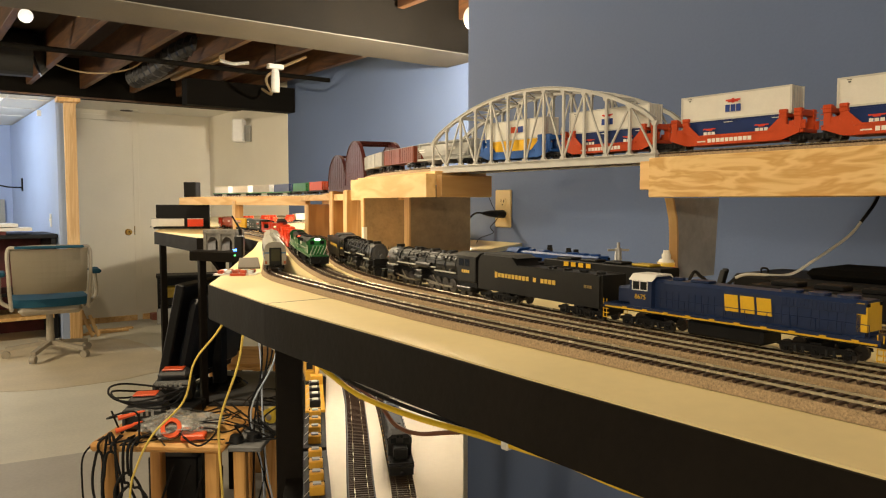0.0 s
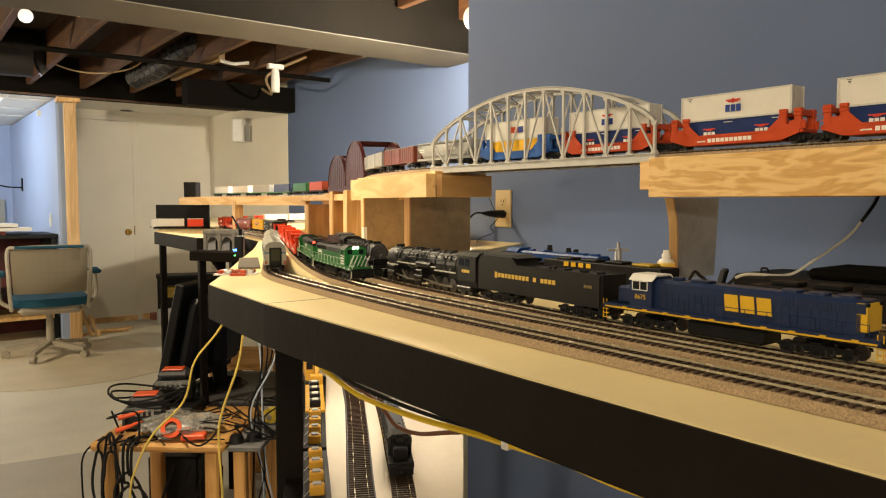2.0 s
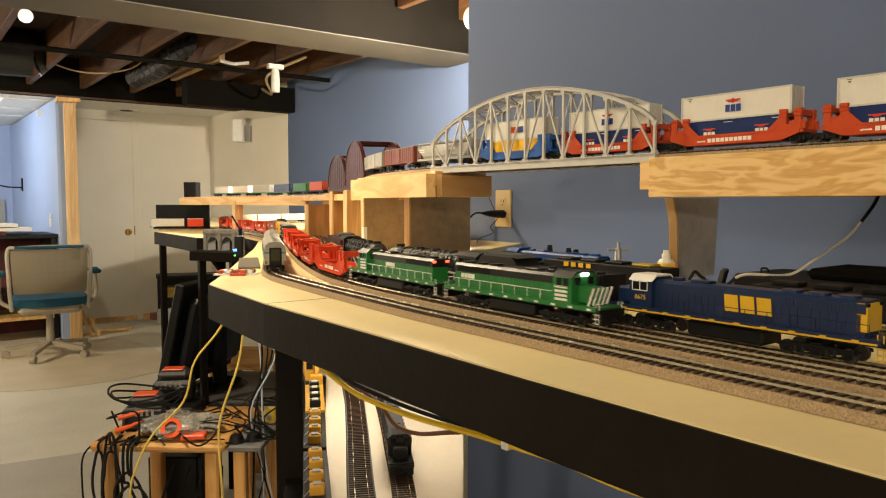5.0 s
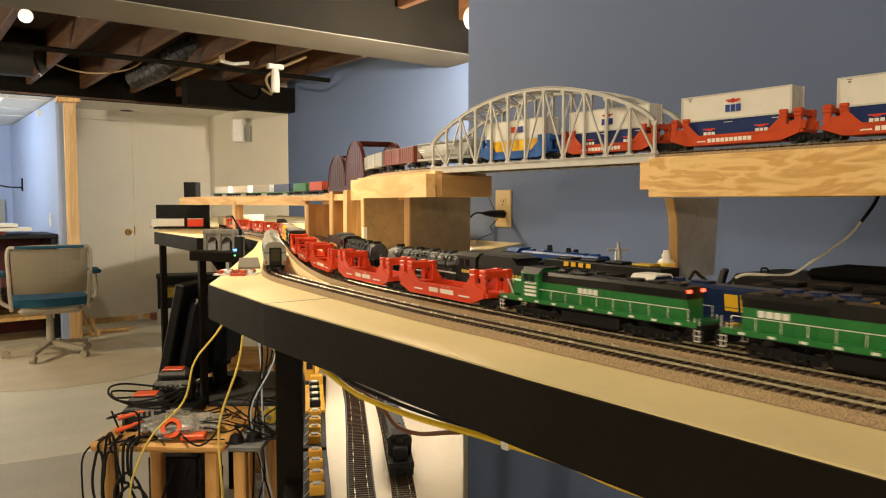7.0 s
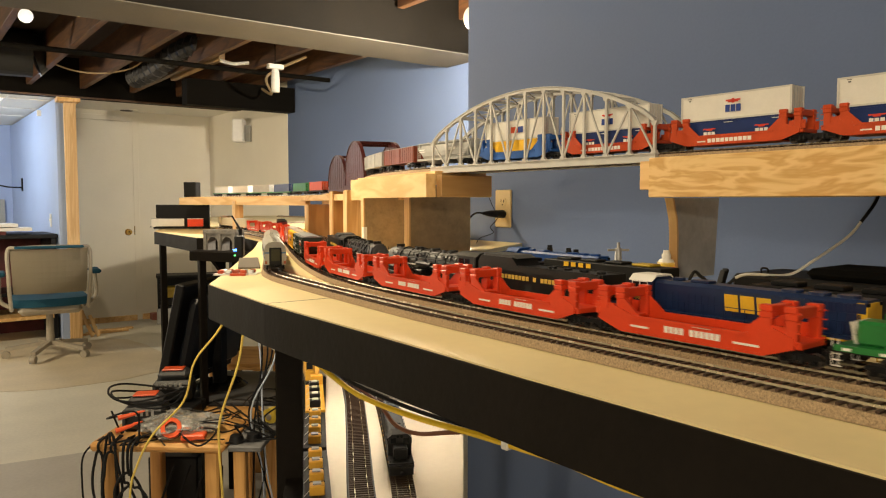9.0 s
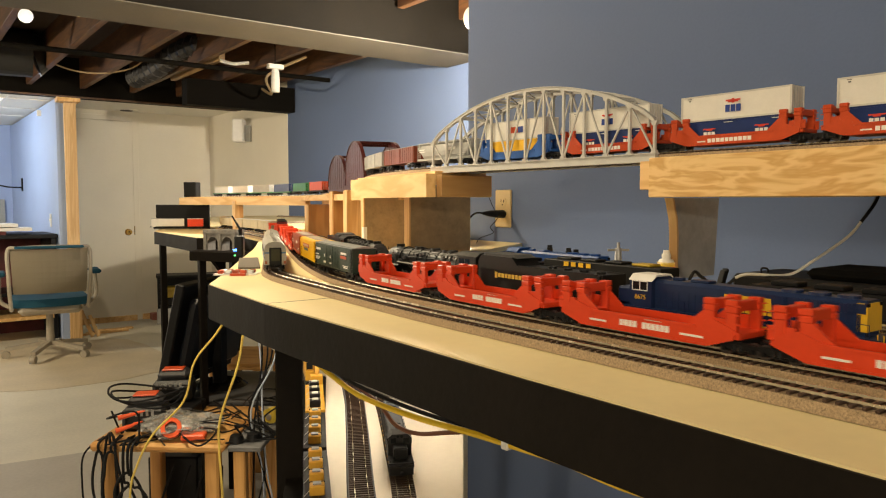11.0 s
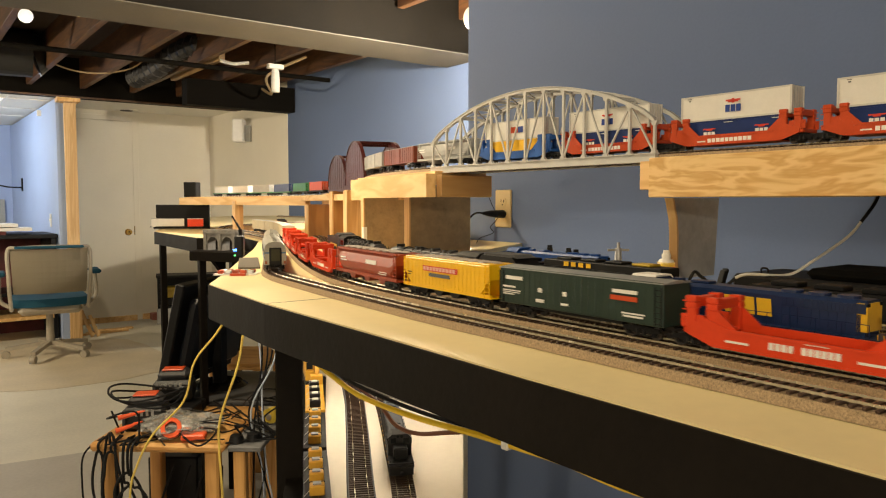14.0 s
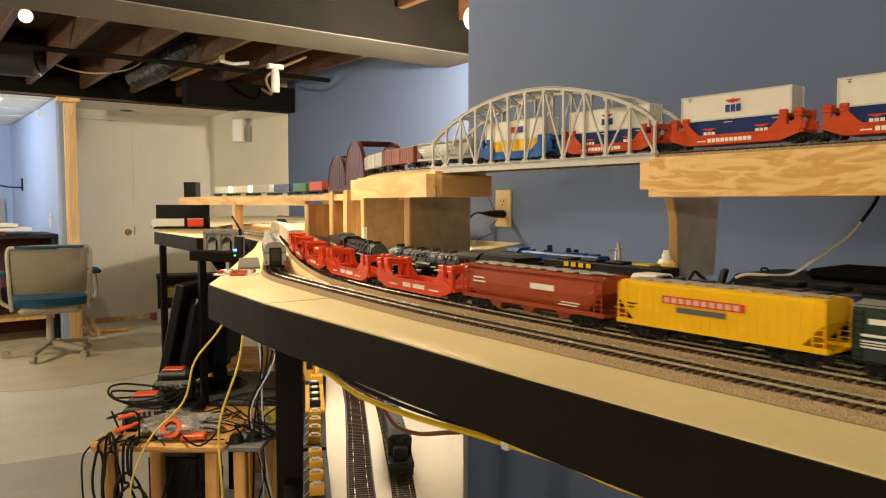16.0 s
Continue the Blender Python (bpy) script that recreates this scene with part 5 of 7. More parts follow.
track("storage track along the wall", PATH_4, ZS, 1.0, 3.6, bed=False)
track("storage track behind the engines", PATH_5, ZS, 1.0, 3.4, bed=False)
for k, y in enumerate((0.30, 0.59, 0.80)):
    t = thing("gondola_car", on_path(PATH_5, at_y(PATH_5, y), 0.06, ZS, True), "black gondola with yellow marks on the storage track", "gondola car", "cars on the storage track")
    h = 0.096
    part("body", box(bm_new(), -h, h, -0.0165, 0.0165, 0.012, 0.036 if k != 1 else 0.043, 0.001), BLACK, t)
    for q in range(4):
        part("load", box(bm_new(), -0.075 + 0.042 * q, -0.048 + 0.042 * q, -0.010, 0.010, 0.036 if k != 1 else 0.043, 0.0405 if k != 1 else 0.046, 0.001), mat("dull_yellow_load", (0.45, 0.30, 0.03), 0.5) if (k, q) == (1, 0) else BLACK, t)
    for s in (-1, 1):
        bars(t, [(-0.045 + 0.02 * q, -0.033 + 0.02 * q, 0.024, 0.033) for q in range(3)] if k != 1 else [(0.010 + 0.013 * q, 0.018 + 0.013 * q, 0.0360, 0.0415) for q in range(4)], YELLOW, s * 0.0166)
        truck(t, s * 0.07)
tw = thing("model_lamp_tower", (0.85, 0.702, T), "grey model tower with cross-shaped head", "model tower")
part("base", rod(bm_new(), (0, 0, 0), (0, 0, 0.026), 0.010, 14, 0.008), GREY_BOARD, tw)
part("shaft", rod(bm_new(), (0, 0, 0.026), (0, 0, 0.056), 0.0060, 12, 0.0045), STEEL, tw)
part("platform", rod(bm_new(), (0, 0, 0.030), (0, 0, 0.033), 0.0105, 14), GREY_BOARD, tw)
b = bar(bm_new(), (-0.013, 0.009, 0.053), (0.013, -0.009, 0.053), 0.003, 0.003)
rod(b, (0, 0, 0.054), (0, 0, 0.064), 0.0022, 8)
part("cross_head", b, STEEL, tw)
gl = thing("glue_bottle", (0.90, 0.655, T), "yellow glue bottle with white cap and red label", "bottle")
part("bottle", rod(bm_new(), (0, 0, 0), (0, 0, 0.036), 0.0130, 20, 0.0125), mat("yellow_bottle", (0.78, 0.55, 0.08), 0.4), gl)
b = rod(bm_new(), (0, 0, 0.034), (0, 0, 0.040), 0.0128, 20, 0.0095)
rod(b, (0, 0, 0.040), (0, 0, 0.048), 0.0065, 16)
rod(b, (0, 0, 0.048), (0, 0, 0.053), 0.0050, 14, 0.0045)
part("cap", b, WHITE, gl, "white cap")
part("label", rod(bm_new(), (0, 0, 0.012), (0, 0, 0.030), 0.0132, 20, 0.0130), mat("red_label", (0.70, 0.16, 0.05), 0.5), gl)
sb = thing("white_dome", (0.83, 0.868, T), "small white dome-shaped model roof", "model building")
part("body", rod(bm_new(), (0, 0, 0), (0, 0, 0.032), 0.018, 20), GREY_BOARD, sb)
part("roof", rod(bm_new(), (0, 0, 0.032), (0, 0, 0.042), 0.026, 24, 0.003), WHITE, sb)
for x, y, h in ((0.80, 0.792, 0.054), (0.805, 0.758, 0.051), (0.81, 0.748, 0.049)):
    st = thing("model_stack", (x, y, T), "black model smokestack by the storage track", "model stack", "model stacks")
    part("stack", rod(bm_new(), (0, 0, 0), (0, 0, h), 0.0052, 12, 0.0045), BLACK, st)
    part("rim", rod(bm_new(), (0, 0, h), (0, 0, h + 0.004), 0.0038, 12), BLACK, st)
bx = thing("storage_case", (0.92, 0.30, T), "long black plastic case lying by the wall", "case")
part("case", box(bm_new(), -0.05, 0.07, -0.35, 0.232, 0, 0.031, 0.004), BLACK, bx)
part("bag", box(bm_new(), -0.045, 0.06, -0.35, 0.14, 0.031, 0.044, 0.006), mat("black_fabric", (0.004, 0.0038, 0.0038), 0.95, spec=0.1, vary=0.4, scale=50, bump=0.5), bx)
part("carry_loop", tube(bm_new(), [(-0.03, 0.195, 0.030), (-0.03, 0.195, 0.038), (-0.03, 0.203, 0.038), (-0.03, 0.203, 0.030)], 0.0013), BLACK, bx)
bk = thing("black_box", (1.17, 1.60, T), "small black box on the table by the board upright", "box")
part("box", box(bm_new(), -0.032, 0.032, -0.03, 0.03, 0, 0.042, 0.003), BLACK, bk)
gb = thing("grey_stone_wall", (1.10, 1.80, T, 0, 0, -30), "grey plastic stone wall section leaning in the corner", "model wall")
for k in range(6):
    part("course", box(bm_new(), -0.045, 0.045, -0.006 + 0.001 * (k % 2), 0.006, 0.0095 * k, 0.0095 * k + 0.0088, 0.0008), STONE, gb)
tb = thing("marker_tube", (1.437, 1.798, T), "slim white and blue tube standing in the corner", "tube")
for k, m in enumerate((WHITE, PRINT_BLUE, WHITE, BLACK, WHITE)):
    part("band", rod(bm_new(), (0, 0, 0.03 * k), (0, 0, 0.03 * k + 0.0285), 0.0065, 10), m, tb)
part("tip", box(bm_new(), -0.012, 0.0, -0.012, 0, 0, 0.03), PRINT_RED, tb)


def cable(name, points, r, material, label, category="cable", seg=6):
    return tagged(part(name, tube(bm_new(), points, r, seg), material), label, category)


# outlet, plug and cords on the wall
outl = thing("wall_outlet", (1.525, 1.7085, 1.197), "ivory wall outlet plate with a plug in it", "outlet")
IVORY = mat("ivory_plate", (0.55, 0.44, 0.24), 0.4, vary=0.05)
part("plate", box(bm_new(), -0.006, 0.0, -0.037, 0.037, -0.058, 0.058, 0.003), IVORY, outl)
for z in (-0.02, 0.02):
    s = part("socket", rod(bm_new(), (-0.0075, 0, z), (-0.005, 0, z), 0.0165, 20), IVORY, outl)
    b = bm_new()
    for y in (-0.006, 0.006):
        box(b, -0.0080, -0.0070, y - 0.0012, y + 0.0012, z - 0.001, z + 0.008)
    rod(b, (-0.0080, 0, z - 0.008), (-0.0070, 0, z - 0.008), 0.0025, 8)
    part("slot", b, BLACK, s)
pl = thing("power_plug", (1.512, 1.700, 1.180), "black power plug pushed into the outlet", "plug")
b = rod(bm_new(), (0, 0, 0), (-0.06, -0.012, 0.002), 0.013, 12, 0.010)
rod(b, (-0.06, -0.012, 0.002), (-0.098, -0.02, 0.004), 0.010, 10, 0.004)
part("body", b, BLACK, pl)
part("cord", tube(bm_new(), [(-0.096, -0.02, 0.004), (-0.13, -0.024, 0.004), (-0.163, -0.023, -0.019), (-0.187, -0.008, -0.049), (-0.192, -0.008, -0.084)], 0.0028), BLACK, pl)
cable("thin_wire", [(1.44, 1.70, 1.262), (1.452, 1.682, 1.21), (1.455, 1.66, 1.171), (1.437, 1.671, 1.143), (1.445, 1.668, 1.125), (1.411, 1.687, 1.11), (1.401, 1.693, T)], 0.0011, BLACK, "thin black wire hanging by the outlet")
cable("white_cable", [(0.845, 0.512, 1.122), (0.857, 0.501, 1.127), (0.897, 0.472, 1.126), (0.923, 0.453, 1.144), (0.957, 0.429, 1.173), (0.972, 0.420, 1.192)], 0.0019, mat("white_cable_sheath", (0.55, 0.54, 0.50), 0.4), "white cable rising from the case to the shelf")
cable("black_cable", [(0.972, 0.420, 1.192), (0.985, 0.412, 1.212), (0.99, 0.408, 1.226)], 0.0022, BLACK, "black end of the cable going up")
cable("black_cable", [(1.0, 0.40, 1.226), (1.01, 0.38, 1.19), (1.01, 0.36, 1.13), (1.0, 0.35, T)], 0.0022, BLACK, "black cable hanging under the shelf")
cable("black_loop_cable", [(0.818, 0.570, T), (0.825, 0.562, 1.121), (0.830, 0.559, 1.127), (0.836, 0.555, 1.121), (0.845, 0.545, 1.112), (0.845, 0.525, 1.112), (0.845, 0.512, 1.122)], 0.0022, BLACK, "black cable loop lying on the table")
cl = thing("spring_clamp", (0.865, 0.55, T, 0, 25, 0), "small black spring clamp standing on the table", "clamp")
part("jaw", box(bm_new(), -0.003, 0.003, -0.004, 0.004, 0, 0.036, 0.001), BLACK, cl)
part("handle", box(bm_new(), 0.001, 0.006, -0.004, 0.004, 0.012, 0.040, 0.001), BLACK, cl)

# ---- lower deck under the table ----
LD = 0.85
deck = thing("lower_deck", (0, 0, 0), "white painted lower deck with tracks", "deck")
part("deck_top", prism(bm_new(), [(0.395, 0.79), (0.44, 0.865), (0.50, 0.96), (0.548, 1.045), (0.60, 1.14), (0.74, 1.40), (0.80, 1.85), (1.5, 1.85), (1.35, 1.70), (0.711, 0.891), (0.556, 0.696), (0.47, 0.60), (0.40, 0.62)], LD - 0.02, LD, "z"), LOW_DECK, deck)
part("side_board", prism(bm_new(), [(0.33, 0.75), (0.44, 0.95), (0.62, 1.30), (0.72, 1.6), (0.80, 1.80), (0.74, 1.40), (0.60, 1.14), (0.548, 1.045), (0.44, 0.865), (0.395, 0.79)], LD - 0.03, LD - 0.010, "z"), FASCIA, deck)
for x, y in ((0.46, 0.74), (0.86, 1.75), (1.3, 1.75)):
    part("post", box(bm_new(), x, x + 0.04, y, y + 0.04, 0, LD - 0.02), FASCIA, deck)
PATH_A = arc_table([(0.40, 0.66), (0.457, 0.775), (0.592, 1.017), (0.692, 1.203), (0.76, 1.36), (0.85, 1.7)])
PATH_B = arc_table([(0.46, 0.68), (0.512, 0.765), (0.575, 0.878), (0.640, 0.995), (0.72, 1.15), (0.83, 1.40), (0.92, 1.7)])
PATH_C = arc_table([(0.36, 0.70), (0.42, 0.825), (0.50, 0.985), (0.575, 1.13), (0.665, 1.32), (0.75, 1.55), (0.80, 1.75)])
GREY_BED = mat("grey_roadbed", (0.11, 0.11, 0.115), 0.8, vary=0.2, scale=100)
track("lower deck track on grey roadbed", PATH_A, LD + 0.009, 0.02, 1.1, bed_material=GREY_BED)
track("lower deck track without roadbed", PATH_B, LD + 0.006, 0.02, 1.05, bed=False)
track("lower deck edge track", PATH_C, LD + 0.005, 0.02, 1.15, bed=False)
s = at_y(PATH_B, 0.885)
low = diesel(on_path(PATH_B, s, 0.07, LD + 0.006), "black diesel locomotive on the lower deck", BLACK_LOCO, mat("dull_grey_roof", (0.075, 0.078, 0.082), 0.55), BLACK_LOCO, BLACK_LOCO, length=0.24)
FLAT_YELLOW = mat("flat_car_yellow", (0.62, 0.33, 0.04), 0.5, vary=0.12, scale=60)
for k in range(3):
    s = at_y(PATH_C, 0.83) + 0.19 * k
    p = on_path(PATH_C, s, 0.06, LD + 0.005)
    t = thing("flat_car", p, "black flat car loaded with small orange crates" if k < 2 else "yellow flat car carrying dark boxes", "flat car", "lower deck flat cars")
    part("deck", box(bm_new(), -0.088, 0.088, -0.0165, 0.0165, 0.011, 0.016, 0.0006), BLACK if k < 2 else FLAT_YELLOW, t)
    for j in range(4):
        x = -0.070 + 0.042 * j
        c = part("crate", box(bm_new(), x, x + 0.017, -0.009, 0.009, 0.016, 0.028, 0.0012), FLAT_YELLOW if k < 2 else BLACK, t)
        part("crate_top", box(bm_new(), x + 0.004, x + 0.013, -0.005, 0.005, 0.028, 0.0300, 0.0005), GREY_CAR if k < 2 else CONT_WHITE, c)
        part("crate_strap", box(bm_new(), x + 0.001, x + 0.003, -0.0094, 0.0094, 0.0165, 0.0284), BLACK if k < 2 else STEEL, c)
        part("tie_down", rod(bm_new(), (x + 0.008, -0.009, 0.020), (x + 0.016, -0.0155, 0.016), 0.0004, 5), STEEL, c)
    for x in (-0.065, 0.065):
        truck(t, x)
s = at_y(PATH_C, 0.83) + 0.19 * 3 - 0.03
ld = thing("model_loader", on_path(PATH_C, s, 0.06, LD + 0.005), "yellow model excavator standing on the lower deck track", "model excavator")
part("chassis", box(bm_new(), -0.050, 0.045, -0.014, 0.014, 0.0, 0.014, 0.003), BLACK, ld)
part("house", prism(bm_new(), [(-0.045, 0.014), (0.030, 0.014), (0.030, 0.032), (0.012, 0.040), (-0.045, 0.036)], -0.0135, 0.0135), FLAT_YELLOW, ld)
part("cab", box(bm_new(), 0.006, 0.030, -0.013, 0.002, 0.032, 0.052, 0.002), FLAT_YELLOW, ld)
part("cab_window", box(bm_new(), 0.0302, 0.0308, -0.0115, 0.0005, 0.036, 0.049), GLASS, ld)
part("boom", bar(bar(bm_new(), (0.024, 0.006, 0.030), (0.052, 0.006, 0.058), 0.007, 0.007), (0.052, 0.006, 0.058), (0.066, 0.006, 0.030), 0.006, 0.006), FLAT_YELLOW, ld)
part("bucket", prism(bm_new(), [(0.058, 0.014), (0.074, 0.014), (0.074, 0.032), (0.064, 0.034)], -0.006, 0.016), FLAT_YELLOW, ld)
part("exhaust", rod(bm_new(), (-0.025, -0.006, 0.037), (-0.025, -0.006, 0.046), 0.002, 8), BLACK, ld)
YC = mat("yellow_cable_sheath", (0.72, 0.48, 0.02), 0.4, vary=0.08)
cable("yellow_cable", [(0.4, 0.82, 1.034), (0.4, 0.76, 1.021), (0.4, 0.701, 1.01), (0.4, 0.654, 1.007), (0.4, 0.571, 1.009), (0.4, 0.493, 1.015), (0.4, 0.441, 1.018), (0.4, 0.378, 1.021), (0.4, 0.31, 1.02), (0.4, 0.2, 1.034)], 0.0030, YC, "yellow cable slung under the table edge")
cable("brown_cable", [(0.43, 0.76, 1.01), (0.43, 0.727, 1.0), (0.43, 0.688, 0.991), (0.43, 0.656, 0.976), (0.43, 0.614, 0.977), (0.43, 0.556, 0.993), (0.43, 0.505, 1.005), (0.43, 0.40, 1.01), (0.42, 0.30, 1.012), (0.41, 0.2, 1.02)], 0.0024, mat("brown_sheath", (0.16, 0.06, 0.03), 0.5), "brown cable sagging under the table")
cable("grey_cable", [(0.41, 0.80, 1.034), (0.41, 0.745, 1.022), (0.41, 0.682, 1.018), (0.41, 0.605, 1.017), (0.41, 0.53, 1.019), (0.41, 0.467, 1.022), (0.41, 0.40, 1.03)], 0.003, mat("pale_grey_sheath", (0.42, 0.40, 0.37), 0.5), "pale grey cable under the table edge")
cable("red_cable", [(0.425, 0.72, 1.03), (0.425, 0.64, 1.018), (0.425, 0.56, 1.02), (0.425, 0.48, 1.03)], 0.0018, PRINT_RED, "thin red wire under the table edge")
cable("black_cable", [(0.405, 0.82, 1.034), (0.405, 0.70, 1.016), (0.405, 0.56, 1.014), (0.405, 0.44, 1.024), (0.405, 0.36, 1.034)], 0.0022, BLACK, "black cable under the table edge")
part_tie = thing("cable_tie", (0.4, 0.443, 1.018), "white cable tie round the yellow cable", "cable tie")
part("band", box(bm_new(), -0.004, 0.004, -0.004, 0.004, -0.0045, 0.0045, 0.001), WHITE, part_tie)


# ---- side tables with clutter ----
HONEY = wood("honey_wood", (0.62, 0.34, 0.11), (0.48, 0.23, 0.06), 0, 14, 0.12)
HONEY_V = wood("honey_wood_leg", (0.62, 0.34, 0.11), (0.48, 0.23, 0.06), 2, 14, 0.12)


def side_table(place, label, w=0.41, d=0.42):
    t = thing("side_table", place, label, "side table", "side tables")
    part("tabletop", box(bm_new(), 0, w, 0, d, 0.472, 0.50, 0.010), HONEY, t)
    for x in (0.025, w - 0.067):
        for y in (0.02, d - 0.062):
            part("leg", box(bm_new(), x, x + 0.042, y, y + 0.042, 0, 0.472, 0.006), HONEY_V, t)
    return t


ST = Matrix.Translation((0.446, 2.352, 0)) @ pose(0, 0, 0, 0, 0, -39)
side_table(ST, "honey coloured wooden side table heaped with cables")
side_table(Matrix.Translation((0.985, 3.29, 0)) @ pose(0, 0, 0, 0, 0, -39), "honey coloured wooden side table behind the monitor")
bl = thing("black_stand", ST @ pose(0.10, 0.47, 0), "low black stand behind the side table", "stand")
part("top_board", box(bm_new(), 0, 0.47, 0, 0.48, 0.484, 0.499, 0.002), mat("grey_top_board", (0.07, 0.07, 0.075), 0.5), bl, "dark grey top board")
for x in (0.02, 0.42):
    for y in (0.02, 0.43):
        part("leg", box(bm_new(), x, x + 0.03, y, y + 0.03, 0, 0.484, 0.002), FASCIA, bl)
rs = thing("wooden_stool", ST @ pose(0.425, -0.01, 0), "narrow wooden stool topped with grey papers", "stool")
part("top", box(bm_new(), 0, 0.10, 0, 0.30, 0.482, 0.498, 0.003), mat("grey_papers", (0.14, 0.14, 0.145), 0.6, vary=0.3, scale=30), rs, "grey papers over the stool top")
for x, y in ((0.012, 0.01), (0.050, 0.22)):
    part("leg", box(bm_new(), x, x + 0.036, y, y + 0.036, 0, 0.482, 0.004), HONEY_V, rs)
mon = thing("computer_monitor", Matrix.Translation((0.872, 2.745, 0.292)) @ pose(0, 0, 0, 0, 0, 44) @ Matrix.Scale(1.29, 4), "black flat computer monitor leaning on its stand", "monitor")
M = pose(0, 0, 0.335, 13, 0, 0)
b = box(bm_new(), -0.10, 0.33, -0.014, 0.014, -0.16, 0.16, 0.004, M)
part("bezel", b, BLACK, mon)
b = box(bm_new(), -0.06, 0.29, -0.050, -0.012, -0.12, 0.12, 0.012, M)
part("back_cover", b, mat("navy_black_plastic", (0.010, 0.012, 0.018), 0.4), mon)
part("screen", box(bm_new(), -0.08, 0.31, 0.0142, 0.0150, -0.14, 0.14, 0, M), GLASS, mon)
part("neck", box(bm_new(), 0.085, 0.135, -0.06, -0.03, 0.165, 0.34, 0.006), BLACK, mon)
part("foot", rod(bm_new(), (0.115, -0.04, 0.1605), (0.115, -0.04, 0.172), 0.085, 28, 0.070), mat("gloss_black", (0.012, 0.012, 0.014), 0.15), mon)
part("vent_slot", box(bm_new(), 0.0, 0.14, -0.054, -0.048, 0.085, 0.105, 0.003, M), mat("grey_gloss", (0.12, 0.12, 0.12), 0.2), mon)

CH = mat("charger_black", (0.016, 0.016, 0.017), 0.45)
RED_P = mat("red_plastic", (0.75, 0.10, 0.03), 0.35)
for x, y, z in ((0.055, 0.10, 0.5), (0.065, 0.30, 0.535)):
    c = thing("battery_charger", ST @ pose(x, y, z, 0, 0, 12), "black tool battery charger with red top panel", "charger", "battery chargers")
    part("body", box(bm_new(), 0, 0.13, 0, 0.10, 0, 0.075, 0.012), CH, c)
    part("battery", box(bm_new(), 0.015, 0.12, 0.012, 0.088, 0.075, 0.108, 0.014), mat("battery_grey", (0.05, 0.05, 0.055), 0.5), c)
    part("red_panel", box(bm_new(), 0.03, 0.10, 0.02, 0.075, 0.107, 0.112, 0.002), RED_P, c)
    for k in range(5):
        part("vent", box(bm_new(), 0.025 + 0.016 * k, 0.033 + 0.016 * k, -0.0015, 0.002, 0.05, 0.068), GREY_CAR, c)
c = thing("storage_bin", ST @ pose(0.05, 0.26, 0.5), "black plastic bin on the side table", "bin")
part("bin", box(bm_new(), 0, 0.17, 0, 0.13, 0, 0.035, 0.004), BLACK, c)
tp = thing("tape_dispenser", ST @ pose(0.245, 0.02, 0.502, 0, 0, 10), "orange red tape dispenser lying on a plastic bag", "tape dispenser")
b = bm_new()
rings = [[b.verts.new((r * math.cos(q), r * math.sin(q), z)) for q in [2 * math.pi * k / 28 for k in range(28)]] for r, z in ((0.018, 0), (0.030, 0), (0.030, 0.018), (0.018, 0.018))]
for r0, r1 in zip(rings, rings[1:] + rings[:1]):
    for k in range(28):
        b.faces.new((r0[k], r0[(k + 1) % 28], r1[(k + 1) % 28], r1[k]))
bmesh.ops.recalc_face_normals(b, faces=b.faces)
bmesh.ops.transform(b, matrix=pose(0, 0.015, 0.034, 62, 0, 0), verts=b.verts)
part("reel", b, RED_P, tp)
part("blade_arm", box(bm_new(), 0.03, 0.10, -0.02, 0.03, 0.004, 0.022, 0.004), RED_P, tp)
bag = thing("plastic_bag", ST @ pose(0.24, 0.10, 0.50), "crumpled clear plastic bag under the tape", "bag")
b = bm_new()
bmesh.ops.create_icosphere(b, subdivisions=3, radius=1)
for v in b.verts:
    n = noise.noise(v.co * 2.5) * 0.35 + noise.noise(v.co * 7) * 0.18
    v.co = Vector((v.co.x * 0.12 * (1 + n), v.co.y * 0.09 * (1 + n), max(0.0, 0.03 + v.co.z * 0.03 * (1 + 2 * n))))
bagm = bpy.data.materials.new("clear_bag_film")
bagm.use_nodes = True
pb = bagm.node_tree.nodes["Principled BSDF"]
pb.inputs["Base Color"].default_value, pb.inputs["Roughness"].default_value, pb.inputs["Transmission Weight"].default_value = (0.8, 0.8, 0.78, 1), 0.18, 0.75
part("film", b, bagm, bag)
for k, (x, y, r) in enumerate(((0.13, 0.02, 0), (0.145, -0.03, 18))):
    a = thing("alligator_clip", ST @ pose(x, y, 0.575 - 0.02 * k, 0, 0, 20 + r), "red insulated clip on a test lead", "clip", "test clips")
    part("sleeve", rod(bm_new(), (-0.04, 0, 0), (0.01, 0, 0.010), 0.008, 8, 0.005), RED_P, a)
    part("jaw", rod(bm_new(), (0.01, 0, 0.012), (0.035, 0, 0.016), 0.005, 8, 0.002), RED_P, a)
knob = thing("wire_reel", ST @ pose(0.49, 0.22, 0.5245), "small yellow wire reel with silver hub", "reel")
part("reel", rod(bm_new(), (0, -0.015, 0), (0.01, 0.015, 0.0), 0.026, 18), mat("dull_yellow", (0.50, 0.36, 0.05), 0.5), knob)
part("hub", rod(bm_new(), (-0.001, -0.017, 0), (0, -0.014, 0), 0.01, 12), STEEL, knob)
for x, y in ((0.44, 0.03), (0.485, 0.05)):
    a = thing("chrome_cup", ST @ pose(x, y, 0.50), "small round chrome and black puck", "puck")
    part("puck", rod(bm_new(), (0, 0, 0), (0, 0, 0.02), 0.024, 20, 0.018), STEEL if x < 0.42 else BLACK, a)
ub = thing("black_speaker_box", (0.83, 2.72, 0, 0, 0, -37), "black box standing on the floor under the table", "box")
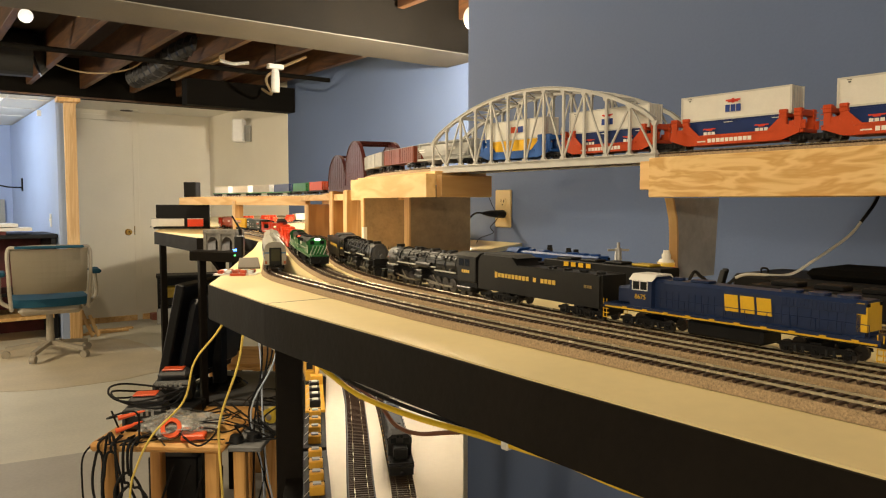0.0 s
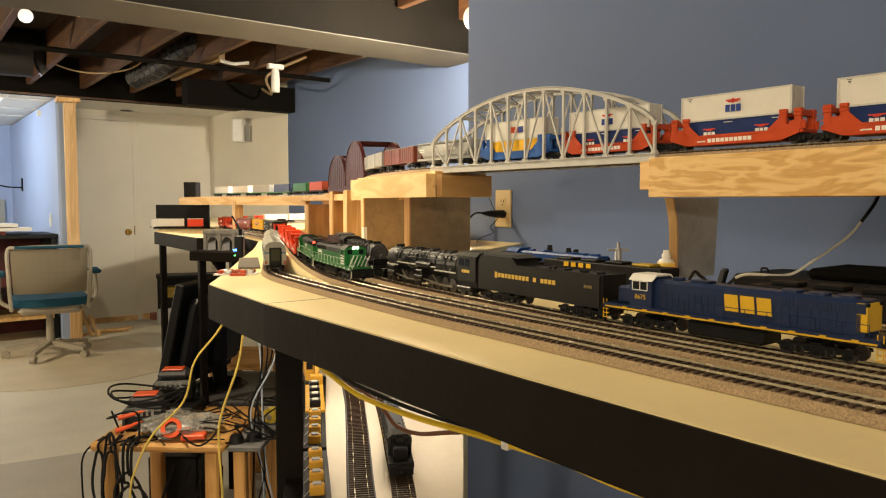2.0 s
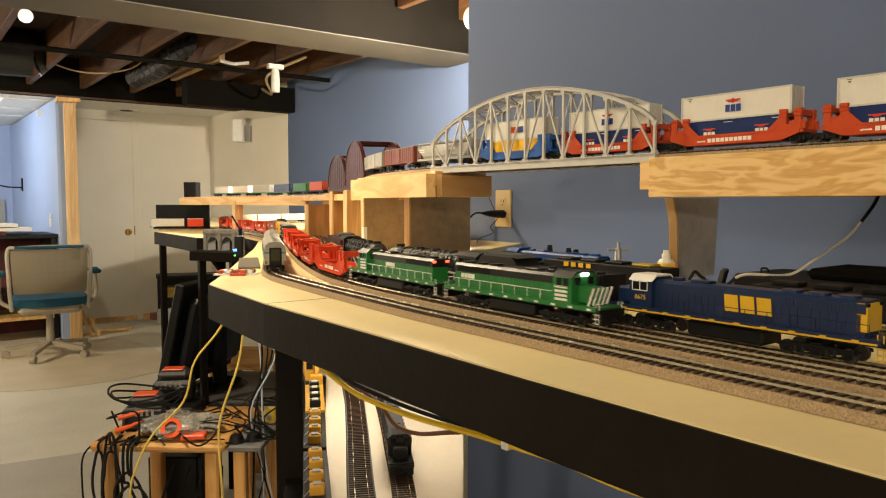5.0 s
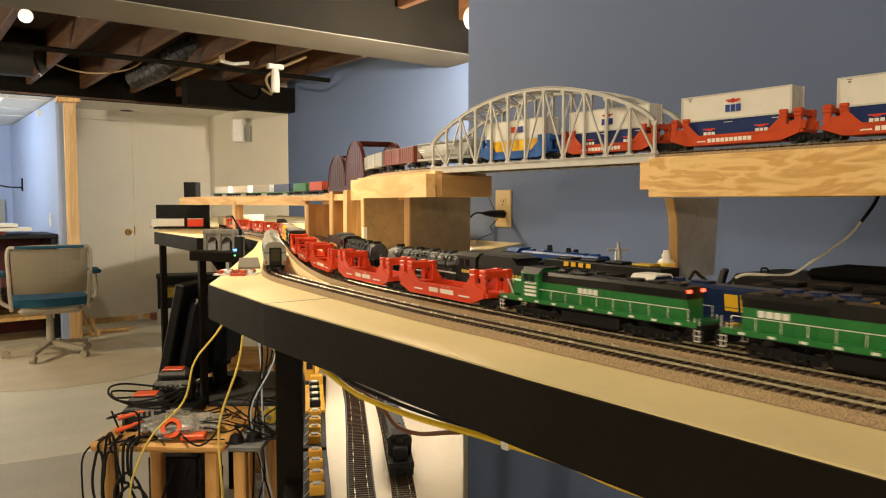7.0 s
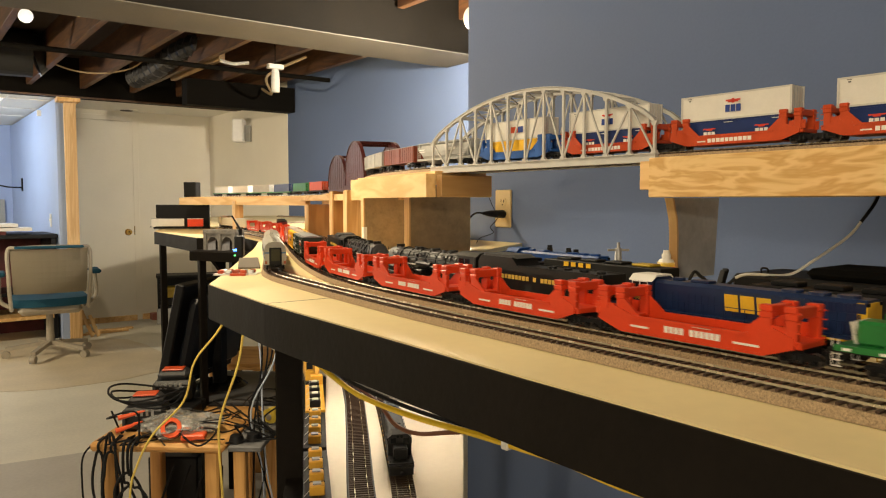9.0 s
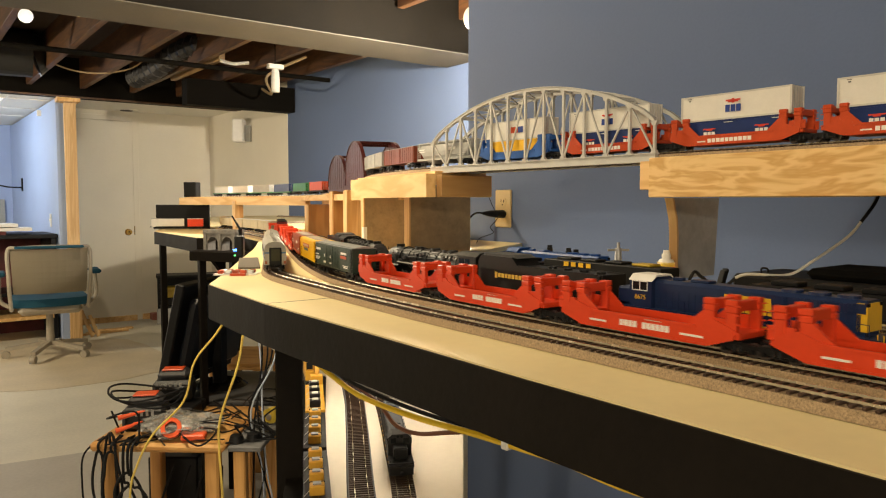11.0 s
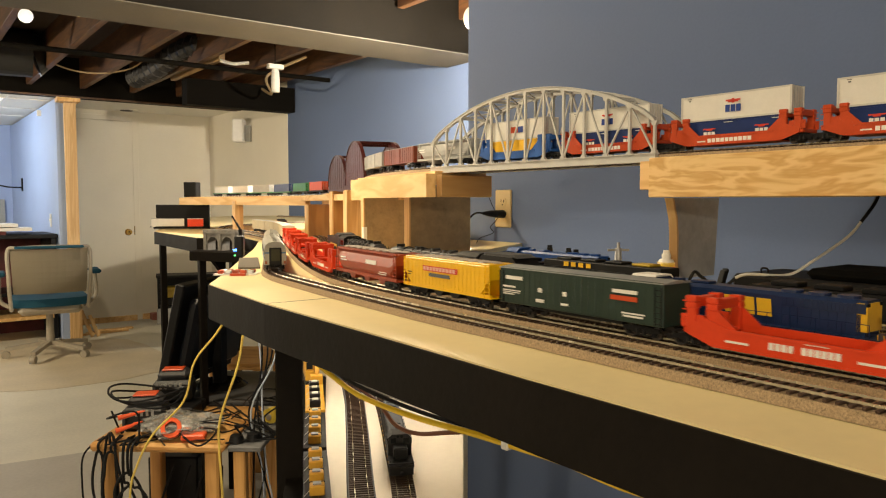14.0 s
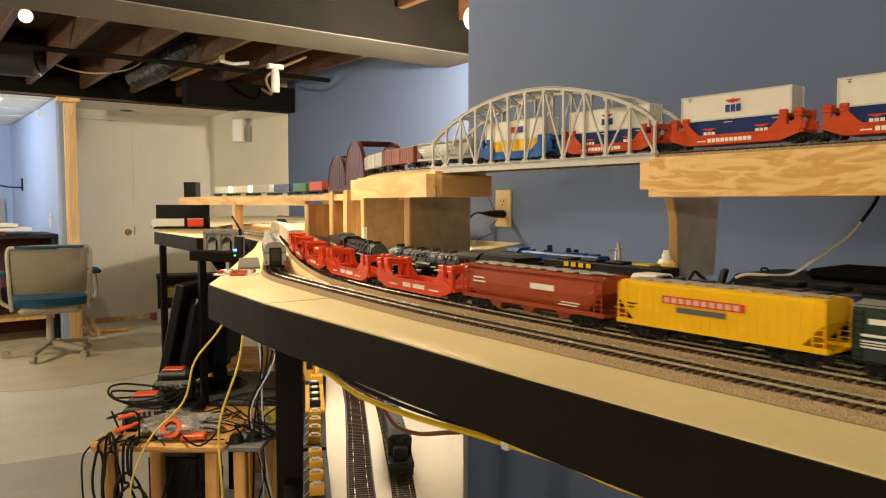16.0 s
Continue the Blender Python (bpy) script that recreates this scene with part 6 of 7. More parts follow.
part("box", box(bm_new(), -0.09, 0.09, -0.08, 0.08, 0.0, 0.30, 0.006), BLACK, ub)
bs = thing("power_brick", (0.84, 2.42, 0, 0, 0, -20), "black power supply on the floor", "power supply")
part("brick", box(bm_new(), -0.07, 0.07, -0.04, 0.04, 0, 0.05, 0.015), BLACK, bs)
# cords over and under the side table
rnd = random.Random(4)
for k in range(16):
    x0, y0 = rnd.uniform(0.10, 0.5), rnd.uniform(-0.02, 0.35)
    pts = [(x0, y0, 0.51 + rnd.uniform(0, 0.05))]
    for j in range(6):
        pts.append((min(0.56, max(0.07, pts[-1][0] + rnd.uniform(-0.12, 0.12))), min(0.4, max(-0.03, pts[-1][1] + rnd.uniform(-0.12, 0.12))), 0.505 + rnd.uniform(0.0, 0.05) * (k % 3)))
    o = cable("tangled_cable", pts, 0.0030 if k % 2 else 0.0022, BLACK, "black cord tangled on the side table", seg=5)
    o.matrix_basis = ST
for k in range(3):
    pts = [(0.135 + (0.100 + 0.010 * k) * math.cos(q), 0.12 + 0.09 * math.sin(q), 0.605 + 0.012 * k + 0.012 * math.sin(2 * q + k)) for q in [2 * math.pi * j / 12 for j in range(13)]]
    cable("coiled_cable", pts, 0.0034, BLACK, "black cord coiled over the chargers", seg=5).matrix_basis = ST
for k in range(6):
    cx, hw, hh = 0.045 + 0.022 * k + rnd.uniform(-0.01, 0.01), 0.016 + 0.006 * k, 0.10 + rnd.uniform(-0.02, 0.03)
    zc, yy = (0.40 if k < 3 else 0.30) + rnd.uniform(-0.02, 0.02), -0.012 - 0.006 * k
    pts = [(cx, 0.05, 0.508), (cx + 0.005, yy, 0.506)]
    pts += [(cx + hw * math.sin(q) * (1 + 0.2 * math.sin(3 * q + k)), yy + 0.004 * math.cos(q), zc + hh * math.cos(q)) for q in [2 * math.pi * j / 14 for j in range(15)]]
    cable("hanging_cable", pts, 0.0042, BLACK, "black cord hanging in loops off the side table").matrix_basis = ST
cable("hanging_cable", [(0.03, 0.04, 0.508), (-0.006, -0.01, 0.47), (-0.012, -0.014, 0.38), (-0.004, -0.014, 0.28), (0.02, -0.014, 0.16), (0.03, -0.01, 0.05)], 0.003, BLACK, "black cord hanging in loops off the side table").matrix_basis = ST
for k in range(4):
    x = 0.22 + 0.05 * k
    pts = [(x, 0.1, 0.40), (x + rnd.uniform(-0.03, 0.03), 0.05, 0.30), (x + rnd.uniform(-0.04, 0.06), 0.02, 0.20), (x + rnd.uniform(0, 0.1), 0.0, 0.10), (x + 0.1, 0.0, 0.003)]
    cable("hanging_cable", pts, 0.004, BLACK, "black cord hanging under the side table").matrix_basis = ST
for k in range(5):
    pts = [(0.47 + 0.012 * k, 0.10 + 0.02 * k, 0.95), (0.48 + 0.012 * k + rnd.uniform(-0.02, 0.02), 0.1, 0.75), (0.47 + rnd.uniform(-0.03, 0.06), 0.08, 0.58), (0.50 + rnd.uniform(-0.03, 0.05), 0.08, 0.40), (0.50 + rnd.uniform(-0.05, 0.1), 0.06, 0.2), (0.52, 0.05, 0.01)]
    cable("bundled_cable", pts, 0.003, BLACK if k % 4 else mat("pale_blue_sheath", (0.4, 0.45, 0.55), 0.4), "cord hanging from the table down to the floor").matrix_basis = ST
YW = mat("pale_yellow_sheath", (0.70, 0.52, 0.12), 0.4, vary=0.06)
cable("yellow_cable", [(0.70, 1.76, 1.02), (0.656, 1.802, 0.902), (0.601, 1.836, 0.817), (0.575, 1.848, 0.717), (0.509, 1.891, 0.632), (0.472, 1.912, 0.547), (0.457, 1.917, 0.473), (0.45, 1.93, 0.25), (0.48, 1.95, 0.006)], 0.0028, YW, "yellow cord hanging from the table edge")
cable("yellow_cable", [(0.68, 1.665, 1.03), (0.663, 1.671, 0.905), (0.649, 1.675, 0.825), (0.612, 1.693, 0.704), (0.607, 1.691, 0.623), (0.609, 1.681, 0.513), (0.61, 1.68, 0.3), (0.63, 1.70, 0.006)], 0.0028, YW, "yellow cord hanging from the table edge")

# ---- alcove: door, trim, post, shelves ----
door = tagged(thing("door_1", (2.010, 7.97, 0.02), "cream flush door with brass knob, closed", "door"), kind="structure")
part("leaf", box(bm_new(), -0.81, 0.0, -0.030, -0.004, 0.01, 2.01, 0.002), CREAM_WALL, door)
k = part("knob", rod(bm_new(), (-0.06, -0.030, 0.89), (-0.06, -0.055, 0.89), 0.012, 14), mat("brass", (0.65, 0.42, 0.12), 0.22, 0.95), door, "brass knob")
b = bm_new()
bmesh.ops.create_uvsphere(b, u_segments=16, v_segments=10, radius=0.028, matrix=pose(-0.06, -0.075, 0.89))
part("knob_ball", b, MATS["brass"], k, smooth=True)
part("rosette", rod(bm_new(), (-0.06, -0.029, 0.89), (-0.06, -0.034, 0.89), 0.034, 20), MATS["brass"], k)
part("casing", box(bm_new(), 0.004, 0.062, -0.018, -0.001, -0.02, 2.07, 0.003), CREAM_WALL, door)
part("casing", box(bm_new(), -0.85, 0.004, -0.018, -0.001, 2.016, 2.07, 0.003), CREAM_WALL, door)
part("hinge", box(bm_new(), -0.002, 0.006, -0.036, -0.028, 0.86, 0.95), MATS["brass"], door)
part("threshold", box(bm_new(), -0.80, 0.004, -0.05, -0.001, -0.02, 0.035, 0.003), PINE, door, "raw pine threshold")
solid("baseboard", (2.075, 2.81, 7.935, 7.968, 0, 0.055), PINE, "raw pine baseboard strip")
post = thing("corner_post", (0, 0, 0), "raw pine stud at the partition end", "post")
part("stud", box(bm_new(), 1.240, 1.335, 7.085, 7.125, 0, 2.075, 0.002), PINE_V, post)
part("top_plate", box(bm_new(), 1.19, 1.37, 7.065, 7.20, 2.085, 2.122, 0.002), PINE, post)
part("lower_plate", box(bm_new(), 1.215, 1.345, 7.09, 7.12, 2.07, 2.088), JOIST_NEW, post)
solid("header_edge", (-6, 2.82, 7.05, 7.075, 2.118, 2.132), JOIST, "brown wooden edge strip under the header")
for k, (x, y, r, w, l) in enumerate(((1.42, 7.30, 30, 0.03, 0.22), (1.50, 7.33, 8, 0.09, 0.16), (1.66, 7.36, 5, 0.12, 0.22), (1.62, 7.30, -5, 0.07, 0.25), (1.75, 7.42, 14, 0.06, 0.18))):
    s = tagged(part("wood_offcut", box(bm_new(), -l / 2, l / 2, -w / 2, w / 2, 0, 0.018, 0.001), PINE), "pale wood offcut lying on the floor", "wood offcut", "wood offcuts")
    s.matrix_basis = pose(x, y, 0.019 * (k == 3), 0, 0, r)
for k in range(2):
    s = tagged(part("leaning_strip", box(bm_new(), -0.015, 0.015, -0.006, 0.006, 0, 0.26 - 0.05 * k), PINE_V), "short wood strip leaning on the post", "wood strip", "wood strips")
    s.matrix_basis = pose(1.43 + 0.05 * k, 7.16, 0.003, 0, -20, 0)
mg = tagged(part("magazine_pile", box(bm_new(), -0.11, 0.11, -0.05, 0.05, 0, 0.07, 0.003), mat("faded_red_paper", (0.35, 0.13, 0.10), 0.6)), "small pile of reddish papers by the wall", "paper pile")
mg.matrix_basis = pose(2.24, 7.85, 0)
for x0, x1, y0, y1 in ((0.3, 1.75, 5.3, 7.0),):
    n = 26
    out = []
    for k in range(n):
        q = 2 * math.pi * k / n
        rr = 1 + 0.10 * noise.noise(Vector((math.cos(q) * 2, math.sin(q) * 2, 1.3)))
        out.append(((x0 + x1) / 2 + (x1 - x0) / 2 * rr * math.copysign(abs(math.cos(q)) ** 0.6, math.cos(q)), (y0 + y1) / 2 + (y1 - y0) / 2 * rr * math.copysign(abs(math.sin(q)) ** 0.6, math.sin(q))))
    tagged(part("floor_patch", prism(bm_new(), out, 0.0005, 0.0035, "z"), FLOOR_BARE), "tan worn patch on the painted floor", kind="structure")
tagged(part("floor_patch", prism(bm_new(), [(-2.0, -2.5), (-2.0, 3.95), (0.36, 3.90), (0.75, 3.84), (0.95, 3.90), (1.4, 3.6), (1.4, 2.0), (1.4, -2.5)], 0.0005, 0.003, "z"), mat("bare_grey_floor", (0.48, 0.455, 0.415), 0.55, vary=0.12, scale=3, bump=0.15, fine=60)), "bare grey patch of concrete floor", kind="structure")
ws = thing("wall_speaker", (2.80, 6.80, 1.90, 0, 0, -35), "white bracketed wall speaker high on the alcove wall", "speaker")
part("cabinet", box(bm_new(), -0.15, -0.05, -0.075, 0.075, -0.11, 0.11, 0.01), WHITE, ws)
part("grille", box(bm_new(), -0.155, -0.15, -0.06, 0.06, -0.095, 0.095), CREAM_WALL, ws)
part("bracket", box(bm_new(), -0.045, 0.01, -0.02, 0.02, -0.10, 0.05), mat("grey_bracket", (0.25, 0.24, 0.22), 0.5), ws)
cv = thing("ceiling_vent", (1.93, 7.80, 2.128), "flat round ceiling vent", "vent")
part("disc", rod(bm_new(), (0, 0, 0), (0, 0, 0.008), 0.10, 24), CEIL_TILE, cv)
# slot is a flat disc with the vent's inner shadow as its colour
part("slot", rod(bm_new(), (0, 0, -0.004), (0, 0, 0.0), 0.06, 24), mat("vent_shadow_grey", (0.10, 0.09, 0.08), 0.7), cv)

# the far end of the table and the low black cabinet in the alcove
part("leg", box(bm_new(), 0.862, 0.886, 2.56, 2.585, 0, T - 0.03, 0.002), FASCIA, table, "black painted timber leg")
fb = thing("low_cabinet", (2.10, 7.50, 0, 0, 0, -16), "low black open cabinet with boxes in the alcove", "cabinet")
part("base_board", box(bm_new(), -0.01, 0.62, 0, 0.03, 0.0, 0.155, 0.003), GREY_BOARD, fb, "grey base board")
part("back", box(bm_new(), 0, 0.60, 0.26, 0.28, 0.155, 0.46), BLACK, fb)
part("side_panel", box(bm_new(), 0.0, 0.02, 0.03, 0.26, 0.155, 0.46), BLACK, fb)
part("side_panel", box(bm_new(), 0.58, 0.60, 0.03, 0.26, 0.155, 0.46), BLACK, fb)
part("top", box(bm_new(), -0.01, 0.61, 0.0, 0.28, 0.46, 0.485, 0.002), BLACK, fb)
part("shelf", box(bm_new(), 0.02, 0.58, 0.03, 0.26, 0.15, 0.165), BLACK, fb)
for k, (x0, x1, y0, z0, z1, m, lab) in enumerate(((0.04, 0.24, 0.10, 0.165, 0.25, BLACK, "black box in the low cabinet"), (0.05, 0.22, 0.10, 0.25, 0.36, mat("dull_yellow_box", (0.36, 0.25, 0.03), 0.5, vary=0.3, scale=14), "dull yellow box in the low cabinet"), (0.26, 0.42, 0.06, 0.165, 0.27, GREY_CAR, "grey plastic tub in the low cabinet"))):
    ob = tagged(part("storage_box", box(bm_new(), x0, x1, y0, y0 + 0.14, z0, z1, 0.01), m), lab, "box", "boxes in the low cabinet")
    ob.matrix_basis = pose(2.10, 7.50, 0, 0, 0, -16)
pw = pose(0.985, 3.33, T + 0.004, 0, 0, -20)
plain_car(pw, "silver white car on the far bench", CONT_WHITE, GREY_CAR, 0.135)
plain_car(pose(1.075, 3.235, T + 0.004, 0, 0, -20), "red caboose on the far bench", RED_WELL, CONT_WHITE, 0.065)
MAROON = mat("maroon_car", (0.16, 0.02, 0.02), 0.5)
for k in range(2):
    plain_car(pose(1.10 + 0.09 * k, 2.40 + 0.2 * k, RAILTOP, 0, 0, 66), "maroon car standing on the far siding", (MAROON, HOPPER_YELLOW)[k], BLACK, 0.17)

# ---- office beyond the partition ----
dk = thing("desk", (0.40, 7.25, 0), "dark desk piled with papers in the office", "desk")
part("top", box(bm_new(), -1.2, 0.79, 0, 0.7, 0.90, 0.935, 0.004), BLACK, dk)
part("side_panel", box(bm_new(), 0.74, 0.78, 0.03, 0.68, 0.0, 0.90), BLACK, dk)
part("back_panel", box(bm_new(), -1.2, 0.74, 0.60, 0.63, 0.0, 0.90), mat("dark_red_books", (0.10, 0.02, 0.02), 0.6, vary=0.5, scale=12), dk)
part("shelf", box(bm_new(), -1.2, 0.74, 0.05, 0.60, 0.40, 0.43), BLACK, dk)
part("low_shelf", box(bm_new(), -1.2, 0.74, 0.0, 0.60, 0.19, 0.22), PINE, dk)
for k, (x, y, z, w, d, m) in enumerate(((-0.1, 0.1, 0.935, 0.5, 0.35, MATS["dark_red_books"]), (0.0, 0.08, 0.965, 0.6, 0.32, WHITE), (0.05, 0.1, 1.0, 0.45, 0.30, WHITE), (-0.25, 0.1, 1.02, 0.5, 0.3, CONT_WHITE))):
    pp = tagged(part("paper_stack", box(bm_new(), 0, w, 0, d, 0, 0.028, 0.002), m), "stack of white papers on the dark desk" if m is not MATS["dark_red_books"] else "dark red binder on the desk", "paper stack", "papers on the desk")
    pp.matrix_basis = pose(0.40 + x, 7.25 + y, z, 0, 0, 4 * k - 5)
ch = thing("office_chair", (0.985, 6.48, 0, 0, 0, -6), "grey mesh office chair with teal seat", "chair")
CH_GREY = mat("warm_grey_plastic", (0.34, 0.30, 0.24), 0.5)
TEAL = mat("teal_fabric", (0.010, 0.065, 0.11), 0.9, vary=0.2, scale=80, bump=0.4)
MESH = mat("grey_beige_mesh", (0.33, 0.28, 0.20), 0.85, vary=0.1, scale=200, bump=0.3, fine=900)
for k in range(5):
    q = 2 * math.pi * k / 5 + 0.5
    b = bar(bm_new(), (0.03 * math.cos(q), 0.03 * math.sin(q), 0.11), (0.31 * math.cos(q), 0.31 * math.sin(q), 0.075), 0.035, 0.028)
    a = part("base_arm", b, CH_GREY, ch)
    part("caster", rod(bm_new(), (0.31 * math.cos(q) - 0.02 * math.sin(q), 0.31 * math.sin(q) + 0.02 * math.cos(q), 0.03), (0.31 * math.cos(q) + 0.02 * math.sin(q), 0.31 * math.sin(q) - 0.02 * math.cos(q), 0.03), 0.03, 14), CH_GREY, a)
part("gas_column", rod(bm_new(), (0, 0, 0.09), (0, 0, 0.36), 0.032, 14, 0.024), CH_GREY, ch)
n = 12
rim = [(0.27 * u, -0.25 + 0.06 * u * u) for u in [-1 + 2 * i / n for i in range(n + 1)]] + [(0.26, 0.2), (0.22, 0.23), (-0.22, 0.23), (-0.26, 0.2)]
b = prism(bm_new(), rim, 0.42, 0.48, "z")
part("seat", b, TEAL, ch, "teal upholstered seat")
part("seat_pan", box(bm_new(), -0.22, 0.22, -0.24, 0.2, 0.36, 0.425, 0.03), CH_GREY, ch)
b = bm_new()
prev = None
rows_ = []
for j in range(9):
    z = 0.53 + 0.335 * j / 8
    yb = -0.26 - 0.05 * math.sin(math.pi * j / 8) - 0.03 * j / 8
    rows_.append([bm_v for bm_v in [b.verts.new((0.245 * (1 + 0.06 * j / 8) * u, yb - 0.05 * (1 - u * u), z)) for u in [-1 + i / 5 for i in range(11)]]])
for r0, r1 in zip(rows_, rows_[1:]):
    for i in range(10):
        b.faces.new((r0[i], r0[i + 1], r1[i + 1], r1[i]))
bmesh.ops.solidify(b, geom=b.faces[:], thickness=0.012)
part("backrest", b, MESH, ch, "beige mesh backrest")
b = tube(bm_new(), [(-0.26, -0.20, 0.40), (-0.268, -0.25, 0.52), (-0.272, -0.31, 0.66), (-0.272, -0.29, 0.86), (-0.20, -0.325, 0.878), (0, -0.34, 0.885), (0.20, -0.325, 0.878), (0.272, -0.29, 0.86), (0.272, -0.31, 0.66), (0.268, -0.25, 0.52), (0.26, -0.20, 0.40)], 0.014, 8)
part("back_frame", b, CH_GREY, ch)
part("top_band", box(bm_new(), -0.23, 0.23, -0.36, -0.33, 0.872, 0.892, 0.006), TEAL, ch)
for s in (-1, 1):
    b = tube(bm_new(), [(s * 0.24, -0.05, 0.40), (s * 0.33, -0.03, 0.46), (s * 0.335, 0, 0.60), (s * 0.33, 0.02, 0.655)], 0.016, 8)
    a = part("arm_post", b, CH_GREY, ch)
    part("arm_pad", box(bm_new(), s * 0.33 - 0.04, s * 0.33 + 0.04, -0.13, 0.12, 0.65, 0.685, 0.012), TEAL, a, "teal arm pad")
ow = tagged(thing("window_1", (0.75, 10.19, 0.9), "internal office window frame with dark glass", "window"), kind="structure")
part("pane", box(bm_new(), -0.9, 0.3, -0.02, 0.0, 0.0, 0.30), GLASS, ow)
for z in (-0.02, 0.30):
    part("window_frame", box(bm_new(), -0.9, 0.36, -0.03, 0.0, z, z + 0.05), GREY_CAR, ow)
part("window_frame", box(bm_new(), 0.30, 0.36, -0.03, 0.0, 0.03, 0.30), GREY_CAR, ow)
hk = thing("coat_hook", (1.19, 9.3, 1.38), "dark metal coat hook on the partition", "hook")
part("arm", tube(bm_new(), [(0, 0, 0), (-0.12, 0.0, 0.0), (-0.22, 0, 0.02)], 0.008), BLACK, hk)
part("plate", box(bm_new(), -0.01, 0.004, -0.02, 0.02, -0.04, 0.10), BLACK, hk)
sw = thing("light_switch", (1.193, 7.6, 1.05), "white light switch on the partition", "switch")
part("plate", box(bm_new(), -0.006, 0.0, -0.04, 0.04, -0.06, 0.06, 0.002), WHITE, sw)
part("toggle", box(bm_new(), -0.016, -0.006, -0.006, 0.006, -0.01, 0.014), WHITE, sw)
for k in range(3):
    solid("ceiling_grid", (-6, 1.19, 7.5 + 0.75 * k, 7.525 + 0.75 * k, 2.126, 2.1345), WHITE, "white ceiling grid strip")
for k in range(3):
    solid("ceiling_grid", (0.85 - 0.61 * k, 0.875 - 0.61 * k, 7.2, 10.2, 2.128, 2.1345), WHITE, "white ceiling grid strip")
op = tagged(part("ceiling_panel_light", box(bm_new(), 0.30, 0.84, 7.55, 8.2, 2.128, 2.1345), mat("lit_panel", (0.92, 0.95, 1.0), 0.4, glow=1.2)), "lit square ceiling panel in the office", "ceiling light")

# ---- open ceiling ----
for k in range(12):
    x = -1.505 + 0.41 * k
    jo = tagged(part("joist", box(bm_new(), x, x + 0.042, 3.70, 7.05, 2.20, 2.459, 0.002), JOIST), "brown wooden floor joist overhead", "joist", "ceiling joists", "structure")
    jo2 = tagged(part("joist", box(bm_new(), x, x + 0.042, -3, 3.30, 2.24, 2.459, 0.002), JOIST), "brown wooden floor joist overhead", "joist", "ceiling joists", "structure")
solid("sister_joist", (1.865, 1.907, 5.05, 6.15, 2.20, 2.459), JOIST_NEW, "newer pale joist board overhead", bevel=0.002)
cable("conduit", [(-3.9, 5.22, 2.175), (-1, 5.22, 2.175), (1, 5.22, 2.175), (2.81, 5.22, 2.175)], 0.018, BEAM_DARK, "dark conduit pipe under the joists", "pipe", 10)
FOIL = mat("dark_foil_duct", (0.055, 0.055, 0.06), 0.3, 0.6, vary=0.4, scale=30, bump=0.6, fine=60)
b = bm_new()
pts = spline([(1.60, 6.2, 2.20), (1.66, 5.9, 2.23), (1.76, 5.5, 2.32), (1.88, 5.1, 2.36), (1.98, 4.6, 2.38), (2.0, 4.0, 2.38)], 9)
rings = []
for i, p in enumerate(pts):
    d = (pts[min(i + 1, len(pts) - 1)] - pts[max(i - 1, 0)]).normalized()
    s = d.orthogonal().normalized()
    u = d.cross(s)
    r = 0.085 if i % 2 else 0.070
    rings.append([b.verts.new(p + (s * math.cos(q) + u * math.sin(q)) * r) for q in [2 * math.pi * k / 14 for k in range(14)]])
for r0, r1 in zip(rings, rings[1:]):
    for k in range(14):
        b.faces.new((r0[k], r0[(k + 1) % 14], r1[(k + 1) % 14], r1[k]))
tagged(part("flexible_duct", b, FOIL), "ribbed dark foil duct between the joists", "duct")
b = rod(bm_new(), (0.0, 6.25, 2.30), (0.88, 6.18, 2.30), 0.17, 24)
rod(b, (0.88, 6.18, 2.30), (0.96, 6.17, 2.33), 0.17, 24, 0.12)
tagged(part("round_duct", b, mat("black_duct", (0.02, 0.02, 0.02), 0.4, 0.2)), "large round black duct under the joists", "duct")
cable("ceiling_wire", [(0.95, 6.35, 2.30), (1.014, 6.348, 2.285), (1.166, 6.228, 2.219), (1.337, 6.097, 2.197), (1.51, 5.969, 2.232), (1.6, 5.9, 2.3)], 0.006, mat("tan_wire", (0.35, 0.25, 0.14), 0.6), "tan wire sagging below the joists")
cable("ceiling_wire", [(2.30, 4.6, 2.20), (2.2, 5.0, 2.12), (2.36, 5.3, 2.05), (2.45, 5.55, 2.08), (2.5, 5.8, 2.15)], 0.010, mat("tan_wire", (0.35, 0.25, 0.14), 0.6), "tan wire sagging below the joists")
cable("white_pipe", [(1.86, 5.02, 2.19), (1.95, 5.0, 2.175), (2.05, 4.98, 2.19)], 0.012, mat("aged_white_pvc", (0.42, 0.40, 0.36), 0.5), "short white pipe below the duct", "pipe")
# shade and cord added out of view around the table's fill spot
hl = thing("added_spot_shade", (0.40, 1.75, 2.0), "added dark shade round the unseen fill spot over the table", "lamp")
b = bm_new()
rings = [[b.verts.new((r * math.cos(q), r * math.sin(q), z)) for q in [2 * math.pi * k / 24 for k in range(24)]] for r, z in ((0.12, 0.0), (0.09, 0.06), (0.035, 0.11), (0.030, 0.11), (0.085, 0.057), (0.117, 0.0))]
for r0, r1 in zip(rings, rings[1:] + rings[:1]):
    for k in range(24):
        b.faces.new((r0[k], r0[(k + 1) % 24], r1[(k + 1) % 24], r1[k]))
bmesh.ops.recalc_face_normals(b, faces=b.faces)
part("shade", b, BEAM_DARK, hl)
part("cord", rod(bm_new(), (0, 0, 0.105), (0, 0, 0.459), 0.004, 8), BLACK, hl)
lb = thing("light_bulb", (0.564, 4.10, 2.115), "bare lit bulb in a socket under a joist", "light bulb")
b = bm_new()
bmesh.ops.create_uvsphere(b, u_segments=18, v_segments=12, radius=0.033)
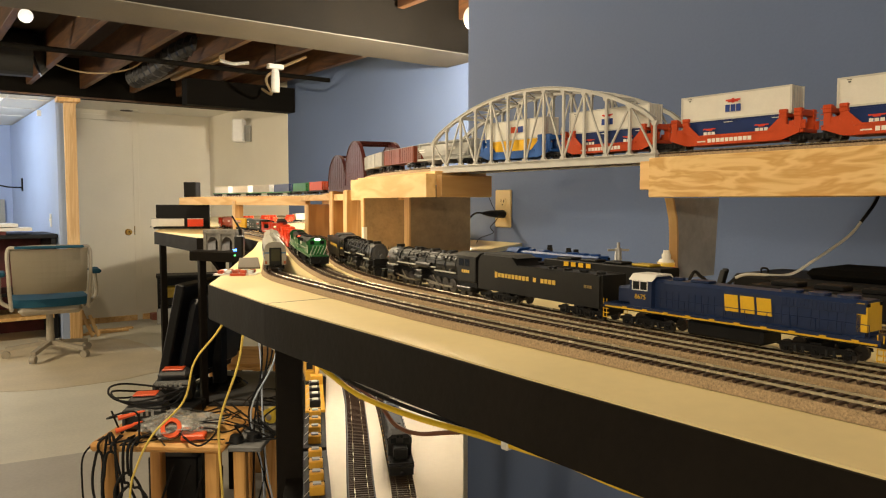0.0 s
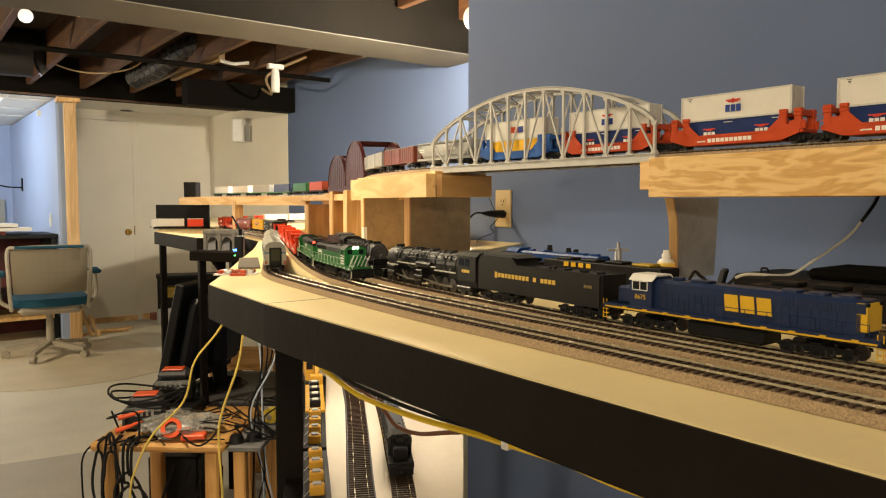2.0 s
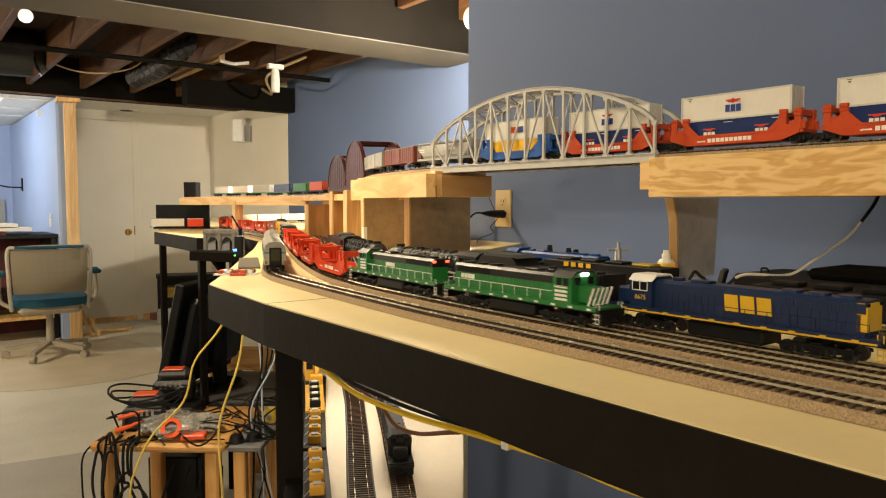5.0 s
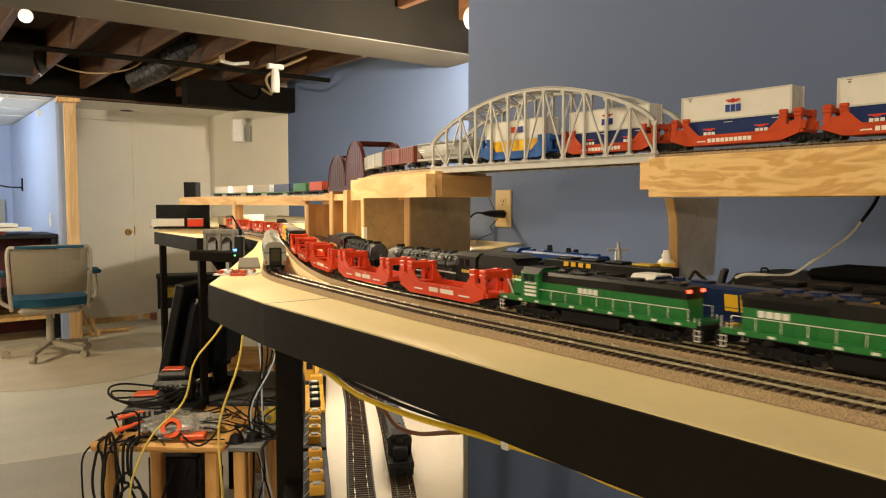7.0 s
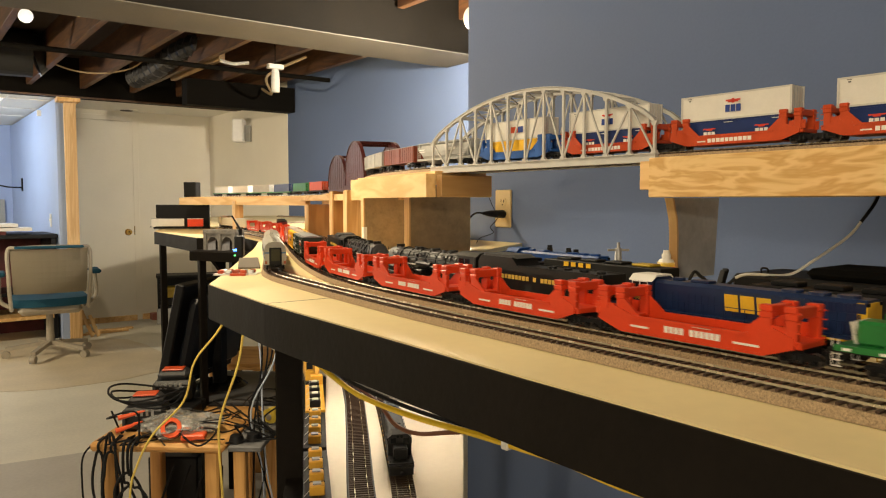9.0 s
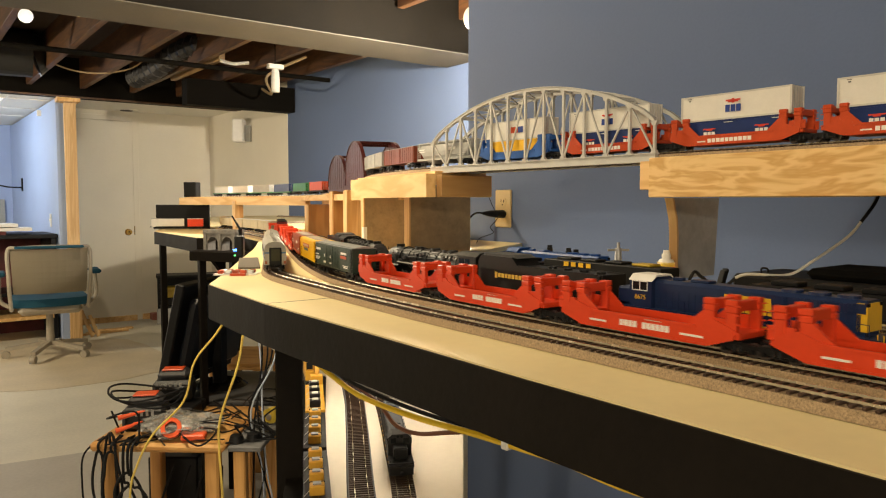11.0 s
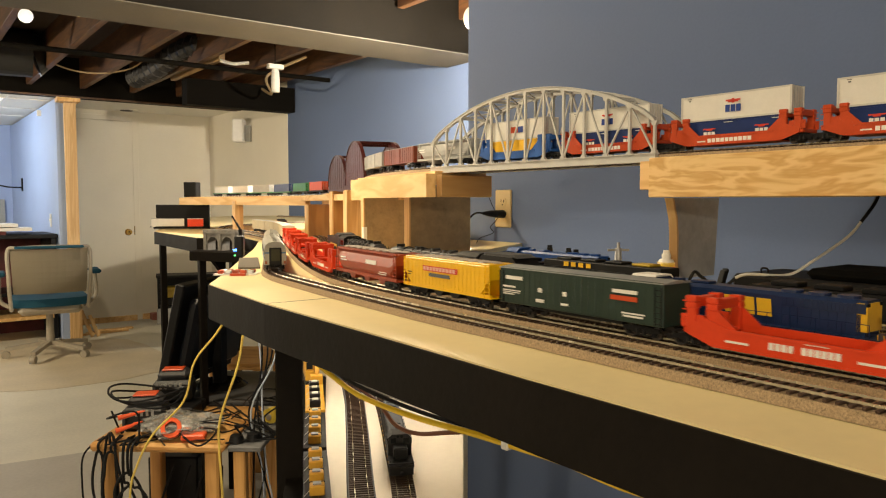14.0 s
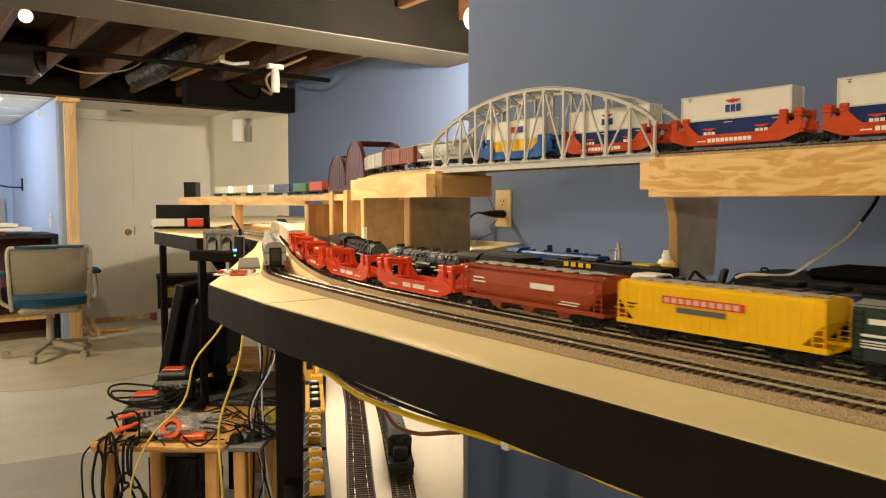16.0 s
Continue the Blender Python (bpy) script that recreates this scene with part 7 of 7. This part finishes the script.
part("glass", b, BULB, lb, "glowing bulb", True)
part("socket", rod(bm_new(), (0, 0, 0.035), (0, 0, 0.086), 0.022, 14, 0.035), WHITE, lb)
pk = thing("strip_lamp", (0.60, 1.10, 1.066), "slim white strip lamp under the tabletop", "lamp")
part("body", box(bm_new(), -0.02, 0.02, -0.31, 0.31, 0.0, 0.0165), WHITE, pk)
gb2 = thing("light_bulb", (2.085, 2.52, 2.02), "round clear bulb in the corner", "light bulb")
b = bm_new()
bmesh.ops.create_uvsphere(b, u_segments=20, v_segments=14, radius=0.06)
part("glass", b, mat("clear_lamp_glass", (0.8, 0.75, 0.65), 0.1, glow=0.8), gb2, smooth=True)
part("socket", rod(bm_new(), (0, 0, 0.05), (0, 0, 0.44), 0.003, 8), BEAM_DARK, gb2)
lh = thing("lamp_holder", (1.925, 4.262, 2.03), "white spot lamp holder under a joist", "lamp")
part("plate", box(bm_new(), -0.05, 0.05, -0.02, 0.02, 0.0, 0.03, 0.004), mat("aged_white_pvc", (0.42, 0.40, 0.36), 0.5), lh)
b = rod(bm_new(), (0, 0, 0), (0, 0, -0.09), 0.022, 14, 0.028)
rod(b, (0, 0, -0.09), (0, 0, -0.14), 0.028, 14, 0.024)
part("lamp", b, mat("aged_white_pvc", (0.42, 0.40, 0.36), 0.5), lh)
part("hanger", rod(bm_new(), (0, 0, 0.03), (0, 0, 0.43), 0.003, 8), BEAM_DARK, lh)

# seam in the tabletop
part("board_seam", box(bm_new(), 0.3625, 0.47, 0.8355, 0.8368, T - 0.002, T + 0.0002), FASCIA, table)


# ---- everything that moves ----
HEAD = [(0, 3.735), (1.5, 3.545), (3.5, 3.262), (4.0, 3.183), (7.0, 2.667), (9.0, 2.339), (12.5, 1.714), (14.5, 1.367), (16.0, 1.114)]


def head_at(t):
    """The head's place on its track: a monotone glide through the timed places."""
    n = len(HEAD)
    slope = [(HEAD[i + 1][1] - HEAD[i][1]) / (HEAD[i + 1][0] - HEAD[i][0]) for i in range(n - 1)]
    tang = [slope[0]] + [(a + b) / 2 for a, b in zip(slope, slope[1:])] + [slope[-1]]
    i = max(k for k in range(n - 1) if HEAD[k][0] <= t + 1e-9)
    w = HEAD[i + 1][0] - HEAD[i][0]
    u = (t - HEAD[i][0]) / w
    return ((2 * u ** 3 - 3 * u * u + 1) * HEAD[i][1] + (u ** 3 - 2 * u * u + u) * w * tang[i]
            + (3 * u * u - 2 * u ** 3) * HEAD[i + 1][1] + (u ** 3 - u * u) * w * tang[i + 1])


def motions():
    for ob, back, span, inset in TRAIN:
        rows = []
        for k in range(65):
            t = k * 0.25
            s = head_at(t) + back
            a, _ = along(PATH_2, s - span / 2 + inset)
            b, _ = along(PATH_2, s + span / 2 - inset)
            mid, d = (a + b) / 2, a - b
            turn = math.degrees(math.atan2(d.y, d.x)) + (180 if ob is second else 0)
            rows.append((t, pose(mid.x, mid.y, RAILTOP, 0, 0, turn)))
        walk(ob, rows)


motions()
